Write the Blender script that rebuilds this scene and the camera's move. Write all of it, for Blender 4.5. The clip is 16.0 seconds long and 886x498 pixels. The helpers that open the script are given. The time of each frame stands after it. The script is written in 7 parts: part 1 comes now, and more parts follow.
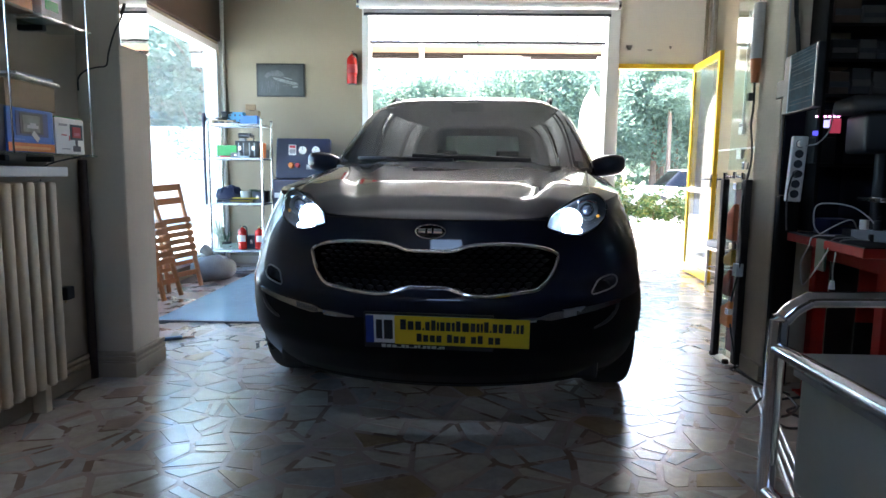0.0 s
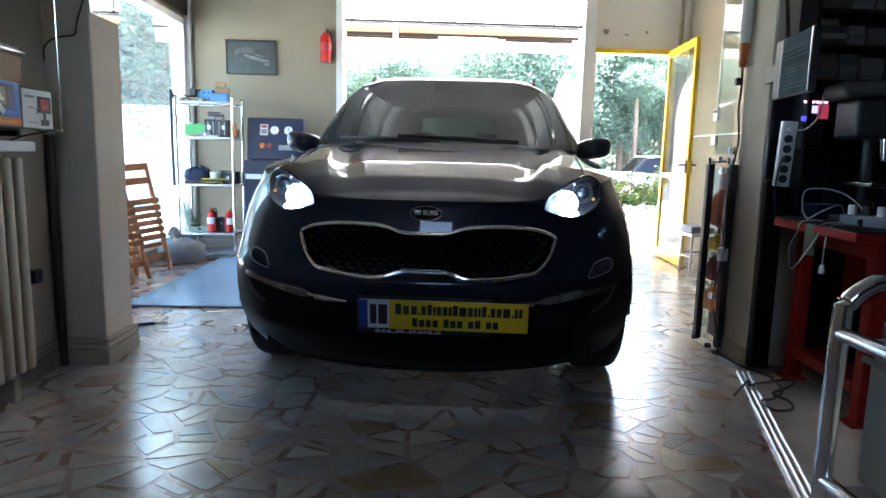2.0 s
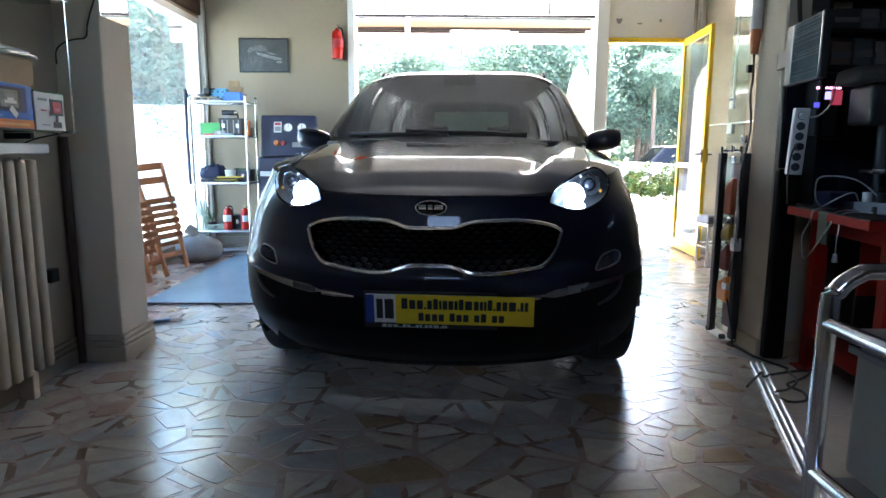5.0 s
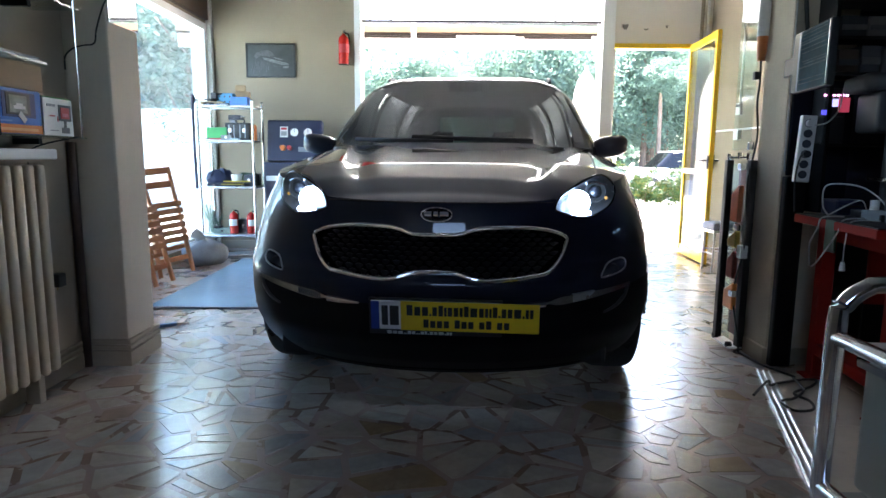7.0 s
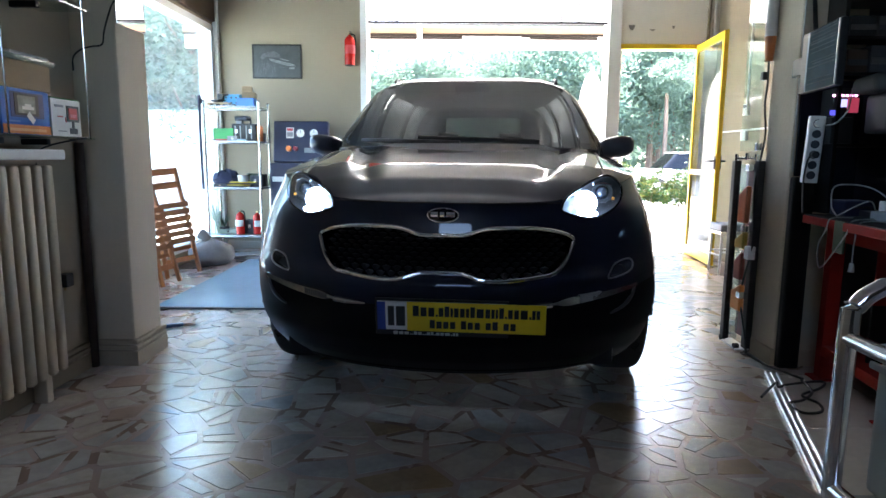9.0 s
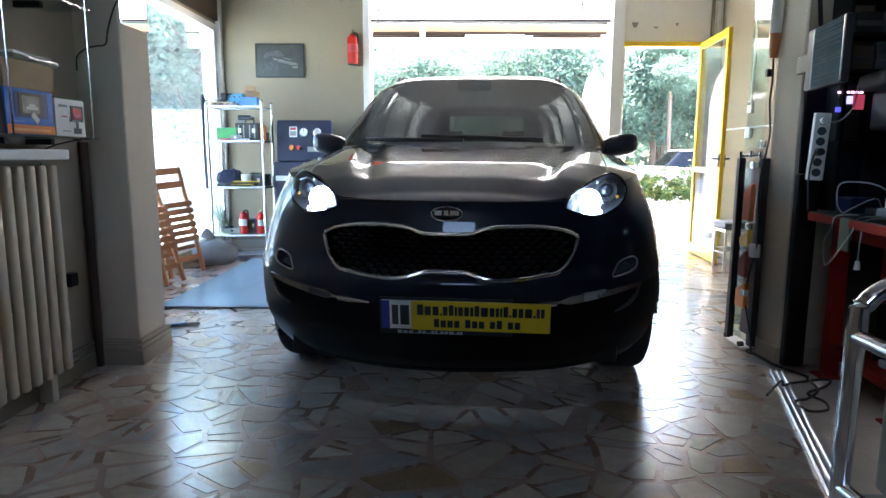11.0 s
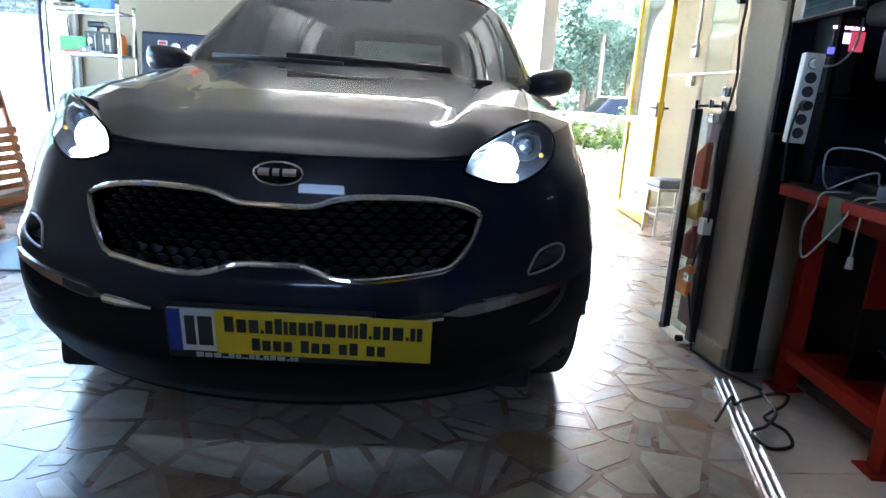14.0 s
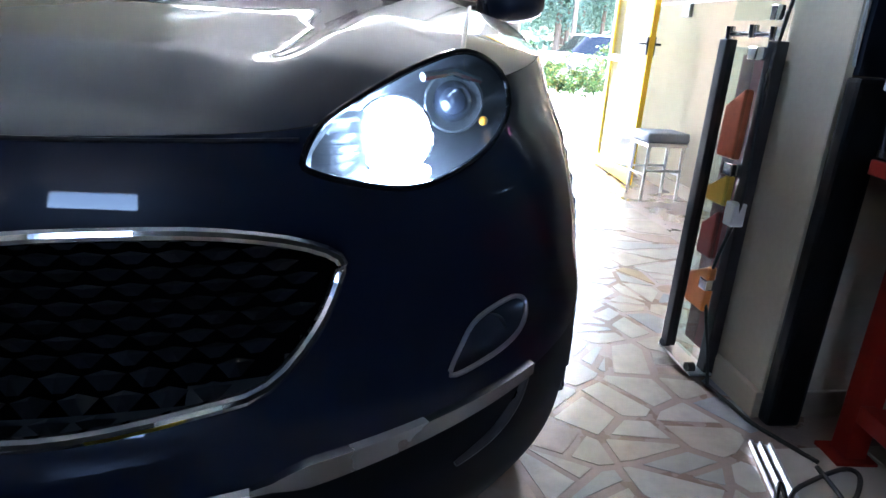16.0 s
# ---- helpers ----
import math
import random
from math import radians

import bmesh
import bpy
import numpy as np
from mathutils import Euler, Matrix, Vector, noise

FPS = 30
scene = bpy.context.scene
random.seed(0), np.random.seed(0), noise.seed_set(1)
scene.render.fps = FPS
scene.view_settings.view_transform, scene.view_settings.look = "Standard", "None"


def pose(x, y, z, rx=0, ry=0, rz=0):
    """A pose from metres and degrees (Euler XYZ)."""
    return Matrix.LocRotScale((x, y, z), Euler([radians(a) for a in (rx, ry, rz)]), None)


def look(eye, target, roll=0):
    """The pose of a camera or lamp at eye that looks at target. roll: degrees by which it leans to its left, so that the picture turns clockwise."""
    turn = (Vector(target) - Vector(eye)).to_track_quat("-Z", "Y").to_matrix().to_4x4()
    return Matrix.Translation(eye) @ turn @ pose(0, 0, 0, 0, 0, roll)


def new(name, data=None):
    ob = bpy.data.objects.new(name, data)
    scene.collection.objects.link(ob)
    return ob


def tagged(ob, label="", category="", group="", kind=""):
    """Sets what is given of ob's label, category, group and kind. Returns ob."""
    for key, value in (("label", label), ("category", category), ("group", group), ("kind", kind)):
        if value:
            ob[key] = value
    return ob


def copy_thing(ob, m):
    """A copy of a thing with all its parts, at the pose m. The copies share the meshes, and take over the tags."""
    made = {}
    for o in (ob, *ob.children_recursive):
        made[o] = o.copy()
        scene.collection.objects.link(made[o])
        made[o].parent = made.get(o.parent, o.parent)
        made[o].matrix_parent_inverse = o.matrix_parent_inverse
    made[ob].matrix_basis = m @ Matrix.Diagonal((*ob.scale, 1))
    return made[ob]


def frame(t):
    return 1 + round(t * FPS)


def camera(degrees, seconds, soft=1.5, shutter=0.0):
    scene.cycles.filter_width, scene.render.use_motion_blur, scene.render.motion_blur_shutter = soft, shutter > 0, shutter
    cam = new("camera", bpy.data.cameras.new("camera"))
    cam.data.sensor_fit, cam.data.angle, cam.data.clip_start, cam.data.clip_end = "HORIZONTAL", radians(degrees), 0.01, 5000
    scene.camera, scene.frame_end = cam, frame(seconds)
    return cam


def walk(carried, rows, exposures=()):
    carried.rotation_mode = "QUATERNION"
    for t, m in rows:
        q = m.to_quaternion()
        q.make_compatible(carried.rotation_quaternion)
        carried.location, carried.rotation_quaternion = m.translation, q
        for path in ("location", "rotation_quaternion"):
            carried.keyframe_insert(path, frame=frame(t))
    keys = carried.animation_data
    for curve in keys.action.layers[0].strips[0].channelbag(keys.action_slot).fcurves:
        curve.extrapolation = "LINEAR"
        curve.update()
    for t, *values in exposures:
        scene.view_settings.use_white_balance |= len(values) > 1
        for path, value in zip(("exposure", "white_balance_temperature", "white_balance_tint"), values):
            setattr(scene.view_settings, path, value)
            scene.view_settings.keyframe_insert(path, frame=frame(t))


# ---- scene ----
cam = camera(70.8, 16.0)
PATH = [
    (0, (0.118, -0.029, 1.044), (0.07, 1.956, 0.804), 0.7),
    (0.5, (0.148, 0.02, 1.032), (0.019, 1.998, 0.765), -0.2),
    (1, (0.084, 0.034, 1.03), (0.064, 2.017, 0.774), 0.9),
    (1.5, (-0.008, 0.038, 1.02), (0.067, 2.017, 0.743), -0.8),
    (2, (0.001, 0.038, 1.026), (0.067, 2.016, 0.739), 1.4),
    (2.5, (0.05, 0.027, 1.03), (0.044, 2.01, 0.771), 0.6),
    (3, (0.06, 0.018, 1.018), (0.08, 1.99, 0.686), 0.8),
    (3.5, (0.052, 0.023, 1.022), (0.07, 1.991, 0.668), 0.6),
    (4, (0.053, 0.035, 1.026), (0.07, 2.005, 0.683), 0.8),
    (4.5, (0.052, 0.032, 1.027), (0.061, 2.006, 0.709), 0.4),
    (7, (0.05, 0.034, 1.038), (0.039, 2.012, 0.744), 0.5),
    (7.5, (0.049, 0.036, 1.036), (0.027, 2.015, 0.746), 0.4),
    (8, (0.047, 0.036, 1.037), (0.026, 2.014, 0.746), 0.3),
    (8.5, (0.048, 0.036, 1.036), (0.025, 2.014, 0.74), 0.4),
    (9, (0.046, 0.037, 1.036), (0.018, 2.016, 0.745), 0.5),
    (11.5, (0.043, 0.042, 1.036), (0.003, 2.019, 0.736), 0.3),
    (12, (0.108, 0.07, 1.023), (0.05, 2.037, 0.667), 2.6),
    (12.5, (0.153, 0.234, 1.009), (0.121, 2.184, 0.568), 1.1),
    (13, (0.119, 0.513, 1.018), (0.27, 2.444, 0.521), 3.0),
    (13.5, (0.147, 0.66, 1.011), (0.34, 2.573, 0.462), 3.2),
    (14, (0.259, 0.848, 1.027), (0.458, 2.779, 0.546), 3.5),
    (14.5, (0.317, 0.935, 1.017), (0.525, 2.856, 0.501), 2.2),
    (15, (0.373, 1.09, 1.016), (0.612, 2.991, 0.44), 0.7),
    (15.5, (0.424, 1.408, 1.021), (0.864, 3.261, 0.408), 3.8),
    (16, (0.519, 1.704, 0.989), (0.808, 3.574, 0.341), 3.9),
]
EXPOSURE = [(0, 3.93, 6450, 15), (12.8, 4.0, 6450, 15), (13.5, 4.45, 6350, 15), (14.5, 4.6, 6250, 15), (16, 4.85, 5850, 15)]
walk(cam, [(t, look(eye, target, roll)) for t, eye, target, roll in PATH], EXPOSURE)

# ---------------------------------------------------------------- light
world = bpy.data.worlds.new("world")
scene.world = world
world.use_nodes = True
wn = world.node_tree
sky = wn.nodes.new("ShaderNodeTexSky")
sky.sky_type, sky.sun_disc = "NISHITA", False
sky.sun_elevation, sky.sun_rotation = radians(60.5), radians(18.4)
wn.links.new(sky.outputs[0], wn.nodes["Background"].inputs[0])
wn.nodes["Background"].inputs[1].default_value = 0.15
sun = new("sun", bpy.data.lights.new("sun", "SUN"))
sun.data.energy, sun.data.angle, sun.data.color = 5.0, radians(0.5), (1.0, 0.95, 0.87)
sun.matrix_world = look((3.0, 5 + 9.0, 16.8), (0, 5, 0))


# ---------------------------------------------------------------- helpers
def mat(name, color, rough=0.5, metal=0.0, var=0.12, scale=6.0, fine=60.0, bump=0.0, stain=None, stain_at=0.62, coat=0.0, spec=0.5, per_object=0.0, emit=None, power=0.0, coat_rough=0.04, coat_ior=1.5):
    """A procedural material: base colour, broad and fine variation, stains, bump."""
    m = bpy.data.materials.new(name)
    m.use_nodes = True
    nt = m.node_tree
    b = nt.nodes["Principled BSDF"]
    b.inputs["Metallic"].default_value = metal
    b.inputs["Coat Weight"].default_value = coat
    b.inputs["Coat Roughness"].default_value = coat_rough
    b.inputs["Coat IOR"].default_value = coat_ior
    b.inputs["Specular IOR Level"].default_value = spec
    co = nt.nodes.new("ShaderNodeTexCoord")
    big = nt.nodes.new("ShaderNodeTexNoise")
    big.inputs["Scale"].default_value, big.inputs["Detail"].default_value = scale, 6
    small = nt.nodes.new("ShaderNodeTexNoise")
    small.inputs["Scale"].default_value, small.inputs["Detail"].default_value = fine, 4
    nt.links.new(co.outputs["Object"], big.inputs["Vector"])
    nt.links.new(co.outputs["Object"], small.inputs["Vector"])
    add = nt.nodes.new("ShaderNodeMath")
    add.operation = "MULTIPLY_ADD"
    add.inputs[1].default_value = 0.4
    nt.links.new(small.outputs["Fac"], add.inputs[0])
    nt.links.new(big.outputs["Fac"], add.inputs[2])
    ramp = nt.nodes.new("ShaderNodeMapRange")
    ramp.inputs["From Min"].default_value, ramp.inputs["From Max"].default_value = 0.4, 1.0
    ramp.inputs["To Min"].default_value, ramp.inputs["To Max"].default_value = 1 - var, 1 + var
    nt.links.new(add.outputs[0], ramp.inputs["Value"])
    hsv = nt.nodes.new("ShaderNodeHueSaturation")
    hsv.inputs["Color"].default_value = (*color, 1)
    value = ramp.outputs[0]
    if per_object:
        info = nt.nodes.new("ShaderNodeObjectInfo")
        r2 = nt.nodes.new("ShaderNodeMapRange")
        r2.inputs["To Min"].default_value, r2.inputs["To Max"].default_value = 1 - per_object, 1 + per_object
        nt.links.new(info.outputs["Random"], r2.inputs["Value"])
        mul = nt.nodes.new("ShaderNodeMath")
        mul.operation = "MULTIPLY"
        nt.links.new(r2.outputs[0], mul.inputs[0])
        nt.links.new(value, mul.inputs[1])
        value = mul.outputs[0]
    nt.links.new(value, hsv.inputs["Value"])
    out = hsv.outputs[0]
    if stain:
        mus = nt.nodes.new("ShaderNodeTexNoise")
        mus.inputs["Scale"].default_value, mus.inputs["Detail"].default_value, mus.inputs["Roughness"].default_value = scale * 0.45, 9, 0.7
        nt.links.new(co.outputs["Object"], mus.inputs["Vector"])
        sr = nt.nodes.new("ShaderNodeMapRange")
        sr.inputs["From Min"].default_value, sr.inputs["From Max"].default_value = stain_at, stain_at + 0.12
        sr.inputs["To Max"].default_value = 0.7
        nt.links.new(mus.outputs["Fac"], sr.inputs["Value"])
        mix = nt.nodes.new("ShaderNodeMixRGB")
        mix.inputs[2].default_value = (*stain, 1)
        nt.links.new(sr.outputs[0], mix.inputs[0])
        nt.links.new(out, mix.inputs[1])
        out = mix.outputs[0]
    nt.links.new(out, b.inputs["Base Color"])
    rr = nt.nodes.new("ShaderNodeMapRange")
    rr.inputs["To Min"].default_value, rr.inputs["To Max"].default_value = max(rough * 0.75, 0.01), min(rough * 1.25, 1)
    nt.links.new(big.outputs["Fac"], rr.inputs["Value"])
    nt.links.new(rr.outputs[0], b.inputs["Roughness"])
    if bump:
        bp = nt.nodes.new("ShaderNodeBump")
        bp.inputs["Strength"].default_value, bp.inputs["Distance"].default_value = bump, 0.004
        nt.links.new(add.outputs[0], bp.inputs["Height"])
        nt.links.new(bp.outputs[0], b.inputs["Normal"])
    if emit:
        b.inputs["Emission Color"].default_value = (*emit, 1)
        b.inputs["Emission Strength"].default_value = power
    return m


def glass_mat(name, tint=(0.9, 0.95, 0.93), gloss=1.0, dust_haze=0.0, rough=0.01):
    """Thin clear pane: see-through, with Fresnel gloss and a pale film for dust and haze."""
    m = bpy.data.materials.new(name)
    m.use_nodes = True
    nt = m.node_tree
    nt.nodes.remove(nt.nodes["Principled BSDF"])
    tr = nt.nodes.new("ShaderNodeBsdfTransparent")
    tr.inputs[0].default_value = (*tint, 1)
    gl = nt.nodes.new("ShaderNodeBsdfGlossy")
    gl.inputs["Roughness"].default_value = rough
    fr = nt.nodes.new("ShaderNodeLayerWeight")
    fr.inputs[0].default_value = 0.5
    pw = nt.nodes.new("ShaderNodeMath")
    pw.operation, pw.inputs[1].default_value = "POWER", 5.0
    nt.links.new(fr.outputs["Facing"], pw.inputs[0])
    k = nt.nodes.new("ShaderNodeMath")
    k.operation, k.inputs[1].default_value, k.inputs[2].default_value = "MULTIPLY_ADD", 0.9, 0.05 * gloss
    k.use_clamp = True
    nt.links.new(pw.outputs[0], k.inputs[0])
    mix = nt.nodes.new("ShaderNodeMixShader")
    nt.links.new(k.outputs[0], mix.inputs[0])
    nt.links.new(tr.outputs[0], mix.inputs[1])
    nt.links.new(gl.outputs[0], mix.inputs[2])
    last = mix
    if dust_haze:
        df = nt.nodes.new("ShaderNodeBsdfDiffuse")
        df.inputs[0].default_value = (0.55, 0.54, 0.52, 1)
        no = nt.nodes.new("ShaderNodeTexNoise")
        no.inputs["Scale"].default_value, no.inputs["Detail"].default_value = 7, 8
        mr = nt.nodes.new("ShaderNodeMapRange")
        mr.inputs["To Min"].default_value, mr.inputs["To Max"].default_value = dust_haze * 0.8, dust_haze * 1.2
        nt.links.new(no.outputs["Fac"], mr.inputs["Value"])
        m2 = nt.nodes.new("ShaderNodeMixShader")
        nt.links.new(mr.outputs[0], m2.inputs[0])
        nt.links.new(mix.outputs[0], m2.inputs[1])
        tl = nt.nodes.new("ShaderNodeBsdfTranslucent")
        tl.inputs[0].default_value = (0.55, 0.56, 0.54, 1)
        m3 = nt.nodes.new("ShaderNodeMixShader")
        nt.links.new(df.outputs[0], m3.inputs[1])
        nt.links.new(tl.outputs[0], m3.inputs[2])
        nt.links.new(m3.outputs[0], m2.inputs[2])
        last = m2
    nt.links.new(last.outputs[0], nt.nodes["Material Output"].inputs[0])
    return m


def mesh_of(name, bm, material, smooth=False):
    me = bpy.data.meshes.new(name)
    bm.normal_update()
    bm.to_mesh(me)
    bm.free()
    for mt in (material if isinstance(material, (list, tuple)) else [material]):
        me.materials.append(mt)
    if smooth:
        for p in me.polygons:
            p.use_smooth = True
        me.set_sharp_from_angle(angle=radians(38))
    return me


def part(name, bm, material, parent=None, label="", smooth=False):
    ob = new(name, mesh_of(name, bm, material, smooth))
    ob.parent = parent
    return tagged(ob, label)


def thing(name, x, y, z, rz, label, category, group="", kind=""):
    ob = new(name)
    ob.empty_display_size = 0.1
    ob.matrix_world = pose(x, y, z, 0, 0, rz)
    return tagged(ob, label, category, group, kind)


def box(bm, x0, y0, z0, x1, y1, z1, bevel=0.0, seg=2, m=None):
    """A box between two corners, with rounded edges."""
    r = bmesh.ops.create_cube(bm, size=1.0)["verts"]
    for v in r:
        v.co = Vector(((x0 + x1) / 2 + v.co.x * (x1 - x0), (y0 + y1) / 2 + v.co.y * (y1 - y0), (z0 + z1) / 2 + v.co.z * (z1 - z0)))
    if bevel:
        edges = list({e for v in r for e in v.link_edges})
        r = bmesh.ops.bevel(bm, geom=edges, offset=bevel, segments=seg, affect="EDGES", profile=0.6)["verts"]
    if m is not None:
        bmesh.ops.transform(bm, matrix=m, verts=[v for v in r if v.is_valid])
    return bm


def cyl(bm, p, q, r0, r1=None, n=20, caps=True):
    """A round bar from p to q."""
    p, q = Vector(p), Vector(q)
    d = q - p
    m = Matrix.Translation((p + q) / 2) @ d.to_track_quat("Z", "Y").to_matrix().to_4x4()
    bmesh.ops.create_cone(bm, cap_ends=caps, cap_tris=False, segments=n, radius1=r0, radius2=r0 if r1 is None else r1, depth=d.length, matrix=m)
    return bm


def tube(bm, pts, r, n=10, closed=False):
    """A pipe swept along points."""
    pts = [Vector(p) for p in pts]
    rings, k = [], len(pts)
    up = Vector((0, 0, 1))
    for i, p in enumerate(pts):
        a = pts[(i - 1) % k] if closed or i else p
        b = pts[(i + 1) % k] if closed or i < k - 1 else p
        d = (b - a).normalized()
        side = d.cross(up)
        if side.length < 0.15:
            side = d.cross(Vector((0, 1, 0)))
        side.normalize()
        top = side.cross(d)
        rr = r(i / (k - 1)) if callable(r) else r
        rings.append([bm.verts.new(p + side * rr * math.cos(2 * math.pi * j / n) + top * rr * math.sin(2 * math.pi * j / n)) for j in range(n)])
    for i in range(k if closed else k - 1):
        a, b = rings[i], rings[(i + 1) % k]
        for j in range(n):
            bm.faces.new((a[j], a[(j + 1) % n], b[(j + 1) % n], b[j]))
    if not closed:
        bm.faces.new(rings[0][::-1])
        bm.faces.new(rings[-1])
    return bm


def smooth_line(pts, n=6):
    """Points along a Catmull-Rom curve."""
    pts = [Vector(p) for p in pts]
    out = []
    for i in range(len(pts) - 1):
        p0, p1, p2, p3 = pts[max(i - 1, 0)], pts[i], pts[i + 1], pts[min(i + 2, len(pts) - 1)]
        for j in range(n):
            t = j / n
            out.append(0.5 * (2 * p1 + (p2 - p0) * t + (2 * p0 - 5 * p1 + 4 * p2 - p3) * t * t + (3 * p1 - p0 - 3 * p2 + p3) * t ** 3))
    return out + [pts[-1]]


def grid(bm, f, nu, nv, keep=None, closed=False):
    """A sheet of points f(u, v); keep(point) says which faces stay."""
    vs = [[bm.verts.new(f(i / nu, j / nv)) for j in range(nv + 1)] for i in range(nu + 1)]
    for i in range(nu):
        for j in range(nv):
            q = (vs[i][j], vs[i + 1][j], vs[i + 1][j + 1], vs[i][j + 1])
            if keep is None or keep(sum((v.co for v in q), Vector()) / 4):
                bm.faces.new(q)
    bmesh.ops.delete(bm, geom=[v for v in bm.verts if not v.link_faces], context="VERTS")
    return bm


def outward(bm, centre):
    """Turns every face away from a point inside."""
    bm.normal_update()
    c = Vector(centre)
    bmesh.ops.reverse_faces(bm, faces=[f for f in bm.faces if f.normal.dot(f.calc_center_median() - c) < 0])
    return bm


def B(*a, **k):
    return box(bmesh.new(), *a, **k)


def C(*a, **k):
    return cyl(bmesh.new(), *a, **k)


def T(*a, **k):
    return tube(bmesh.new(), *a, **k)


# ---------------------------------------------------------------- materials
# Cream wall colour with the dimness of grazing light mixed into it
wall_paint_dim = mat("wall_paint_dim", (0.30, 0.245, 0.168), 0.75, var=0.05, scale=1.5, bump=0.15, stain=(0.36, 0.32, 0.25), stain_at=0.66)
column_paint = mat("column_paint", (0.43, 0.35, 0.26), 0.7, var=0.06, scale=2.0, bump=0.12, stain=(0.38, 0.35, 0.3), stain_at=0.68)
# Near-black base colour puts the room's shade into these walls, cutting bounced light
back_shade = mat("back_shade", (0.055, 0.05, 0.045), 0.7, var=0.1, scale=1.5, bump=0.1)
# Lighter copy of the same cream, without that dimming in its colour
wall_paint_lit = mat("wall_paint_lit", (0.72, 0.67, 0.58), 0.75, var=0.05, scale=1.5, bump=0.12, stain=(0.62, 0.56, 0.46), stain_at=0.66)
column_grime = mat("column_grime", (0.51, 0.435, 0.33), 0.75, var=0.12, scale=2.5, bump=0.2, stain=(0.36, 0.32, 0.26), stain_at=0.64)
west_paint = mat("west_paint", (0.62, 0.535, 0.415), 0.7, var=0.06, scale=2.0, bump=0.12, stain=(0.50, 0.45, 0.38), stain_at=0.68)
# Unseen ceiling, coloured dark grey so its reflection in the bonnet stays dim
ceiling_dim = mat("ceiling_dim", (0.165, 0.171, 0.178), 0.8, var=0.05, scale=1.0, bump=0.1)
white_frame = mat("white_frame", (0.78, 0.77, 0.74), 0.4, var=0.04, scale=3)
radiator_paint = mat("radiator_paint", (0.64, 0.53, 0.385), 0.45, var=0.1, scale=5, stain=(0.25, 0.2, 0.15), stain_at=0.68)
yellow_paint = mat("yellow_paint", (0.85, 0.55, 0.02), 0.4, var=0.06)
grout = mat("grout", (0.33, 0.232, 0.185), 0.28, var=0.22, scale=5, fine=90, coat=1.0, coat_rough=0.22, coat_ior=1.55, spec=0.7)
marble_tints = [mat("marble_" + n, c, 0.24, var=0.18, coat=1.0, coat_rough=0.21, coat_ior=1.55, spec=0.7, scale=11, fine=40, stain=s, stain_at=0.56, per_object=0.16) for n, c, s in (
    ("cream", (0.54, 0.47, 0.39), (0.44, 0.35, 0.28)), ("grey", (0.45, 0.43, 0.40), (0.55, 0.51, 0.46)), ("white", (0.58, 0.53, 0.46), (0.48, 0.41, 0.34)),
    ("blue", (0.37, 0.38, 0.39), (0.48, 0.46, 0.44)), ("ochre", (0.44, 0.32, 0.20), (0.54, 0.43, 0.29)), ("brown", (0.44, 0.33, 0.27), (0.34, 0.26, 0.22)))]
slab_stone = mat("slab_stone", (0.62, 0.57, 0.50), 0.25, var=0.14, scale=2.5, fine=24, stain=(0.50, 0.45, 0.39), stain_at=0.6)
blue_floor = mat("blue_floor", (0.20, 0.33, 0.42), 0.22, var=0.12, scale=2, fine=30)
aluminium = mat("aluminium", (0.68, 0.68, 0.68), 0.3, 1.0, var=0.08)
chrome = mat("chrome", (0.88, 0.88, 0.90), 0.07, 1.0, var=0.04)
steel_tube = mat("steel_tube", (0.62, 0.63, 0.65), 0.16, 1.0, var=0.08)
car_paint = mat("car_paint", (0.008, 0.012, 0.026), 0.35, 0.0, var=0.08, scale=3, coat=1.0, spec=0.2, coat_rough=0.025, coat_ior=1.42)
grille_back = mat("grille_back", (0.003, 0.003, 0.003), 0.9, var=0.1, spec=0.0)
skirt_plastic = mat("skirt_plastic", (0.007, 0.007, 0.008), 0.5, var=0.15, fine=200, bump=0.05, spec=0.12)
black_plastic = mat("black_plastic", (0.012, 0.012, 0.013), 0.45, var=0.15, fine=200, bump=0.05)
gloss_black = mat("gloss_black", (0.006, 0.006, 0.007), 0.1, var=0.05)
rubber = mat("rubber", (0.018, 0.018, 0.018), 0.75, var=0.15, bump=0.2)
seat_cloth = mat("seat_cloth", (0.03, 0.03, 0.032), 0.85, var=0.15, bump=0.3)
# The pale film is dust plus the ceiling's reflected veil, put into the colour
windscreen_glass = glass_mat("windscreen_glass", (0.44, 0.48, 0.465), 1.8, 0.135, 0.012)
tinted_glass = glass_mat("tinted_glass", (0.012, 0.014, 0.014), 0.6, 0.0, 0.35)
rear_glass = glass_mat("rear_glass", (0.25, 0.28, 0.28), 1.2, 0.01)
window_glass = glass_mat("window_glass", (0.90, 0.96, 0.95), 1.0, 0.10)
dusty_pane = glass_mat("dusty_pane", (0.84, 0.95, 0.98), 1.0, 0.09)
clear_glass = glass_mat("clear_glass", (0.86, 0.94, 0.92), 1.1, 0.01)
# Slight diffuse film on the lens stands in for the lit lamp's halo
lens_glass = glass_mat("lens_glass", (0.95, 0.96, 0.97), 1.0, 0.010)
satin_dark = mat("satin_dark", (0.10, 0.10, 0.105), 0.3, 0.8)
trim_metal = mat("trim_metal", (0.48, 0.48, 0.50), 0.26, 1.0, var=0.08)
lamp_housing = mat("lamp_housing", (0.010, 0.010, 0.012), 0.35, 0.0, var=0.1)
reflector = mat("reflector", (0.72, 0.74, 0.78), 0.14, 1.0, var=0.05)
lamp_glow = mat("lamp_glow", (0.8, 0.85, 1.0), 0.3, emit=(0.50, 0.74, 1.0), power=3.6)
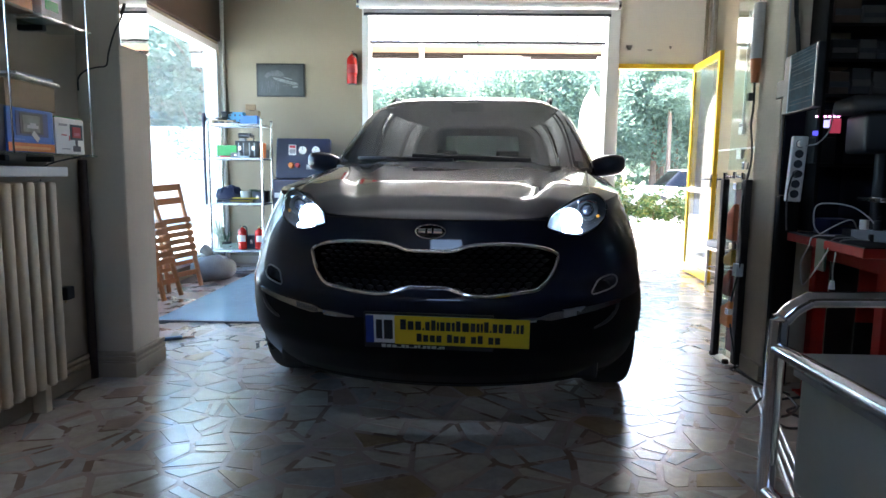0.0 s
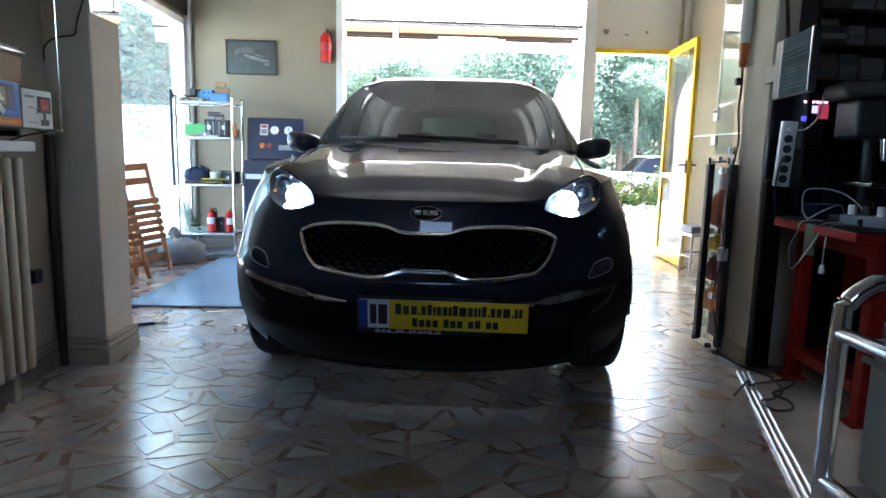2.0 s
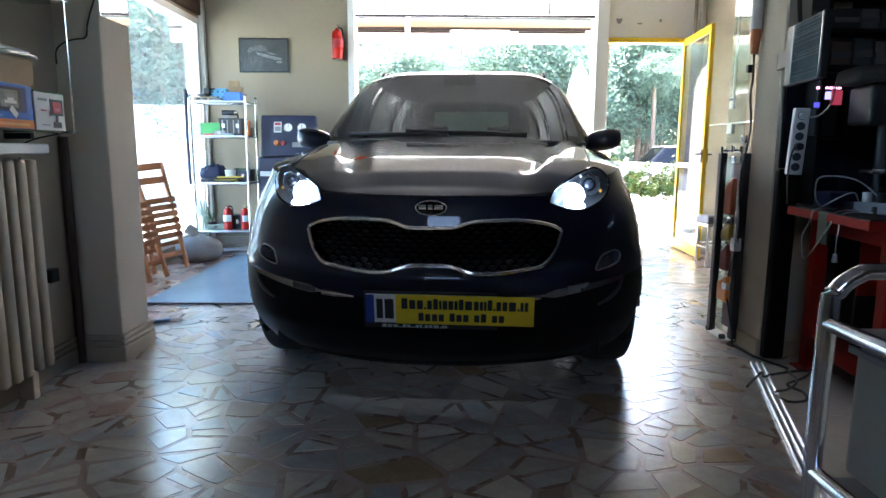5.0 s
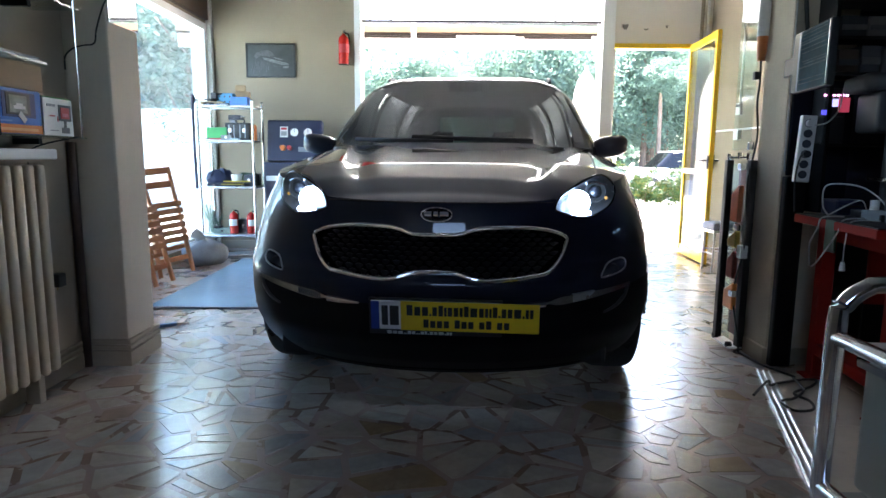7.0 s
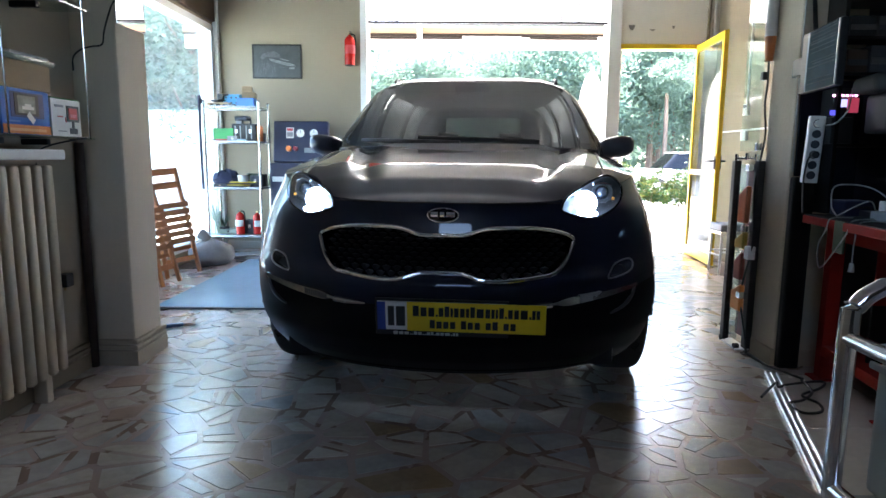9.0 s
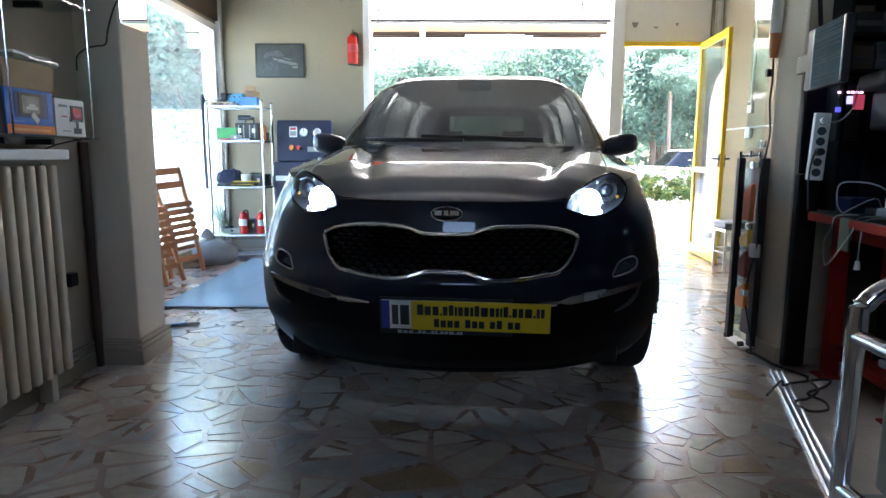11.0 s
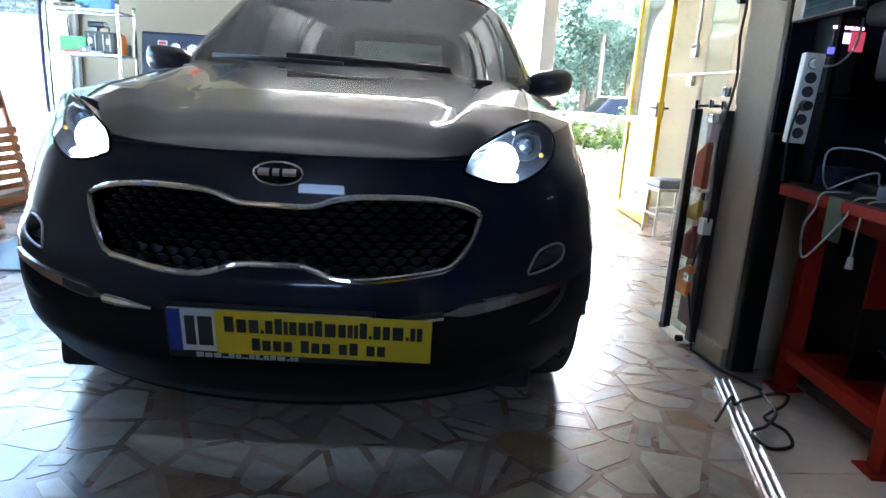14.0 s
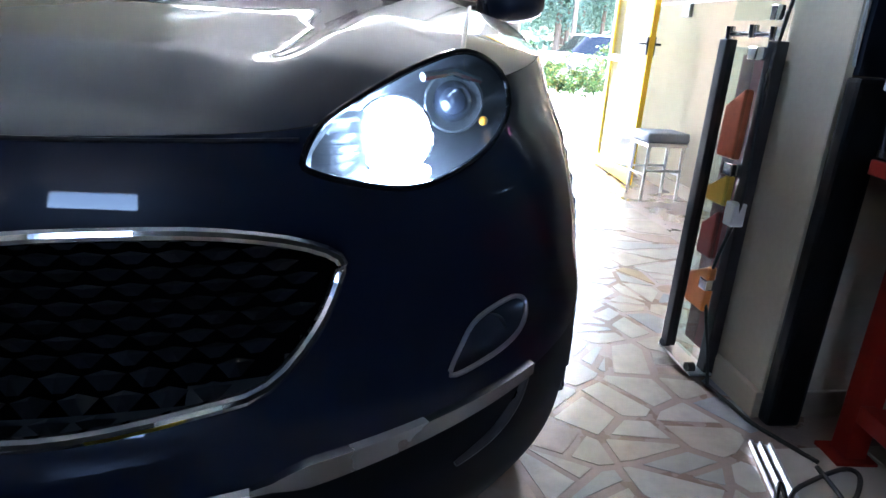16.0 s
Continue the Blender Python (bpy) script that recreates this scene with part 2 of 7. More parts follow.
red_paint = mat("red_paint", (0.27, 0.020, 0.012), 0.6, var=0.16, spec=0.08, stain=(0.12, 0.03, 0.02), stain_at=0.66)
dark_board = mat("dark_board", (0.006, 0.005, 0.005), 0.55, var=0.15, scale=3, spec=0.2)
chair_wood = mat("chair_wood", (0.29, 0.105, 0.032), 0.42, var=0.22, scale=4, fine=45)

# ---------------------------------------------------------------- structure
def struct(name, bm, material, label, category, smooth=False):
    ob = part(name, bm, material, None, label, smooth)
    return tagged(ob, label, category, kind="structure")


BACK = 6.95
RX = 2.85
LX = -2.52
TOP = 3.30
GROUND = -0.06


struct("ground", grid(bmesh.new(), lambda u, v: Vector((-80 + 160 * u, -70 + 170 * v, GROUND)), 4, 4), mat("paving", (0.58, 0.56, 0.53), 0.8, var=0.15, scale=1.2, fine=30, bump=0.2), "pale sunlit concrete paving outside the shop", "ground")
struct("floor", B(LX - 0.19, -3.2, -0.2, 5.0, BACK + 0.1, 0.0), grout, "pinkish grout bed of the broken marble floor", "floor")
struct("ceiling", B(-3.2, -3.2, TOP, 5.0, BACK + 0.3, TOP + 0.2), ceiling_dim, "plain plaster ceiling, coloured dark grey to dim its reflections", "ceiling")

# back wall with the garage opening and the door opening
GL, GR, DL, DR = -0.955, 1.694, 1.86, 2.66
bm = bmesh.new()
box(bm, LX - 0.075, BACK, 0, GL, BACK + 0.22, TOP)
struct("wall_north", bm, wall_paint_dim, "cream painted plaster wall, darkened in colour for grazing light", "wall")
struct("wall_north_over_door", B(GR + 0.005, BACK, 2.25, 5.0, BACK + 0.22, TOP), wall_paint_lit, "cream painted wall over the door in a lighter copy of the paint, plaster chipped", "wall")
struct("wall_north_end", B(DR + 0.05, BACK, 0, 5.0, BACK + 0.22, 2.245), wall_paint_dim, "cream painted wall beside the door", "wall")
struct("wall_north_over_gate", B(GL + 0.071, BACK + 0.002, 2.90, GR - 0.001, BACK + 0.20, TOP), wall_paint_dim, "cream painted wall over the garage opening", "wall")
struct("trim_post", B(GR, BACK - 0.03, 0, DL - 0.04, BACK + 0.25, TOP - 0.003, bevel=0.006), white_frame, "white painted post between garage opening and door", "post")
struct("trim_jamb", B(GL, BACK - 0.03, 0, GL + 0.07, BACK + 0.25, TOP - 0.003, bevel=0.006), white_frame, "white painted jamb of the garage opening", "jamb")

# left side: near wall, column, window wall
struct("wall_west_near", B(-1.95, -3.2, 0, -1.73, 3.01, TOP), column_paint, "grey-beige painted wall behind the radiator", "wall")
struct("column_west", B(-2.6, 3.005, 0, -1.517, 3.285, TOP, bevel=0.01), west_paint, "square plastered column, pale cream paint with scuffs", "column")
struct("wall_west_header", B(LX - 0.2, 3.275, 2.405, LX, BACK + 0.01, TOP), wall_paint_dim, "cream painted header above the side window", "wall")
struct("wall_west_sill", B(LX - 0.2, 3.275, 0, LX, BACK + 0.01, 0.12), wall_paint_dim, "low cream plinth under the side window", "wall")

# right side
struct("wall_east", B(RX, 3.372, 0, RX + 0.2, BACK, TOP), wall_paint_dim, "cream painted side wall", "wall")
struct("column_east", B(1.685, 3.12, 0, 1.995, 3.37, TOP, bevel=0.008), column_grime, "plastered column, grimy grey-beige paint", "column")
struct("wall_east_return", B(1.985, 3.20, 0, 4.2, 3.369, TOP), back_shade, "wall behind the workbench, shade put into its near-black colour", "wall")
struct("wall_east_near", B(4.0, -2.999, 0, 4.2, 3.199, TOP), back_shade, "plain wall of the side room, shade put into its near-black colour", "wall")
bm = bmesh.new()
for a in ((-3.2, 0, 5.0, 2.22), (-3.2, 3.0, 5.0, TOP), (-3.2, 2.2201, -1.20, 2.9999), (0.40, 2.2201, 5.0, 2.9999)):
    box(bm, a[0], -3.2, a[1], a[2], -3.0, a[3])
struct("wall_south", bm, back_shade, "plain wall with a high window at the back of the shop, near-black to cut bounced light", "wall")

# ---------------------------------------------------------------- car
def lut(pts, s=0.03):
    """A smoothed curve through a few stations."""
    xs, ys = [p[0] for p in pts], [p[1] for p in pts]
    g = np.linspace(xs[0] - 0.3, xs[-1] + 0.3, 600)
    v = np.interp(g, xs, ys)
    k = max(1, int(s / (g[1] - g[0])))
    w = np.hanning(2 * k + 3)
    v = np.convolve(np.pad(v, (k + 1, k + 1), mode="edge"), w / w.sum(), "valid")
    return lambda z: float(np.interp(z, g, v))


NOSE = lut([(.18, .17), (.26, .085), (.36, .018), (.46, 0), (.54, .001), (.585, .004), (.635, .05), (.70, .073), (.78, .089), (.80, .0935), (.83, .1025), (.87, .1205), (.89, .135)])
WIDTH = lut([(.18, .845), (.25, .885), (.33, .905), (.45, .915), (.6, .918), (.70, .912), (.78, .894), (.84, .874), (.90, .850), (.98, .818), (1.1, .79)])
TOPZ = lut([(0, .865), (.12, .866), (.21, .875), (.34, .921), (.6, .965), (1.1, 1.02), (1.6, 1.05), (4.4, 1.10)])
CORNER, TAIL, LEN = 0.62, 0.55, 4.45


def front_y(x, z):
    r = min(abs(x) / WIDTH(z), 0.9999)
    return NOSE(z) + CORNER * (1 - math.sqrt(1 - r * r))


def front_p(x, z, off=0.0):
    """The point of the car's face at x, z, lifted off by some metres."""
    e = 0.004
    p = Vector((x, front_y(x, z), z))
    n = (Vector((e, front_y(x + e, z) - p.y, 0)).cross(Vector((0, front_y(x, z + e) - p.y, e))))
    n.normalize()
    if n.y > 0:
        n = -n
    return p + n * off


def shell(u, v):
    """The lower body's sheet: u round the outline from tail to tail, v from sill to shoulder."""
    a = u * 2 - 1
    s, a = (1 if a >= 0 else -1), abs(a)
    z = 0.5
    for _ in range(3):
        w, f = WIDTH(z), NOSE(z)
        if a < 0.5:
            th = a / 0.5 * math.pi / 2
            x, y = w * math.sin(th), f + CORNER * (1 - math.cos(th))
        elif a < 0.85:
            q = (a - 0.5) / 0.35
            x, y = w, f + CORNER + (LEN - TAIL - f - CORNER) * q
        else:
            th = (1 - (a - 0.85) / 0.15) * math.pi / 2
            x, y = w * math.sin(th), LEN - TAIL + TAIL * math.cos(th)
        low = 0.192 if y < 0.6 else 0.24
        z = low + (TOPZ(y) - low) * v
    return Vector((s * x, y, z))


def inside(poly, x, z):
    hit = False
    for i in range(len(poly)):
        (x0, z0), (x1, z1) = poly[i - 1], poly[i]
        if (z0 > z) != (z1 > z) and x < (x1 - x0) * (z - z0) / (z1 - z0) + x0:
            hit = not hit
    return hit


def rounded(poly, n=4):
    """A closed outline drawn smoothly through its corners."""
    out, k = [], len(poly)
    for i in range(k):
        p0, p1, p2, p3 = (Vector((*poly[(i + d) % k], 0)) for d in (-1, 0, 1, 2))
        for j in range(n):
            t = j / n
            q = 0.5 * (2 * p1 + (p2 - p0) * t + (2 * p0 - 5 * p1 + 4 * p2 - p3) * t * t + (3 * p1 - p0 - 3 * p2 + p3) * t ** 3)
            out.append((q.x, q.y))
    return out


HALF_GRILLE = [(0.0, .748), (.085, .749), (.14, .766), (.20, .775), (.34, .775), (.44, .761), (.498, .738), (.498, .71), (.475, .657), (.43, .612), (.36, .60), (.25, .589), (.165, .590), (.105, .606), (.07, .614), (0.0, .615)]
GRILLE = rounded(HALF_GRILLE + [(-x, z) for x, z in HALF_GRILLE[-2:0:-1]], 3)
LAMP = rounded([(.457, .850), (.464, .834), (.522, .817), (.582, .809), (.632, .818), (.695, .850), (.726, .896), (.708, .944), (.650, .970), (.582, .949), (.516, .912), (.474, .882)], 4)
FOG = rounded([(.645, .585), (.660, .612), (.684, .634), (.735, .645), (.760, .634), (.758, .612), (.735, .598), (.690, .588)], 4)


def flip(poly):
    return [(-x, z) for x, z in poly]


CAR = thing("car", 0.004, 2.25, 0, -4.7, "dark navy blue compact SUV with its headlights lit, parked indoors", "car")
CAR.matrix_world = pose(0.004, 2.25, 0, 0, 0, -4.7) @ Matrix.Diagonal((0.972, 1, 1, 1))
ARCHES = ((0.93, 0.385), (3.60, 0.385))


def body_keep(c):
    for ya, r in ARCHES:
        if abs(c.x) > 0.55 and (c.y - ya) ** 2 + (c.z - 0.36) ** 2 < r * r:
            return False
    if c.y < 0.6:
        if inside(GRILLE, c.x, c.z) or inside(FOG, abs(c.x), c.z) or inside(LAMP, abs(c.x), c.z):
            return False
    return True


def below_trim(c):
    """Under the chrome strip and along the sills the bumper is unpainted."""
    if c.y > 0.75:
        return c.z < 0.33
    return c.z < 0.492 + 0.050 * max(0, (abs(c.x) - 0.30) / 0.47) ** 1.3


part("body", outward(grid(bmesh.new(), shell, 420, 100, lambda c: body_keep(c) and not below_trim(c)), (0, 2, 0.5)), car_paint, CAR, "dark navy metallic paint", True)
part("lower_bumper", outward(grid(bmesh.new(), shell, 420, 100, lambda c: body_keep(c) and below_trim(c)), (0, 2, 0.5)), skirt_plastic, CAR, "unpainted black plastic bumper skirt", True)


def edge_y(x):
    """Where the bonnet's front edge lies."""
    y = 0.15
    for _ in range(4):
        z = TOPZ(y)
        r = min(abs(x) / WIDTH(z), 0.9999)
        y = NOSE(z) + CORNER * (1 - math.sqrt(1 - r * r))
    return y


WTOP = WIDTH(TOPZ(0.8)) - 0.004


def bonnet(u, v):
    x = (2 * u - 1) * 0.812
    y0 = edge_y(x) + 0.004
    y1 = 1.18 + 0.30 * (x / 0.8) ** 2
    y = y0 + (y1 - y0) * v
    d = y - y0
    s = abs(x) / 0.812
    side = 1 - s ** 4
    z = TOPZ(y) + 0.042 * side * (max(d, 0) / 1.05) ** 0.9 + 0.024 * side * (1 - math.exp(-max(d, 0) / 0.075))
    ridge = 0.40 + 0.19 * (y - 0.2)
    rise = min(1, max(d, 0) / 0.22)
    q = (abs(x) - ridge) / 0.042
    z += 0.42 * max(0, d - 0.84) ** 2 * side
    z += 0.023 * rise / (1 + math.exp(-2.2 * q)) * math.exp(-max(q, 0) * 0.18)
    z -= 0.014 * rise * math.exp(-(q + 1.6) ** 2 / 2.2)
    return Vector((x, y, z))


part("bonnet", outward(grid(bmesh.new(), bonnet, 260, 120, lambda c: not (inside(LAMP, abs(c.x), c.z) and c.y < front_y(c.x, c.z) + 0.085)), (0, 1, 0)), car_paint, CAR, "dark navy bonnet, dusty", True)
def bonnet_at(x, v):
    return bonnet((x / 0.812 + 1) / 2, v) + Vector((0, 0, 0.0005))


for s in (-1, 1):
    side = [bonnet_at(s * (0.655 + 0.085 * q), 0.10 + 0.80 * q) for q in [k / 24 for k in range(25)]]
    part("bonnet_seam", T(side, 0.0042, 6), black_plastic, CAR)
part("bonnet_seam", T([front_p(x / 40, 0.866, 0.0015) for x in range(-18, 19)], 0.0028, 6), black_plastic, CAR)

# greenhouse
ROOF = lut([(1.15, 1.085), (1.30, 1.16), (1.95, 1.53), (2.2, 1.578), (2.6, 1.597), (3.3, 1.592), (3.9, 1.545), (4.15, 1.53), (4.42, 1.15)], 0.10)
HALF = lut([(1.15, .79), (1.40, .85), (1.9, .85), (2.6, .805), (3.6, .745), (4.42, .64)], 0.12)


def house(u, v):
    """The cabin's sheet: u across over the roof, v from cowl to tail."""
    th = math.pi * u
    y = 1.16 + (4.42 - 1.16) * v
    c, s = math.cos(th), math.sin(th)
    zb = min(TOPZ(y) + 0.005, ROOF(y) - 0.002)
    h = ROOF(y) - zb
    k = abs(s) ** 0.5
    x = -math.copysign(abs(c) ** 0.34, c) * (HALF(y) - 0.118 * min(h / 0.45, 1.1) * k)
    yy = y + 0.30 * (x / 0.8) ** 2 * max(0, 1 - (y - 1.16) / 1.2)
    return Vector((x, yy, zb + h * k))


def where(c):
    lim = HALF(c.y) - 0.16 * min(max(ROOF(c.y) - TOPZ(c.y), 0) / 0.45, 1.1)
    fr = 1.15 + 0.30 * (c.x / 0.8) ** 2
    if 1.528 < c.z < 1.562 and c.y < 2.22 + 0.1 * (c.x / 0.6) ** 2 and abs(c.x) < 0.645 + 0.37 * (1.53 - c.z):
        return "shade_band"
    if c.z < 1.550 and c.y < 2.12 + 0.1 * (c.x / 0.6) ** 2 and abs(c.x) < 0.645 + 0.37 * (1.53 - c.z):
        return "windscreen"
    if c.y > 3.95 and abs(c.x) < 0.40 and c.z < 1.44 and c.z > 1.14:
        return "rear_window"
    if 1.11 < c.z < 1.50 and abs(c.x) > 0.5 and 2.05 < c.y < 3.9 and abs(c.y - 2.55) > 0.05 and abs(c.y - 3.40) > 0.05:
        return "side_window"
    return "roof"


for nm, mt, kp in (("roof", car_paint, lambda c: where(c) == "roof"), ("windscreen", windscreen_glass, lambda c: where(c) == "windscreen"), ("shade_band", mat("shade_band", (0.012, 0.008, 0.022), 0.2), lambda c: where(c) == "shade_band"), ("rear_window", rear_glass, lambda c: where(c) == "rear_window"),
                   ("side_window", tinted_glass, lambda c: where(c) == "side_window" and c.x < 0), ("side_window", tinted_glass, lambda c: where(c) == "side_window" and c.x > 0)):
    part(nm, outward(grid(bmesh.new(), house, 140, 130, kp), (0, 2.6, 0.9)), mt, CAR, "dusty laminated glass, reflected veil put into its film" if nm == "windscreen" else "", True)
part("headliner", grid(bmesh.new(), lambda u, v: Vector((0, 2.6, 0.95)) + (house(u, v) - Vector((0, 2.6, 0.95))) * 0.975, 70, 60, lambda c: where(Vector((0, 2.6, 0.95)) + (c - Vector((0, 2.6, 0.95))) / 0.975) == "roof"), mat("headliner_cloth", (0.014, 0.014, 0.014), 0.9, var=0.1), CAR, "dark cloth cabin lining")
for s in (-1, 1):
    part("roof_rail", T(smooth_line([(s * 0.585, 2.34, 1.550), (s * 0.59, 2.46, 1.590), (s * 0.59, 2.8, 1.606), (s * 0.58, 3.6, 1.598), (s * 0.56, 3.95, 1.53)]), 0.013), black_plastic, CAR)

# grille
cell_black = mat("cell_black", (0.017, 0.017, 0.019), 0.33, var=0.1, spec=0.6)
bm = grid(bmesh.new(), lambda u, v: front_p(-0.52 + 1.04 * u, 0.57 + 0.22 * v, -0.035), 60, 16, lambda c: inside(GRILLE, c.x * 0.985, c.z))
grille = part("grille", bm, grille_back, CAR, "black diamond-mesh grille in a chrome rim", True)
part("rim", T([front_p(x, z, 0.004) for x, z in GRILLE], 0.0085, 10, True), chrome, grille, "chrome rim")
part("recess", (lambda b: ([b.faces.new((b.verts.new(front_p(*p, 0.0)), b.verts.new(front_p(*q, 0.0)), b.verts.new(front_p(*q, -0.04)), b.verts.new(front_p(*p, -0.04)))) for p, q in zip(GRILLE, GRILLE[1:] + GRILLE[:1])], b)[1])(bmesh.new()), gloss_black, grille)
for row in range(11):
    for col in range(-12, 13):
        x, z = col * 0.044 + (row % 2) * 0.022, 0.600 + row * 0.0165
        if inside(GRILLE, x - 0.019, z) and inside(GRILLE, x + 0.019, z) and inside(GRILLE, x, z + 0.008) and inside(GRILLE, x, z - 0.006):
            bm = bmesh.new()
            ring = [bm.verts.new(front_p(x + dx, z + dz, o)) for dx, dz, o in ((-0.0205, 0.0045, -0.018), (0, 0.0085, -0.014), (0.0205, 0.0045, -0.018), (0.006, -0.0065, -0.024), (-0.006, -0.0065, -0.024))]
            tip = bm.verts.new(front_p(x, z + 0.0045, -0.008))
            for i in range(5):
                bm.faces.new((ring[i], ring[(i + 1) % 5], tip))
            part("grille_cell", bm, cell_black, grille)

# lower intake, plate, skirts
part("lower_intake", grid(bmesh.new(), lambda u, v: front_p(-0.56 + 1.12 * u, 0.262 + 0.11 * v, 0.003), 30, 8), skirt_plastic, CAR, "black lower bumper intake", True)
part("chin", T([front_p(x / 20 * 0.80, 0.210, -0.012) for x in range(-20, 21)], 0.016, 8), skirt_plastic, CAR, "", True)
for s in (-1, 1):
    bm = bmesh.new()
    n = 24
    rows = []
    for i in range(n + 1):
        q = i / n
        x = 0.30 + 0.47 * q
        zc = 0.497 + 0.050 * q ** 1.3
        hgt = (0.004 + 0.011 * max(0, min(1, (q - 0.28) / 0.08))) * 1.25 * (1 - 0.45 * max(0, (q - 0.4) / 0.6))
        rows.append([bm.verts.new(front_p(s * x, zc + d * hgt, o)) for d, o in ((-1, 0.0), (-0.8, 0.010), (0.8, 0.010), (1, 0.0))])
    for a, b in zip(rows, rows[1:]):
        for j in range(3):
            bm.faces.new((a[j], b[j], b[j + 1], a[j + 1]))
    trim = part("bumper_trim", bm, trim_metal, CAR, "chrome bumper strip", True)
    part("hook", T([front_p(s * (0.285 + 0.13 * k / 8), 0.498 + 0.006 * (k / 8) ** 1.3, 0.012) for k in range(9)], lambda q: 0.004 + 0.008 * min(1, 1.6 * q), 8), chrome, trim, "bright chrome inner end", True)
    for k in range(11 if s < 0 else 0):
        x = 0.452 + 0.0095 * k
        q = (x - 0.30) / 0.47
        zc = 0.497 + 0.050 * q ** 1.3
        part("rib", T([front_p(s * x, zc - 0.011, 0.011), front_p(s * (x + 0.003), zc + 0.011, 0.011)], 0.0024, 6), satin_dark, trim, "", True)

plate = part("number_plate", B(-0.222, -0.0045, -0.055, 0.262, 0.0045, 0.055, bevel=0.003), mat("plate_white", (0.72, 0.73, 0.72), 0.4), CAR, "white plate mostly covered by a yellow sticker")
plate.matrix_local = pose(-0.012, -0.012, 0.464, 8, 0, 0)
plate_black = mat("plate_black", (0.02, 0.02, 0.02), 0.5)
part("blue_band", B(-0.221, -0.0065, -0.054, -0.190, -0.004, 0.054), mat("plate_blue", (0.02, 0.05, 0.30), 0.4), plate, "blue end band")
for x0, x1 in ((-0.181, -0.157), (-0.150, -0.116)):
    part("bar", B(x0, -0.0065, -0.038, x1, -0.004, 0.038, bevel=0.001), plate_black, plate, "black bar")
sticker = part("sticker", B(-0.108, -0.0100, -0.055, 0.406, -0.0052, 0.0575, bevel=0.002), mat("sticker_yellow", (0.80, 0.58, 0.015), 0.45, var=0.06), plate, "yellow sticker with two rows of black bars")


def print_row(parent, x0, x1, z0, h, widths, material, y0, y1):
    """A row of unreadable print: one small bar for each character, None for a space."""
    unit = (x1 - x0) / sum(abs(w) for w in widths)
    x = x0
    for k, w in enumerate(widths):
        if w > 0:
            tall = h if w > 0.5 else h * 0.24
            part("bar", B(x + 0.10 * unit * w, y0, z0, x + unit * w * 0.86, y1, z0 + tall * (1.0 if k % 5 else 1.18)), material, parent)
        x += unit * abs(w)


WORDS = (1.3, 1.3, 1.3, 0.45, 1, 1, 0.55, 1, 1, 0.7, 1, 1.5, 1, 0.7, 0.55, 1, 0.45, 1, 1, 1.5, 0.45, 0.7, 0.75)
print_row(sticker, -0.088, 0.386, 0.004, 0.034, WORDS, plate_black, -0.0115, -0.0098)
print_row(sticker, -0.025, 0.300, -0.042, 0.027, (1, 1, 1, 1, -0.6, 1, 1, 1, -0.6, 1, 1, -0.6, 1, 1), plate_black, -0.0115, -0.0098)
part("plate_holder", B(-0.232, 0.006, -0.080, 0.27, 0.020, 0.062, bevel=0.004), black_plastic, plate, "black plate holder")
holder_print = mat("holder_print", (0.5, 0.5, 0.5), 0.5)
print_row(plate, -0.165, 0.085, -0.075, 0.0095, (1.3, 1.3, 1.3, 0.45, 0.5, 1, 1, 0.5, 0.5, 1, 0.7, 0.45, 1, 1, 1.5, 0.45, 0.7, 0.7), holder_print, 0.002, 0.0055)

# emblem
emblem = part("emblem", grid(bmesh.new(), lambda u, v: front_p(0.059 * v * math.cos(2 * math.pi * u), 0.822 + 0.0255 * v * math.sin(2 * math.pi * u), 0.010 - 0.006 * v * v), 40, 6), gloss_black, CAR, "oval black emblem with a chrome rim", True)
part("rim", T([front_p(0.059 * math.cos(k * math.pi / 24), 0.822 + 0.0255 * math.sin(k * math.pi / 24), 0.005) for k in range(48)], 0.0030, 8, True), chrome, emblem)
for xs in ((-0.045, -0.018), (-0.010, 0.006), (0.014, 0.046)):
    part("emblem_bar", T([front_p(xs[0], 0.822, 0.011), front_p(xs[1], 0.822, 0.011)], 0.010, 8), chrome, emblem)


def face_patch(poly, off, rings=6, depth=0.0):
    """A dished sheet across an outline on the car's face."""
    bm = bmesh.new()
    cx, cz = sum(p[0] for p in poly) / len(poly), sum(p[1] for p in poly) / len(poly)
    rs = []
    for k in range(rings):
        f = 1 - k / rings
        rs.append([bm.verts.new(front_p(cx + (x - cx) * f, cz + (z - cz) * f, off - depth * (1 - f ** 4))) for x, z in poly])
    mid = bm.verts.new(front_p(cx, cz, off - depth))
    n = len(poly)
    for a, b in zip(rs, rs[1:]):
        for i in range(n):
            bm.faces.new((a[i], a[(i + 1) % n], b[(i + 1) % n], b[i]))
    for i in range(n):
        bm.faces.new((rs[-1][i], rs[-1][(i + 1) % n], mid))
    return bm


fog_rim = mat("fog_rim", (0.30, 0.30, 0.32), 0.3, 0.8)
projector_glass = mat("projector_glass", (0.012, 0.014, 0.022), 0.06, var=0.05)
fog_lens = mat("fog_lens", (0.075, 0.08, 0.095), 0.22, 0.3, var=0.1, scale=20)


def smooth_pairs(pts):
    return [(p.x, p.y) for p in smooth_line([(x, z, 0) for x, z in pts], 5)]


def disc_on(x, z, off, r, dish, n=28, k=5):
    """A round bowl whose mouth faces forward."""
    c = front_p(x, z, off)
    return grid(bmesh.new(), lambda u, v: c + Vector((r * v * math.cos(2 * math.pi * u), dish * (1 - v * v), r * v * math.sin(2 * math.pi * u))), n, k)


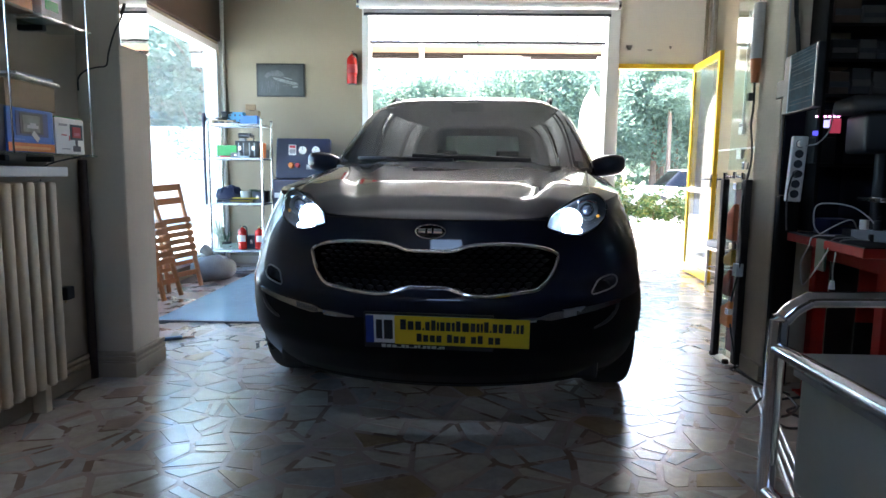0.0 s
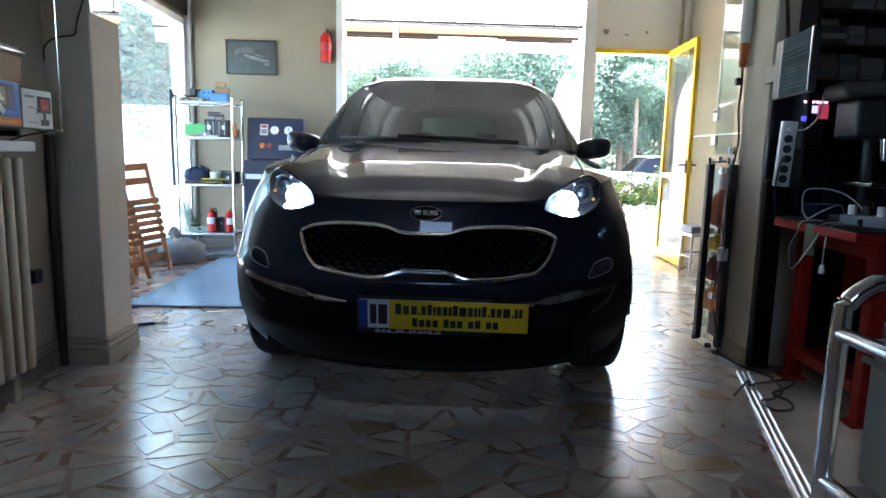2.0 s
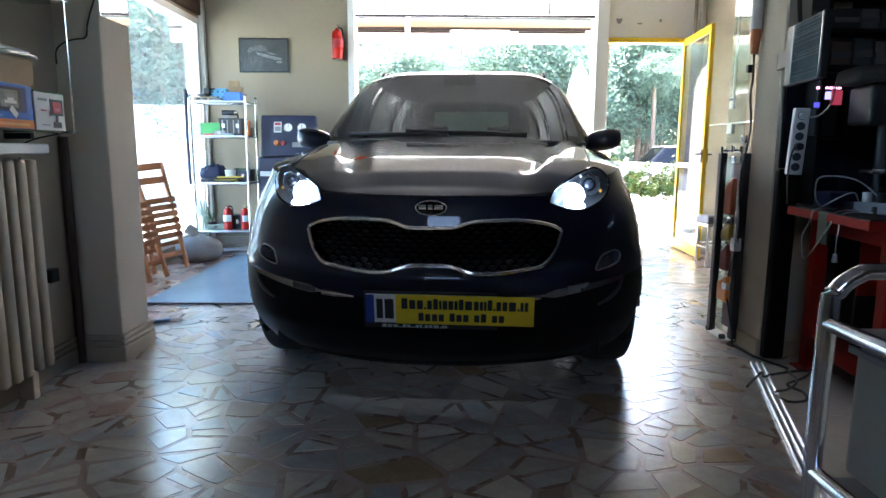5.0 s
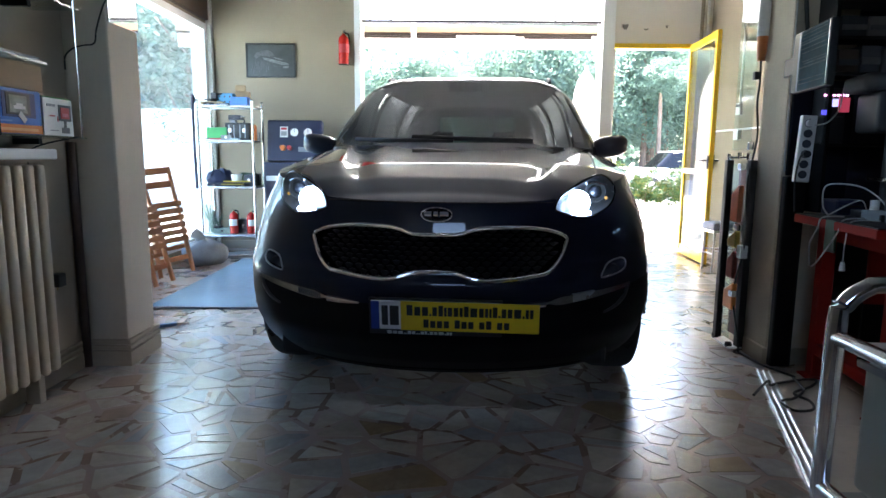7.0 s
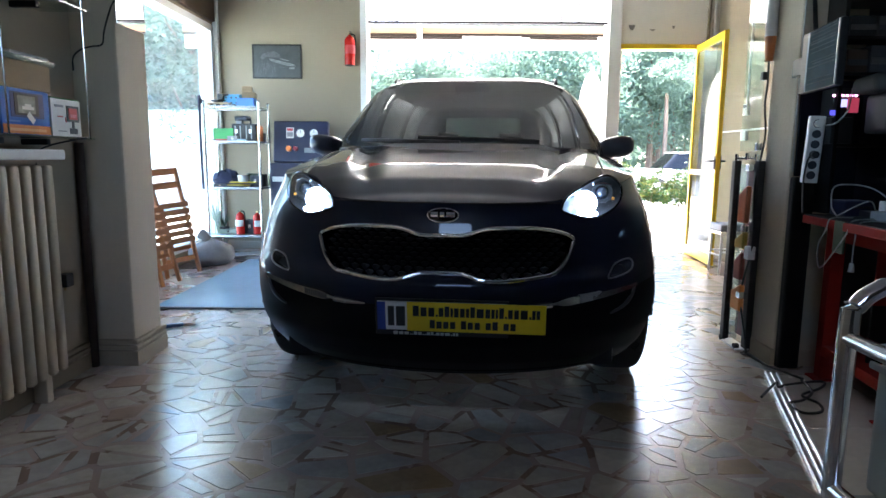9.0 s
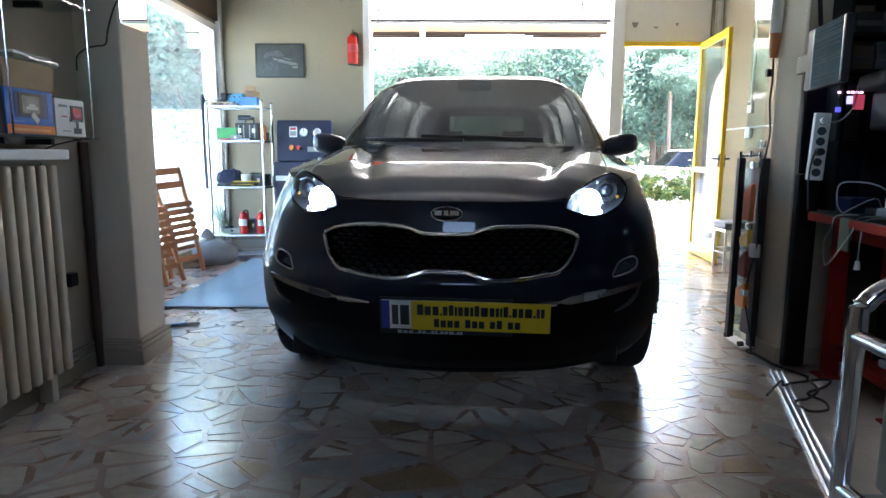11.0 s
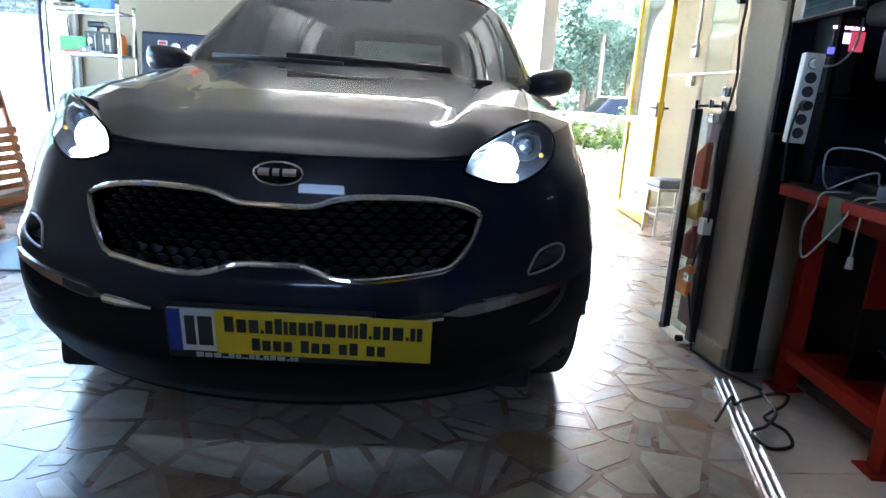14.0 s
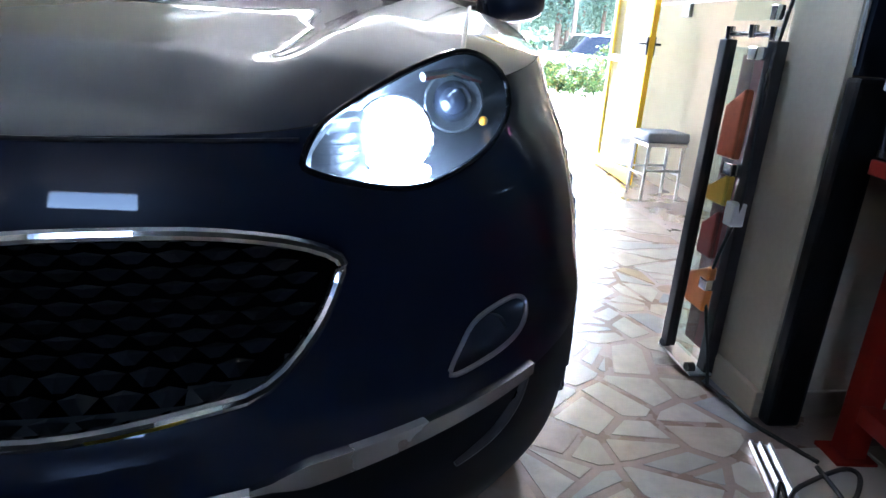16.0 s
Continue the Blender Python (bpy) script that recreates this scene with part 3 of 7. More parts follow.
for s in (-1, 1):
    lamp = [(s * x, z) for x, z in LAMP]
    head = part("headlight", face_patch(lamp, 0.0, 8, 0.075), lamp_housing, CAR, "clear headlight with twin projectors, inner one lit", True)
    part("lens", outward(face_patch(lamp, 0.004), (s * 0.3, 1.2, 0.7)), lens_glass, head, "clear lens", True)
    part("gasket", T([front_p(x, z, 0.001) for x, z in lamp], 0.0045, 6, True), gloss_black, head)
    for x, z, r, on in ((0.574, 0.878, 0.052, True), (0.664, 0.908, 0.041, False)):
        p = front_p(s * x, z, -0.035)
        part("bezel", T([p + Vector((r * math.cos(k * math.pi / 20), 0.004, r * math.sin(k * math.pi / 20))) for k in range(40)], 0.0028, 8, True), satin_dark if not on else chrome, head)
        part("bowl", disc_on(s * x, z, -0.035, r * 0.97, 0.035), reflector if on else cell_black, head, "", True)
        ball = bmesh.new()
        bmesh.ops.create_uvsphere(ball, u_segments=24, v_segments=14, radius=r * (0.90 if on else 0.72), matrix=Matrix.Translation(p + Vector((0, 0.018, 0))))
        part("projector", ball, lamp_glow if on else projector_glass, head, "glowing white projector" if on else "", True)
    part("hood", T([front_p(s * (0.60 + 0.085 * j / 8), 0.948 - 0.004 * (j / 8) - 0.010 * abs(j / 4 - 1), -0.012) for j in range(9)], 0.006, 8), reflector, head)
    for k in range(5):
        z = 0.842 + 0.0115 * k
        x0, x1 = 0.474 + 0.003 * k, 0.532 - 0.004 * abs(k - 2)
        blade = grid(bmesh.new(), lambda u, v: front_p(s * (x0 + (x1 - x0) * u), z + 0.004 * u + 0.0055 * (v - 0.5), -0.006 - 0.012 * v - 0.010 * u), 10, 2)
        part("light_blade", blade, reflector, head, "", True)
    part("blade_carrier", grid(bmesh.new(), lambda u, v: front_p(s * (0.470 + 0.070 * u), 0.832 + 0.068 * v, -0.024 - 0.012 * u), 8, 6), satin_dark, head, "", True)
    part("glow_bar", T([front_p(s * (0.538 + 0.074 * j / 8), 0.828 + 0.003 * math.sin(j / 8 * 3.1), -0.013) for j in range(9)], lambda q: 0.007 + 0.007 * math.sin(math.pi * q), 10), lamp_glow, head, "glowing strip", True)
    ind = bmesh.new()
    bmesh.ops.create_uvsphere(ind, u_segments=12, v_segments=8, radius=0.007, matrix=Matrix.Translation(front_p(s * 0.700, 0.885, -0.02)))
    part("indicator", ind, mat("amber", (0.8, 0.28, 0.02), 0.3), head, "amber indicator", True)
    fogp = [(s * x, z) for x, z in FOG]
    fog = part("fog_light", face_patch(fogp, 0.0, 6, 0.03), fog_lens, CAR, "recessed fog light in a satin surround", True)
    part("surround", T([front_p(x, z, 0.002) for x, z in fogp], 0.0035, 8, True), fog_rim, fog)
    part("bowl", disc_on(s * 0.728, 0.618, -0.030, 0.022, 0.02), lamp_housing, fog, "", True)
    part("air_curtain", T([front_p(s * x, z, 0.003) for x, z in smooth_pairs(((.768, .548), (.752, .505), (.715, .470), (.660, .448)))], lambda q: 0.004 + 0.004 * math.sin(math.pi * q), 8), satin_dark, CAR, "dark satin blade beside the air curtain", True)
    # mirrors
    m = part("wing_mirror", grid(bmesh.new(), lambda u, v: Vector((s * (0.912 + 0.102 * math.sin(math.pi * (v - 0.5))), 1.66 + 0.075 * math.cos(2 * math.pi * u) * math.cos(math.pi * (v - 0.5)) ** 0.6 + (0.02 if math.cos(2 * math.pi * u) > 0 else -0.03) * math.cos(math.pi * (v - 0.5)),
                                                                        1.105 + 0.012 * math.sin(math.pi * (v - 0.5)) + 0.064 * math.sin(2 * math.pi * u) * max(0, math.cos(math.pi * (v - 0.5))) ** 0.45)), 28, 20), car_paint, CAR, "dark wing mirror housing", True)
    part("arm", T([(s * 0.78, 1.70, 1.055), (s * 0.84, 1.69, 1.065), (s * 0.89, 1.68, 1.08)], 0.022, 10), black_plastic, m, "", True)
    part("repeater", T([(s * (0.865 + 0.027 * k), 1.583 - 0.004 * math.sin(k), 1.085 + 0.004 * k) for k in range(5)], 0.008, 8), reflector, m)
    # wheels and arches
    for ya, r in ARCHES:
        w = part("wheel", C((s * 0.70, ya, 0.345), (s * 0.905, ya, 0.345), 0.235, n=40), mat("alloy", (0.35, 0.35, 0.36), 0.3, 0.9), CAR, "alloy wheel", True)
        part("tyre", grid(bmesh.new(), lambda u, v: Vector((s * (0.80 + 0.115 * math.copysign(abs(math.cos(2 * math.pi * v)) ** 0.5, math.cos(2 * math.pi * v))), ya + (0.285 + 0.06 * math.copysign(abs(math.sin(2 * math.pi * v)) ** 0.6, math.sin(2 * math.pi * v))) * math.cos(2 * math.pi * u),
                                                            0.345 + (0.285 + 0.06 * math.copysign(abs(math.sin(2 * math.pi * v)) ** 0.6, math.sin(2 * math.pi * v))) * math.sin(2 * math.pi * u))), 48, 20), rubber, w, "black rubber tyre", True)
        part("arch_trim", T([(s * (WIDTH(0.36 + r * math.sin(a * math.pi / 24)) - (0.02 if ya < 1 else 0)), ya - r * math.cos(a * math.pi / 24), 0.36 + r * math.sin(a * math.pi / 24)) for a in range(0, 25)], 0.024, 8), black_plastic, CAR, "black wheel-arch cladding", True)
        part("arch_liner", grid(bmesh.new(), lambda u, v: Vector((s * (0.42 + 0.49 * v), ya - 0.39 * math.cos(math.pi * u), 0.36 + 0.39 * math.sin(math.pi * u))), 20, 3), black_plastic, CAR, "", True)
    part("sill_trim", B(s * 0.86 - 0.04, 1.3, 0.22, s * 0.86 + 0.04, 3.2, 0.32, bevel=0.015), black_plastic, CAR)
    # wipers
part("wiper", T(smooth_line([(-0.02, 1.215, 1.116), (-0.30, 1.25, 1.122), (-0.62, 1.42, 1.130)]), 0.013, 8), black_plastic, CAR, "", True)
part("wiper", T(smooth_line([(0.42, 1.30, 1.124), (0.10, 1.245, 1.132), (-0.26, 1.255, 1.141)]), 0.014, 8), black_plastic, CAR, "", True)
part("cowl", T(smooth_line([(-0.76, 1.45, 1.075), (-0.4, 1.25, 1.085), (0, 1.19, 1.088), (0.4, 1.25, 1.085), (0.76, 1.45, 1.075)]), 0.014, 8), black_plastic, CAR, "", True)
part("underbody", B(-0.70, 0.30, 0.20, 0.70, 4.1, 0.30, bevel=0.02), black_plastic, CAR)
part("engine_bulkhead", B(-0.72, 1.35, 0.3, 0.72, 1.40, 1.04), black_plastic, CAR)
# cabin
part("dashboard", B(-0.68, 1.42, 0.78, 0.68, 1.80, 1.06, bevel=0.06, seg=4), black_plastic, CAR, "dark dashboard", True)
part("cabin_floor", B(-0.75, 1.42, 0.30, 0.75, 4.1, 0.36), seat_cloth, CAR)
part("inner_mirror", B(-0.11, 1.93, 1.45, 0.11, 1.95, 1.515, bevel=0.012), black_plastic, CAR, "dark inner mirror and sensor housing")
part("steering_wheel", T([(0.36 + 0.17 * math.cos(k * math.pi / 14), 1.86 + 0.06 * math.sin(k * math.pi / 14), 0.99 + 0.15 * math.sin(k * math.pi / 14)) for k in range(28)], 0.014, 8, True), black_plastic, CAR, "", True)
for s in (-1, 1):
    for yy, hb in ((2.40, 0.97), (3.25, 1.06)):
        st = part("seat", B(s * 0.36 - 0.25, yy - 0.50, 0.45, s * 0.36 + 0.25, yy, 0.62, bevel=0.05, seg=3), seat_cloth, CAR, "dark cloth car seat", True)
        part("seat_back", B(s * 0.36 - 0.23, yy - 0.05, 0.58, s * 0.36 + 0.23, yy + 0.10, hb, bevel=0.05, seg=3), seat_cloth, st, "", True)
        part("headrest", B(s * 0.27 - 0.10, yy + 0.0, hb + 0.02, s * 0.27 + 0.10, yy + 0.09, hb + 0.19, bevel=0.035, seg=3), seat_cloth, st, "", True)

# ---------------------------------------------------------------- outside and openings
leaf_mats = [mat("leaf_" + n, c, 0.5, var=0.25, scale=2, per_object=0.1) for n, c in (("light", (0.13, 0.20, 0.135)), ("mid", (0.085, 0.14, 0.095)), ("blue", (0.105, 0.17, 0.15)))]
for m in leaf_mats:
    nt = m.node_tree
    tl = nt.nodes.new("ShaderNodeBsdfTranslucent")
    tl.inputs[0].default_value = (0.18, 0.28, 0.22, 1)
    mx = nt.nodes.new("ShaderNodeMixShader")
    mx.inputs[0].default_value = 0.5
    nt.links.new(nt.nodes["Principled BSDF"].outputs[0], mx.inputs[1])
    nt.links.new(tl.outputs[0], mx.inputs[2])
    nt.links.new(mx.outputs[0], nt.nodes["Material Output"].inputs[0])
bark = mat("bark", (0.16, 0.12, 0.09), 0.9, var=0.3, bump=0.6)


def crown_mesh(r, count, size, seed, mats=None):
    """A crown of many small leaves in loose clumps."""
    rnd = random.Random(seed)
    verts, faces, idx = [], [], []
    clumps = []
    for _ in range(max(10, count // 90)):
        a, b, q = rnd.uniform(0, 6.283), rnd.uniform(-0.9, 1.0), rnd.uniform(0.35, 1.0)
        clumps.append(Vector((r * q * math.cos(a) * math.sqrt(max(0.05, 1 - b * b)), r * q * math.sin(a) * math.sqrt(max(0.05, 1 - b * b)), r * 0.95 * b * q)))
    for k in range(count):
        c = rnd.choice(clumps) + Vector((rnd.gauss(0, r * 0.13), rnd.gauss(0, r * 0.13), rnd.gauss(0, r * 0.10)))
        d = Vector((rnd.gauss(0, 1), rnd.gauss(0, 1), rnd.gauss(0, 0.6))).normalized() * size * rnd.uniform(0.6, 1.4)
        e = d.cross(Vector((rnd.gauss(0, 1), rnd.gauss(0, 1), rnd.gauss(0, 1)))).normalized() * size * 0.4
        n = len(verts)
        verts += [c - d, c + e, c + d, c - e]
        faces.append((n, n + 1, n + 2, n + 3))
        idx.append(k % 3)
    me = bpy.data.meshes.new("crown")
    me.from_pydata([tuple(v) for v in verts], [], faces)
    for m in mats or leaf_mats:
        me.materials.append(m)
    me.polygons.foreach_set("material_index", idx)
    return me


def trunk_mesh(h, r, seed):
    rnd = random.Random(seed)
    bm = bmesh.new()
    line = smooth_line([(0, 0, -0.05), (rnd.uniform(-.1, .1), rnd.uniform(-.1, .1), h * 0.4), (rnd.uniform(-.2, .2), rnd.uniform(-.2, .2), h)])
    tube(bm, line, lambda q: r * (1 - 0.6 * q), 8)
    for k in range(6):
        z = h * (0.45 + 0.09 * k)
        a = rnd.uniform(0, 6.28)
        l = h * rnd.uniform(0.2, 0.35)
        tube(bm, smooth_line([(0, 0, z), (l * 0.5 * math.cos(a), l * 0.5 * math.sin(a), z + l * 0.35), (l * math.cos(a), l * math.sin(a), z + l * 0.9)]), lambda q: r * 0.4 * (1 - 0.8 * q), 6)
    return bm


crowns = [crown_mesh(2.3, 11000, 0.085, 3), crown_mesh(2.0, 9500, 0.09, 9), crown_mesh(2.6, 11500, 0.095, 21)]
trunks = [mesh_of("trunk", trunk_mesh(5.0, 0.16, k), bark, True) for k in (1, 2, 3)]
rnd = random.Random(5)
spots = [(-7.5, 23), (-5.0, 22), (-2.6, 23), (-0.2, 22), (2.2, 23.5), (4.4, 22), (6.8, 23), (9.4, 22), (12.6, 21.5), (-11, 24), (-8.5, 26), (-6, 25), (-3.6, 27), (-1.2, 26), (1.2, 27.5), (3.6, 26), (6, 27.5), (8.4, 26), (11, 27), (15.5, 27), (19, 23), (-15, 29), (23, 29),
         (-5.2, 13.6), (-6.9, 14.6), (-8.8, 13.8), (-10.8, 14.4), (-7.8, 17.0), (-9.8, 17.5), (-12.4, 15.5), (-16.5, 12.5), (-15, 20), (-17, 6), (-18.0, 2.0)]
for i, (x, y) in enumerate(spots):
    t = thing("tree", x + rnd.uniform(-.4, .4), y + rnd.uniform(-.4, .4), GROUND + 0.01, rnd.uniform(0, 360), "tall broad-leaved tree in full summer leaf", "tree", "trees outside")
    k = rnd.randrange(3)
    g = (1.0 + 0.165 * y) / 7.0 if x > -4.5 or y > 18 else 0.72
    if x > 3.5:
        g *= 1.35
    for nm, me, z, sc in (("trunk", trunks[k], 0, 1), ("crown", crowns[k], 5.0 + rnd.uniform(-.4, .4), rnd.uniform(0.95, 1.25)), ("crown", crowns[(k + 1) % 3], 3.2 + rnd.uniform(-.4, .4), rnd.uniform(0.75, 0.95))):
        ob = new(nm, me)
        ob.parent = t
        w = 0.8 if nm == "crown" else g
        ob.matrix_local = pose(rnd.uniform(-.5, .5) if nm == "crown" else 0, rnd.uniform(-.5, .5) if nm == "crown" else 0, z * g, 0, 0, rnd.uniform(0, 360)) @ Matrix.Diagonal((sc * w, sc * w, sc * g, 1))
# far wood: one leafy belt
bm_v, bm_f = [], []
for k in range(30000):
    x, y, z = rnd.uniform(-45, 45), rnd.uniform(33, 37), rnd.uniform(0.0, 9.5)
    if z > 7.6 + 1.2 * math.sin(x * 0.7) * math.sin(x * 0.23 + 1):
        continue
    d = Vector((rnd.gauss(0, 1), rnd.gauss(0, 1), rnd.gauss(0, 1))).normalized() * 0.34
    e = d.cross(Vector((rnd.gauss(0, 1), rnd.gauss(0, 1), rnd.gauss(0, 1)))).normalized() * 0.2
    n = len(bm_v)
    c = Vector((x, y, z))
    bm_v += [tuple(c - d), tuple(c + e), tuple(c + d), tuple(c - e)]
    bm_f.append((n, n + 1, n + 2, n + 3))
me = bpy.data.meshes.new("far_wood")
me.from_pydata(bm_v, [], bm_f)
me.materials.append(leaf_mats[1])
tagged(new("far_wood", me), "dense green belt of trees in the distance", "trees", kind="stuff")

# ---------------------------------------------------------------- side window and left corner
def frame_box(bm, y0, y1, z0, z1, x0, x1, w):
    box(bm, x0, y0, z0, x1, y0 + w, z1, 0.004)
    box(bm, x0, y1 - w, z0, x1, y1, z1, 0.004)
    box(bm, x0, y0 + w, z0, x1, y1 - w, z0 + w, 0.004)
    box(bm, x0, y0 + w, z1 - w, x1, y1 - w, z1, 0.004)
    return bm


win = thing("window_1", LX - 0.1, 0, 0, 0, "large white-framed shop window with dusty glass", "window", kind="structure")
part("window_frame", frame_box(bmesh.new(), 3.30, 6.88, 0.12, 2.40, -0.03, 0.11, 0.07), white_frame, win)
part("mullion", B(-0.02, 5.02, 0.19, 0.10, 5.09, 2.33, bevel=0.004), white_frame, win)
for y0, y1 in ((3.371, 5.019), (5.091, 6.809)):
    p = part("pane", B(0.03, y0, 0.191, 0.036, y1, 2.329), dusty_pane, win)
    p.visible_shadow = False
struct("trim_shutter_box", B(LX - 0.005, 3.30, 2.43, LX + 0.04, 6.86, 2.86, bevel=0.006), mat("dark_wood", (0.06, 0.035, 0.022), 0.4, var=0.3, scale=8), "dark brown panel above the side window", "panel")
struct("trim_west_frame", B(LX - 0.02, 6.882, 0, LX + 0.05, BACK - 0.002, TOP - 0.01, bevel=0.004), white_frame, "white painted strip in the corner of the window wall", "trim")

# baseboards
for nm, a in (("baseboard_column", (-1.735, 2.982, 0, -1.495, 3.305, 0.075)), ("baseboard_west", (-1.735, -2.9, 0, -1.712, 2.981, 0.075))):
    ob = struct(nm, B(*a, bevel=0.004), column_paint, "painted skirting with a double moulding", "baseboard")
for k in (0.092, 0.120):
    struct("trim_moulding", B(-1.735, 2.984, k - 0.011, -1.497, 3.305, k + 0.011, bevel=0.007), column_paint, "painted moulding round the column", "trim")
    struct("trim_moulding_wall", B(-1.735, -2.9, k - 0.011, -1.714, 2.983, k + 0.011, bevel=0.007), column_paint, "painted moulding along the wall", "trim")
struct("baseboard_column_east", B(1.667, 3.113, 0, 2.0, 3.385, 0.085, bevel=0.004), column_paint, "painted skirting of the column", "baseboard")
struct("baseboard_east", B(RX - 0.018, 3.39, 0, RX + 0.001, BACK, 0.09, bevel=0.004), column_paint, "painted skirting", "baseboard")
struct("baseboard_north", B(LX + 0.05, BACK - 0.016, 0, GL, BACK + 0.001, 0.09, bevel=0.004), column_paint, "painted skirting", "baseboard")

# radiator
rad = thing("radiator", -1.665, 0, 0.09, 0, "cream painted column radiator with rust stains", "radiator")


def radiator_section():
    """One cast section: two rounded columns, front and back, joined by webs."""
    bm = bmesh.new()
    for x in (-0.030, 0.030):
        box(bm, x - 0.016, -0.020, 0.02, x + 0.016, 0.020, 0.90, bevel=0.014, seg=3)
    for z in (0.02, 0.31, 0.60, 0.85):
        box(bm, -0.034, -0.012, z, 0.034, 0.012, z + 0.05, bevel=0.008)
    return mesh_of("section", bm, radiator_paint, True)


section_me = radiator_section()
hub_me = mesh_of("hub", C((0, -0.034, 0), (0, 0.034, 0), 0.022, n=16), radiator_paint, True)
for k in range(19):
    ob = new("section", section_me)
    ob.parent = rad
    ob.location.y = 2.615 - 0.068 * k
    for z in (0.055, 0.335, 0.625, 0.865):
        if k:
            ob = new("hub", hub_me)
            ob.parent = rad
            ob.location = (0, 2.649 - 0.068 * k, z)
for y in (1.5, 2.52):
    part("foot", B(-0.03, y - 0.02, -0.09, 0.03, y + 0.02, 0.03, bevel=0.006), radiator_paint, rad)
struct("window_sill_board", B(-1.735, -1.0, 1.012, -1.585, 2.668, 1.054, bevel=0.008, seg=3), white_frame, "white sill board over the radiator", "sill")

# glass wall shelf
shelf = thing("glass_shelf", -1.64, 0, 0, 0, "clear glass wall shelves hung on thin rods", "shelf")
for z in (1.103, 1.645):
    g = part("glass_board", B(-0.09, 1.2, z - 0.005, 0.105, 2.81, z + 0.004, bevel=0.001), clear_glass, shelf)
for y in (2.28, 2.785):
    part("rod", C((0.098, y, 1.10), (0.098, y, 2.3), 0.0035, n=8), steel_tube, shelf, "", True)
for y in (1.6, 2.35, 2.62):
    part("bracket", B(-0.09, y - 0.012, 1.615, 0.02, y + 0.012, 1.639, bevel=0.003), black_plastic, shelf)
    part("bracket", B(-0.09, y - 0.012, 1.073, 0.02, y + 0.012, 1.097, bevel=0.003), black_plastic, shelf)

card = mat("cardboard", (0.36, 0.25, 0.14), 0.75, var=0.14, scale=5)
box_blue = mat("box_blue", (0.02, 0.13, 0.50), 0.35, var=0.1)
box_white = mat("box_white", (0.70, 0.70, 0.68), 0.4, var=0.05)
box_orange = mat("box_orange", (0.75, 0.22, 0.04), 0.4, var=0.1)
box_green = mat("box_green", (0.03, 0.32, 0.08), 0.4, var=0.1)
box_red = mat("box_red", (0.45, 0.03, 0.04), 0.4, var=0.1)
box_grey = mat("box_grey", (0.25, 0.26, 0.27), 0.5, var=0.1)
dark_print = mat("dark_print", (0.03, 0.035, 0.05), 0.4, var=0.2)


def carton(name, x, y, z, sx, sy, sz, rz, material, label, category="box", group=""):
    """A printed carton standing at x, y, z (centre of its base)."""
    t = thing(name, x, y, z, rz, label, category, group)
    part("body", B(-sx / 2, -sy / 2, 0, sx / 2, sy / 2, sz, bevel=0.003), material, t)
    part("flap", B(-sx / 2 + 0.004, -sy / 2 + 0.004, sz - 0.001, sx / 2 - 0.004, -0.002, sz + 0.0025), material, t)
    part("flap", B(-sx / 2 + 0.004, 0.002, sz - 0.001, sx / 2 - 0.004, sy / 2 - 0.004, sz + 0.0025), material, t)
    return t


SH = 1.108
t = carton("product_box", -1.628, 2.415, SH, 0.13, 0.27, 0.165, 0, box_blue, "blue printed product box with an orange band")
part("orange_band", B(0.0652, -0.134, 0.002, 0.067, 0.134, 0.035), box_orange, t, "orange band")
part("picture", B(0.0652, -0.088, 0.062, 0.067, 0.098, 0.155, bevel=0.0008), mat("deep_blue", (0.008, 0.03, 0.14), 0.35), t, "dark blue picture panel")
part("picture_item", B(0.067, -0.068, 0.070, 0.0685, 0.066, 0.150, bevel=0.0007), black_plastic, t, "printed black screen")
part("picture_item", B(0.0685, -0.052, 0.078, 0.0693, 0.046, 0.142), mat("printed_scene", (0.22, 0.24, 0.20), 0.4, var=0.7, scale=22), t, "printed scene on the screen")
for y0, z0, y1, z1 in ((-0.030, 0.092, 0.036, 0.104), (-0.014, 0.104, 0.022, 0.113)):
    part("picture_item", B(0.0693, y0, z0, 0.0700, y1, z1, bevel=0.0003), box_white, t, "pale printed shape")
tagp = part("price_tag", B(-0.0005, -0.022, -0.012, 0.0005, 0.022, 0.012), box_white, t, "white paper tag")
tagp.matrix_local = pose(0.0712, 0.014, 0.062, -42, 0, 0)
part("bar", B(0.067, -0.105, 0.012, 0.0678, 0.105, 0.022), mat("band_pale", (0.85, 0.42, 0.16), 0.4), t)
part("bar", B(0.0652, -0.12, 0.044, 0.0662, -0.04, 0.050), mat("print_pale", (0.12, 0.25, 0.6), 0.4), t)
t = carton("cardboard_box", -1.632, 2.44, SH + 0.169, 0.12, 0.29, 0.10, 0, card, "plain brown cardboard box", "box")
t = thing("blister_pack", -1.628, 2.48, SH + 0.273, 3, "clear plastic packaging lying on a cardboard box", "packaging")
part("tray", B(-0.06, -0.15, 0, 0.06, 0.15, 0.02, bevel=0.008, seg=3), clear_glass, t)
part("lid", B(-0.05, -0.12, 0.0205, 0.05, 0.12, 0.034, bevel=0.006), mat("clear_plastic", (0.6, 0.62, 0.62), 0.2), t)
t = carton("product_box", -1.628, 2.668, SH, 0.12, 0.20, 0.150, 0, box_white, "white printed product box with a red picture and green top")
part("green_top", B(-0.06, -0.0925, 0.1526, 0.06, 0.0925, 0.156), box_green, t, "green lid edge")
part("picture", B(0.0602, 0.0, 0.062, 0.062, 0.085, 0.128), dark_print, t, "picture panel")
part("picture_item", B(0.062, 0.012, 0.072, 0.064, 0.07, 0.118, bevel=0.0008), box_red, t, "red picture")
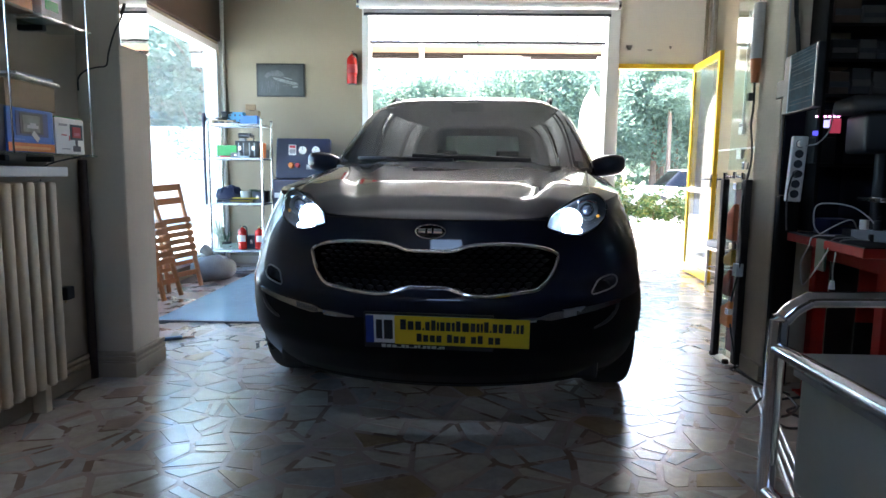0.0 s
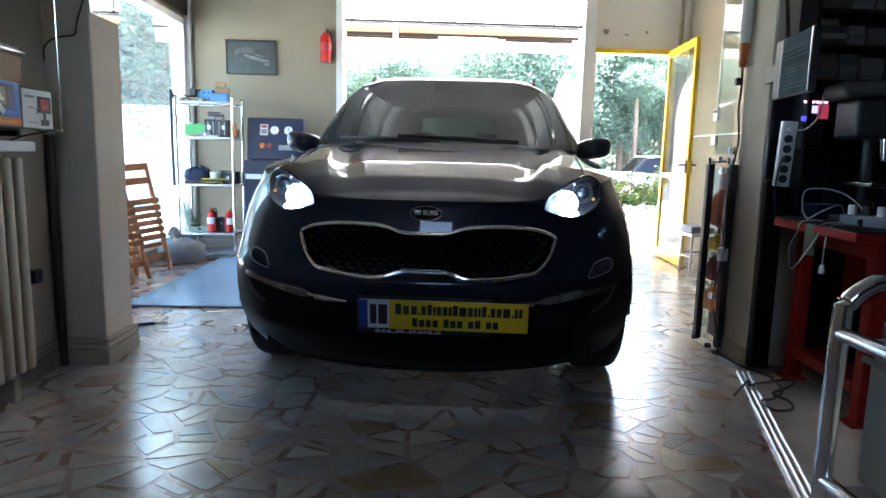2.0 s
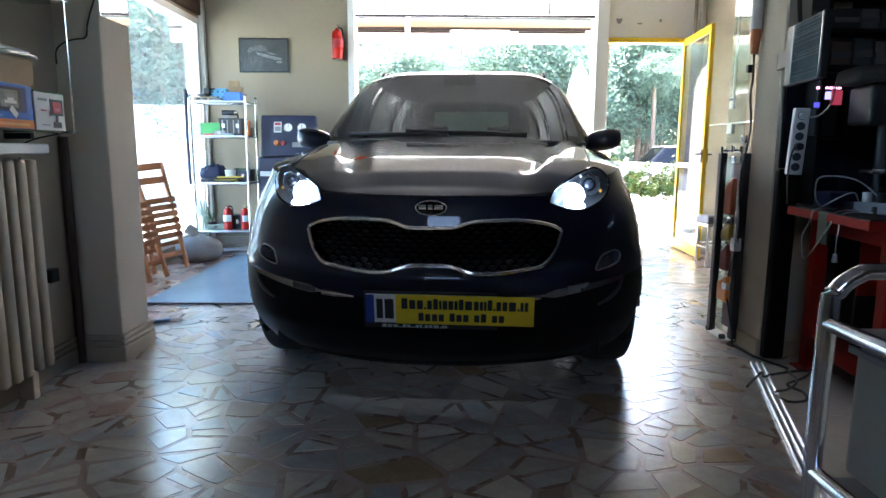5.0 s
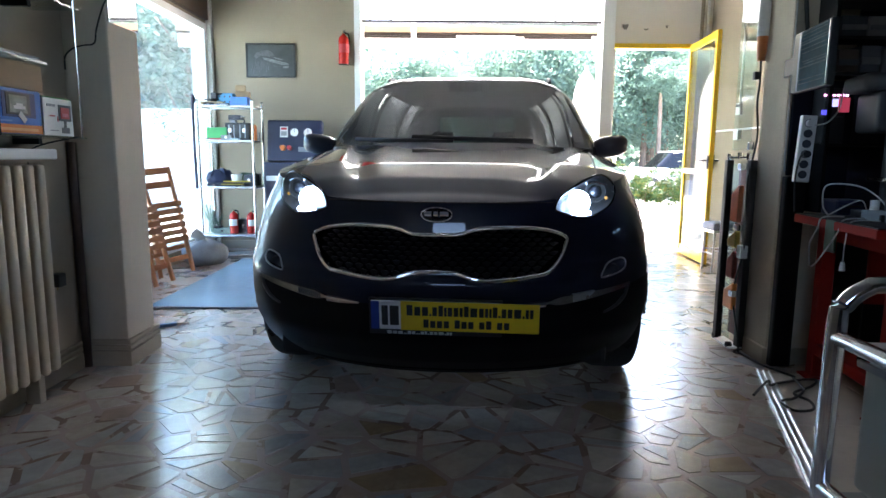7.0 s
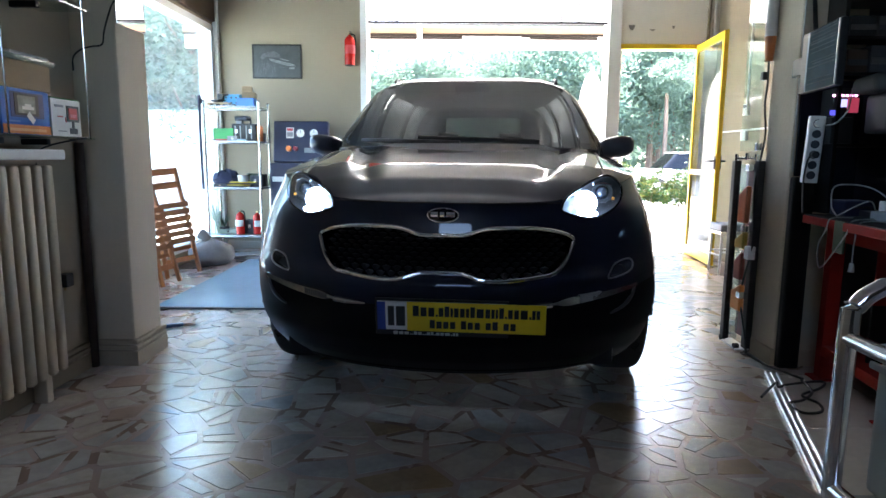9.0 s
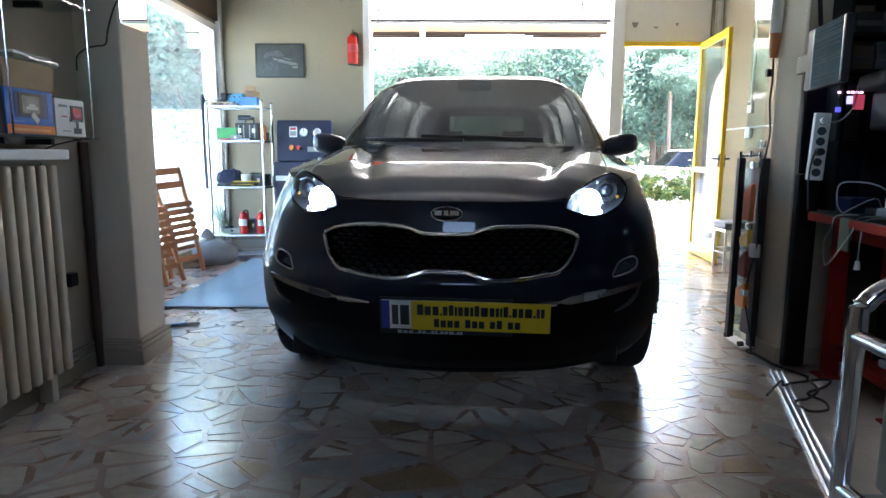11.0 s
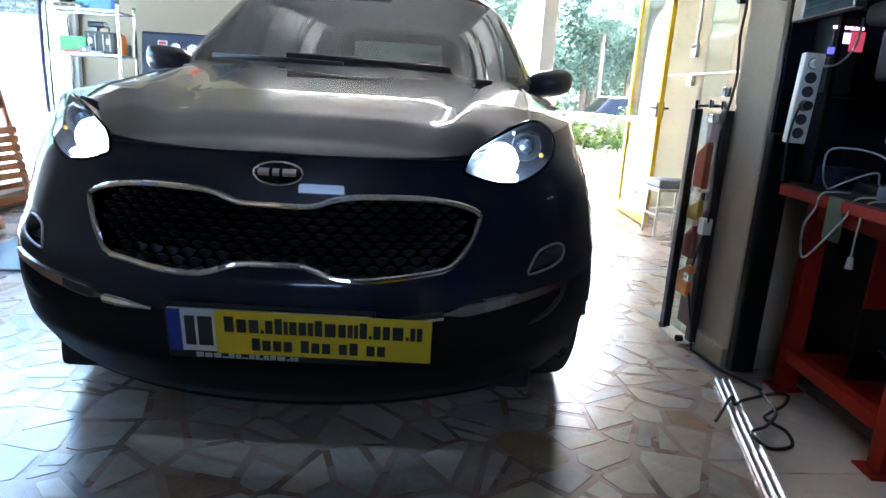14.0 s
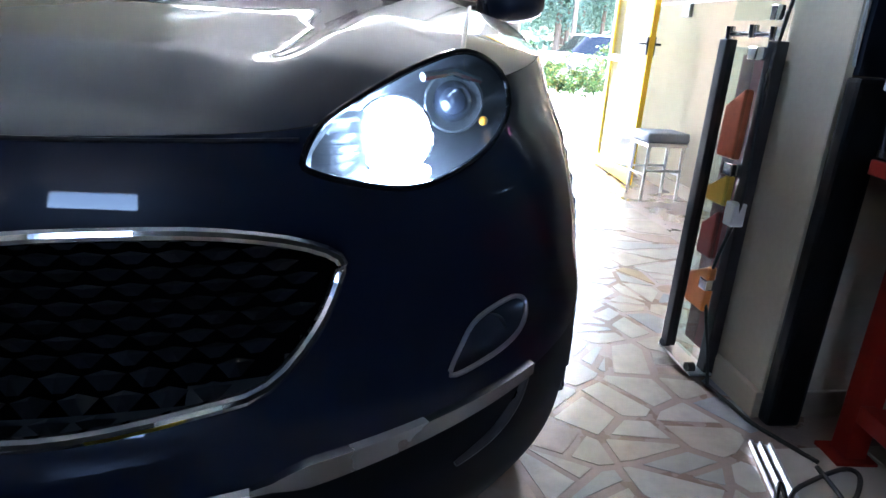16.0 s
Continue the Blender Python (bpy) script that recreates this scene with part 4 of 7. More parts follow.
part("picture_item", B(0.0602, 0.034, 0.036, 0.0615, 0.050, 0.0618), dark_print, t)
part("picture_item", B(0.0602, 0.016, 0.012, 0.0615, 0.070, 0.036, bevel=0.0005), dark_print, t)
part("picture_item", B(0.064, 0.020, 0.080, 0.0646, 0.060, 0.093), mat("print_pink", (0.55, 0.12, 0.18), 0.4, var=0.3, scale=60), t)
for y0, z0, y1, z1 in ((-0.06, 0.078, -0.025, 0.083), (-0.06, 0.020, -0.005, 0.024)):
    part("bar", B(0.0602, y0, z0, 0.0612, y1, z1), box_red if z0 > 0.05 else box_grey, t)
part("bar", B(0.0602, -0.010, 0.058, 0.0612, -0.004, 0.080), box_red, t)
part("bar", B(0.0602, -0.075, 0.118, 0.0615, -0.02, 0.128), box_grey, t)
for yy, sz, mt, lb in ((1.75, 0.20, box_blue, "blue product box"), (2.02, 0.13, card, "brown cardboard box"), (2.24, 0.17, dark_print, "dark product box")):
    carton("product_box", -1.63, yy, SH, 0.12, 0.20, sz, 0, mt, lb + " on a glass shelf")
for yy, w, sz, mt, lb in ((1.8, .3, .12, box_grey, "grey product box"), (2.12, .24, .10, dark_print, "dark product box"), (2.38, .2, .17, box_orange, "orange and white product box"), (2.60, .13, .13, box_white, "small white and green product box")):
    t = carton("product_box", -1.63, yy, 1.650, 0.12, w, sz, 0, mt, lb + " on a high glass shelf")
    part("bar", B(0.0602, -w * 0.35, sz * 0.3, 0.0615, w * 0.3, sz * 0.6), box_green if mt is box_white else box_white, t)

# cables and pipe by the column
black_cable = mat("black_cable", (0.015, 0.015, 0.015), 0.5, var=0.1)
white_cable = mat("white_cable", (0.42, 0.42, 0.40), 0.45, var=0.05)


def cable(name, pts, r, material, label, n=6):
    ob = part(name, T(smooth_line(pts, n), r, 7), material, None, label, True)
    return tagged(ob, label, "cable")


cable("cable", [(-1.60, 2.86, 1.11), (-1.725, 2.71, 1.05), (-1.722, 2.70, 0.92), (-1.724, 2.735, 0.72), (-1.722, 2.745, 0.58), (-1.722, 2.78, 0.50)], 0.0035, black_cable, "thin black cable hanging down the wall")
t = thing("power_adapter", -1.705, 2.79, 0.47, 0, "small black plug adapter hanging by the wall", "adapter")
part("body", B(-0.022, -0.028, -0.03, 0.022, 0.028, 0.03, bevel=0.006), black_plastic, t)
part("pin", C((0, -0.008, -0.03), (0, -0.008, -0.045), 0.003, n=8), brass := mat("brass", (0.6, 0.45, 0.2), 0.3, 1.0), t)
cable("cable", [(-1.722, 2.998, 1.42), (-1.718, 2.998, 1.48), (-1.68, 2.999, 1.515), (-1.63, 3.0, 1.53), (-1.58, 3.0, 1.54), (-1.566, 3.0, 1.60), (-1.53, 3.0, 1.70), (-1.508, 3.02, 1.76), (-1.505, 3.06, 1.84)], 0.0038, black_cable, "black cable tacked across the column")
pipe = part("pipe", T([(-1.706, 2.972, 0.0), (-1.708, 2.974, 0.5), (-1.706, 2.972, 1.09)], 0.020, 10), mat("brown_paint", (0.09, 0.05, 0.035), 0.5, var=0.25), None, "", True)
tagged(pipe, "dark brown painted heating pipe in the corner", "pipe")
mir = thing("wall_mirror", -1.515, 3.145, 1.635, 0, "frameless mirror panel fixed to the column", "mirror")
part("glass", B(0, -0.135, 0, 0.006, 0.135, 0.62, bevel=0.001), mat("mirror", (0.85, 0.86, 0.86), 0.02, 1.0, var=0.01), mir)

# folding chairs against the window
def folding_chair():
    t = thing("folding_chair", 0, 0, 0, 0, "folded slatted wooden chair leaning on the window", "chair", "folded chairs")
    for s in (-1, 1):
        part("leg", T([(s * 0.19, 0, 0), (s * 0.17, 0, 0.5), (s * 0.15, 0, 0.95)], 0.020, 8), chair_wood, t)
        part("rear_leg", T([(s * 0.155, -0.045, 0.01), (s * 0.145, -0.045, 0.35), (s * 0.135, -0.045, 0.66)], 0.019, 8), chair_wood, t)
    for z in (0.92, 0.80):
        part("back_slat", B(-0.15, -0.011, z - 0.030, 0.15, 0.011, z + 0.030, bevel=0.005), chair_wood, t)
    for k in range(6):
        z = 0.31 + 0.062 * k
        part("seat_slat", B(-0.165, -0.075, z - 0.024, 0.165, -0.055, z + 0.024, bevel=0.005), chair_wood, t)
    part("rail", B(-0.14, -0.055, 0.12, 0.14, -0.035, 0.165, bevel=0.005), chair_wood, t)
    part("rail", B(-0.17, -0.010, 0.22, 0.17, 0.010, 0.255, bevel=0.005), chair_wood, t)
    return t


ch = folding_chair()
big = Matrix.Diagonal((1.0, 1.0, 0.98, 1))
ch.matrix_world = pose(-2.30, 5.32, 0.0, -9, -4, 58) @ big
copy_thing(ch, pose(-2.27, 4.86, 0.0, -13, -4, 62) @ big)
copy_thing(ch, pose(-2.29, 4.62, 0.0, -11, -3, 66) @ big)

# sack beside the chairs
sack = thing("sack", -2.25, 5.90, 0, 20, "grey striped woven plastic sack lying half full", "sack")


def sack_p(u, v):
    th, ph = 2 * math.pi * u, math.pi * v
    f = 1 + 0.10 * noise.noise(Vector((3 * math.cos(th), 3 * math.sin(th), 4 * v)))
    return Vector((0.21 * math.cos(th) * math.sin(ph) * f, 0.17 * math.sin(th) * math.sin(ph) * f, max(0.001, 0.10 - 0.14 * math.cos(ph) * f * (1 if v > 0.4 else 0.9))))


part("body", grid(bmesh.new(), sack_p, 36, 20), mat("sack", (0.15, 0.145, 0.14), 0.7, var=0.3, scale=9, bump=0.8), sack, "", True)
part("neck", T(smooth_line([(-0.02, 0, 0.20), (-0.05, 0.0, 0.27), (-0.09, 0.02, 0.30)]), lambda q: 0.035 + 0.02 * q, 12), mat("sack_neck", (0.17, 0.165, 0.155), 0.7, bump=0.6), sack, "", True)

# wire rack with its load
rack = thing("storage_rack", -2.145, 6.45, 0, 0, "chrome tube storage rack, four shelves filled with tools", "rack")
for sx in (-0.27, 0.27):
    for sy in (-0.17, 0.17):
        part("post", C((sx, sy, 0), (sx, sy, 1.56), 0.0125, n=14), steel_tube, rack, "", True)
        part("cap", C((sx, sy, 1.56), (sx, sy, 1.572), 0.015, n=14), black_plastic, rack, "", True)
LEVELS = (0.235, 0.72, 1.18, 1.52)
for z in LEVELS:
    part("shelf", B(-0.26, -0.165, z - 0.008, 0.26, 0.165, z, bevel=0.002), aluminium, rack)
    for sy in (-0.17, 0.17):
        part("rail", C((-0.27, sy, z - 0.014), (0.27, sy, z - 0.014), 0.010, n=10), steel_tube, rack, "", True)
    for sx in (-0.27, 0.27):
        part("rail", C((sx, -0.17, z - 0.014), (sx, 0.17, z - 0.014), 0.010, n=10), steel_tube, rack, "", True)
RXC, RYC = -2.145, 6.45
t = carton("toolbox", RXC - 0.10, RYC - 0.05, 1.182, 0.20, 0.16, 0.12, 0, box_green, "green metal tool case", "case")


def case(x, y, z, label):
    """A hard case with ribs, catches and a handle."""
    t = thing("tool_case", x, y, z, 0, label, "case")
    part("body", B(-0.12, -0.09, 0, 0.12, 0.09, 0.17, bevel=0.012), black_plastic, t)
    for k in (-0.08, -0.03, 0.03, 0.08):
        part("rib", B(k - 0.006, -0.096, 0.02, k + 0.006, -0.089, 0.15, bevel=0.002), box_grey, t)
    part("handle", T(smooth_line([(-0.06, -0.05, 0.168), (-0.055, -0.05, 0.205), (0.055, -0.05, 0.205), (0.06, -0.05, 0.168)]), 0.008, 8), black_plastic, t, "", True)
    for k in (-0.07, 0.07):
        part("catch", B(k - 0.014, -0.099, 0.075, k + 0.014, -0.0905, 0.115, bevel=0.002), aluminium, t)
    return t


case(RXC + 0.10, RYC - 0.03, 1.181, "black plastic machine case with a handle")
t = carton("carton", RXC + 0.232, RYC - 0.03, 1.181, 0.045, 0.10, 0.15, 0, box_orange, "orange slim carton on a storage rack")


def pliers(x, y, z, rz, mt, label):
    t = thing("pliers", x, y, z, rz, label, "tool")
    part("jaw", B(-0.012, 0.05, 0, 0.012, 0.12, 0.014, bevel=0.003), steel_tube, t)
    for s in (-1, 1):
        part("handle", T(smooth_line([(s * 0.006, 0.05, 0.008), (s * 0.025, 0.0, 0.008), (s * 0.022, -0.09, 0.008)]), 0.007, 8), mt, t, "", True)


pliers(RXC - 0.12, RYC - 0.148, 1.182, 70, box_red, "red-handled pliers lying on a storage rack")
# top of the rack
t = carton("carton", RXC - 0.02, RYC - 0.02, 1.521, 0.16, 0.14, 0.115, 0, mat("light_blue", (0.05, 0.28, 0.50), 0.45), "light blue perforated tool box", "box")
for k in (-0.05, 0.0, 0.05):
    for z in (0.035, 0.085):
        part("hole", C((k, -0.071, z), (k, -0.0695, z), 0.010, n=12), dark_print, t)
t = carton("carton", RXC + 0.13, RYC + 0.02, 1.521, 0.13, 0.12, 0.14, 8, card, "brown cardboard carton, open flap")
t = carton("carton", RXC + 0.14, RYC - 0.11, 1.521, 0.17, 0.08, 0.075, -4, mat("bright_blue", (0.03, 0.16, 0.55), 0.4), "bright blue parts box")
t = carton("carton", RXC + 0.12, RYC - 0.02, 1.6635, 0.10, 0.09, 0.055, 14, card, "small brown carton on top of another")
t = thing("reel", RXC - 0.15, RYC - 0.05, 1.521, 0, "dark cable reel on top of a rack", "reel")
part("hub", C((0, 0, 0), (0, 0, 0.05), 0.06, n=24), black_plastic, t, "", True)
part("flange", C((0, 0, 0.05), (0, 0, 0.06), 0.085, n=28), black_plastic, t, "", True)
t = thing("spray_gun", RXC - 0.12, RYC - 0.10, 1.582, 0, "black hand tool on top of a rack", "tool")
part("body", B(-0.03, -0.02, 0.0, 0.03, 0.02, 0.06, bevel=0.01), black_plastic, t)
part("nozzle", C((0.03, 0, 0.045), (0.075, 0, 0.05), 0.012, 0.008), black_plastic, t, "", True)
# third shelf
t = thing("cloth_bundle", RXC - 0.12, RYC - 0.03, 0.721, 0, "dark blue crumpled cloth bundle", "cloth")
part("cloth", grid(bmesh.new(), lambda u, v: Vector((0.14 * math.cos(2 * math.pi * u) * math.sin(math.pi * v), 0.10 * math.sin(2 * math.pi * u) * math.sin(math.pi * v), max(0.0, 0.07 - 0.08 * math.cos(math.pi * v)) * (1 + 0.35 * noise.noise(Vector((3 * math.cos(6.283 * u), 3 * math.sin(6.283 * u), 6 * v)))))), 40, 20), mat("navy_cloth", (0.015, 0.02, 0.05), 0.85, var=0.2, bump=0.6), t, "", True)
t = thing("plastic_tub", RXC + 0.06, RYC - 0.06, 0.721, 0, "translucent white plastic tub", "tub")
part("tub", C((0, 0, 0), (0, 0, 0.115), 0.045, 0.055, n=24), mat("milky", (0.6, 0.62, 0.6), 0.4), t, "", True)
part("rim", T([(0.056 * math.cos(k * math.pi / 12), 0.056 * math.sin(k * math.pi / 12), 0.113) for k in range(24)], 0.004, 6, True), box_white, t)
for k in range(4):
    t = thing("folder", RXC - 0.02 + 0.03 * k, RYC - 0.12 + 0.035 * (k % 2), 0.721 + 0.014 * k, 6 * k - 8, "yellow tool tray stacked flat" if k % 2 else "black flat tool tray", "tray")
    part("tray", B(-0.13, -0.04, 0, 0.13, 0.04, 0.0125, bevel=0.003), mat("tray_yellow", (0.62, 0.45, 0.05), 0.45) if k % 2 else black_plastic, t)
t = thing("hose_coil", RXC + 0.13, RYC + 0.05, 0.721, 0, "coiled dark green hose", "hose")
part("coil", T([((0.10 + 0.01 * math.sin(k)) * math.cos(k * 0.35), (0.08 + 0.008 * math.cos(k * 1.3)) * math.sin(k * 0.35), 0.02 + 0.0013 * k) for k in range(80)], 0.012, 7), mat("hose_green", (0.05, 0.09, 0.05), 0.5), t, "", True)
# bottom: fire extinguishers and a plant


def extinguisher(x, y, z, h, r, label, rz=0):
    t = thing("fire_extinguisher", x, y, z, rz, label, "fire extinguisher", "extinguishers")
    prof = [(0.9, 0), (1, 0.02), (1, 0.72), (0.92, 0.80), (0.55, 0.87), (0.28, 0.90), (0.26, 0.93)]
    part("cylinder", grid(bmesh.new(), lambda u, v: (lambda q, f: Vector((r * (prof[q][0] * (1 - f) + prof[min(q + 1, 6)][0] * f) * math.cos(2 * math.pi * u), r * (prof[q][0] * (1 - f) + prof[min(q + 1, 6)][0] * f) * math.sin(2 * math.pi * u), h * (prof[q][1] * (1 - f) + prof[min(q + 1, 6)][1] * f))))(min(int(v * 6), 5), v * 6 - min(int(v * 6), 5)), 28, 18), box_red_gloss, t, "red enamelled cylinder", True)
    part("base", C((0, 0, 0), (0, 0, 0.004), r * 0.95, n=24), black_plastic, t)
    part("valve", C((0, 0, h * 0.92), (0, 0, h), r * 0.2, n=12), brass, t, "", True)
    part("lever", B(-r * 0.15, -r * 1.1, h * 0.985, r * 0.15, r * 0.3, h * 1.0, bevel=0.002), black_plastic, t)
    part("lever", B(-r * 0.15, -r * 1.0, h * 0.94, r * 0.15, r * 0.2, h * 0.955, bevel=0.002), black_plastic, t)
    part("hose", T(smooth_line([(r * 0.15, 0, h * 0.95), (r * 0.9, 0, h * 0.93), (r * 1.12, 0, h * 0.75), (r * 1.1, 0, h * 0.3)]), 0.007, 8), rubber, t, "", True)
    part("label_band", grid(bmesh.new(), lambda u, v: Vector((r * 1.182 * math.cos(-2.6 + 2.0 * u), r * 1.182 * math.sin(-2.6 + 2.0 * u), h * (0.34 + 0.26 * v))), 14, 2), box_white if r < 0.05 else box_red, t, "printed label", True)
    return t


box_red_gloss = mat("red_enamel", (0.50, 0.02, 0.015), 0.25, var=0.08)
extinguisher(RXC + 0.02, RYC - 0.08, 0.236, 0.25, 0.043, "small red fire extinguisher on a rack shelf")
extinguisher(RXC + 0.19, RYC - 0.06, 0.236, 0.24, 0.043, "small red fire extinguisher on a rack shelf", 40)
extinguisher(-1.06, BACK - 0.072, 1.995, 0.34, 0.054, "red fire extinguisher hung on the wall", 20)
part("wall_bracket", B(-1.08, BACK - 0.016, 2.08, -1.04, BACK, 2.23, bevel=0.003), aluminium, None)
tagged(bpy.data.objects["wall_bracket"], "metal wall bracket of a fire extinguisher", "bracket")
plant = thing("potted_grass", RXC - 0.16, RYC - 0.04, 0.236, 0, "small pot of thin green grass blades", "plant")
part("pot", C((0, 0, 0), (0, 0, 0.07), 0.04, 0.05, n=20), black_plastic, plant, "", True)
rg = random.Random(8)
for k in range(18):
    a, l = rg.uniform(0, 6.28), rg.uniform(0.08, 0.17)
    part("blade", T(smooth_line([(0, 0, 0.06), (0.3 * l * math.cos(a), 0.3 * l * math.sin(a), 0.06 + l * 0.7), (l * 0.8 * math.cos(a), l * 0.5 * math.sin(a), 0.06 + l * 0.9)], 4), lambda q: 0.004 * (1.05 - q), 5), leaf_mats[0], plant)
for k in range(5):
    t = thing("newspaper", -2.03 + 0.02 * k, 6.30 + 0.012 * k, 0.0 + 0.010 * k, 12 * k - 20, "folded newspapers and plastic sheets piled on the floor", "paper", "paper pile")
    part("sheet", B(-0.16, -0.11, 0.0005, 0.16, 0.11, 0.0095, bevel=0.003), mat("paper", (0.5, 0.5, 0.49), 0.7, var=0.2, scale=12) if k % 2 else box_grey, t)
belt = cable("strap", [(-2.43, 6.275, 1.54), (-2.45, 6.265, 1.61), (-2.445, 6.255, 1.50), (-2.445, 6.25, 1.1), (-2.44, 6.255, 0.7)], 0.014, mat("strap", (0.02, 0.025, 0.05), 0.7), "dark blue strap hanging from the rack post")

# workshop machine
mach = thing("charging_station", -1.535, 6.66, 0, 0, "dark blue workshop service machine with gauges and a control panel", "machine")
navy = mat("machine_blue", (0.008, 0.012, 0.045), 0.35, var=0.08)
part("cabinet", B(-0.29, -0.20, 0.08, 0.29, 0.22, 0.965, bevel=0.015), navy, mach)
con = part("console", B(-0.285, -0.05, 0, 0.285, 0.05, 0.43, bevel=0.02, seg=3), navy, mach)
con.matrix_local = pose(0, -0.06, 0.965, -8, 0, 0)
part("display", B(-0.15, -0.056, 0.25, -0.07, -0.0495, 0.36, bevel=0.003), box_white, con)
part("display_print", B(-0.14, -0.0585, 0.325, -0.08, -0.0558, 0.35), box_red, con)
part("display_print", B(-0.14, -0.0585, 0.265, -0.08, -0.0558, 0.31), box_grey, con)
for x, z, r in ((0.0, 0.30, 0.042), (0.14, 0.30, 0.042)):
    g = part("gauge", C((x, -0.0495, z), (x, -0.062, z), r, n=32), box_white, con, "white pressure gauge", True)
    part("gauge_rim", T([(x + r * math.cos(k * math.pi / 16), -0.061, z + r * math.sin(k * math.pi / 16)) for k in range(32)], 0.004, 6, True), chrome, g)
    part("needle", B(x - 0.002, -0.0645, z, x + 0.002, -0.0622, z + r * 0.8), dark_print, g)
part("valve_knob", C((-0.12, -0.0495, 0.14), (-0.12, -0.085, 0.14), 0.032, 0.026, n=10), box_orange, con, "orange knob", True)
part("valve_knob", C((-0.05, -0.0495, 0.14), (-0.05, -0.085, 0.14), 0.026, 0.022, n=10), box_red, con, "", True)
part("handle_bar", B(0.04, -0.058, 0.10, 0.25, -0.0495, 0.15, bevel=0.003), box_grey, con)
part("label_strip", B(-0.27, -0.206, 0.775, 0.10, -0.1995, 0.825), box_white, mach, "white label strip with unreadable print")
for k in range(7):
    part("bar", B(-0.10 + 0.027 * k, -0.2085, 0.79, -0.082 + 0.027 * k, -0.2058, 0.81), dark_print, mach)
for k in range(5):
    part("vent", B(-0.2, -0.206, 0.3 + 0.04 * k, 0.2, -0.1995, 0.315 + 0.04 * k), dark_print, mach)
for sx in (-0.22, 0.22):
    for sy in (-0.14, 0.16):
        part("castor", C((sx - 0.015, sy, 0.04), (sx + 0.015, sy, 0.04), 0.04, n=18), rubber, mach, "", True)
        part("fork", B(sx - 0.02, sy - 0.02, 0.06, sx + 0.02, sy + 0.02, 0.085), aluminium, mach)

# poster
post = thing("framed_picture", -1.855, BACK - 0.002, 2.04, 0, "framed dark grey picture of a machine on the wall", "picture")
post.matrix_world = pose(-1.855, BACK - 0.002, 2.04) @ Matrix.Diagonal((1.08, 1, 1.09, 1))
for a in ((-0.245, -0.02, 0.15, 0.245, 0, 0.163), (-0.245, -0.02, -0.163, 0.245, 0, -0.15), (-0.245, -0.02, -0.15, -0.232, 0, 0.15), (0.232, -0.02, -0.15, 0.245, 0, 0.15)):
    part("frame_bar", B(*a), black_plastic, post)
pic = part("print", B(-0.232, -0.010, -0.15, 0.232, -0.002, 0.15), mat("print_grey", (0.045, 0.05, 0.05), 0.3, var=0.5, scale=5, fine=25), post, "dark print with a pale streak")
pale_ink = mat("pale_ink", (0.17, 0.175, 0.175), 0.4, var=0.5, scale=40)
mid_ink = mat("mid_ink", (0.085, 0.09, 0.09), 0.4, var=0.5, scale=40)


def flat_shape(outline, y0, y1):
    """A thin flat shape with the outline given in x, z."""
    bm = bmesh.new()
    f = bm.faces.new([bm.verts.new((x, y1, z)) for x, z in outline])
    top = bmesh.ops.extrude_face_region(bm, geom=[f])["geom"]
    for v in top:
        if isinstance(v, bmesh.types.BMVert):
            v.co.y = y0
    return bm


for outline, ink in (([(-0.17, 0.035), (-0.14, 0.075), (-0.10, 0.085), (-0.10, 0.045), (-0.14, 0.020)], mid_ink), ([(-0.10, 0.045), (-0.095, 0.095), (-0.02, 0.098), (0.02, 0.075), (0.04, 0.040), (0.0, 0.035)], mid_ink),
                     ([(-0.085, 0.03), (-0.02, 0.02), (0.06, 0.0), (0.17, -0.025), (0.185, -0.045), (0.10, -0.040), (0.0, -0.015), (-0.06, 0.005)], pale_ink), ([(0.02, 0.030), (0.06, 0.028), (0.12, 0.012), (0.11, 0.004), (0.05, 0.018)], pale_ink)):
    part("printed_shape", flat_shape(outline, -0.0115, -0.0102), ink, pic)
part("bar", B(0.12, -0.0115, -0.072, 0.175, -0.0102, -0.052), pale_ink, pic)
part("bar", B(0.02, -0.0115, -0.055, 0.11, -0.0102, -0.050), mid_ink, pic)
rp = random.Random(3)
for k in range(16):
    x, z = -0.20 + 0.0115 * k, rp.uniform(-0.13, -0.04)
    part("streak", B(x, -0.0115, z, x + rp.uniform(0.003, 0.007), -0.0102, z + rp.uniform(0.03, 0.10)), mid_ink, pic)

# blue mat and the small tool on the floor
t = thing("floor_mat", 0, 0, 0, 0, "light blue vinyl sheet laid over the marble floor", "mat")
part("sheet", B(-1.98, 4.16, 0.004, -0.88, 6.15, 0.014, bevel=0.003), blue_floor, t)
part("edge_strip", B(-2.02, 4.135, 0.004, -0.88, 4.158, 0.016, bevel=0.003), dark_print, t, "dark metal edge strip")
t = thing("scraper", -1.615, 3.70, 0.004, -60, "flat black and blue scraper lying on the floor", "tool")
part("handle", B(-0.016, -0.075, 0, 0.016, 0.03, 0.02, bevel=0.006), mat("tool_blue", (0.02, 0.06, 0.12), 0.4), t)
part("blade", B(-0.03, 0.03, 0.003, 0.03, 0.10, 0.006), steel_tube, t)

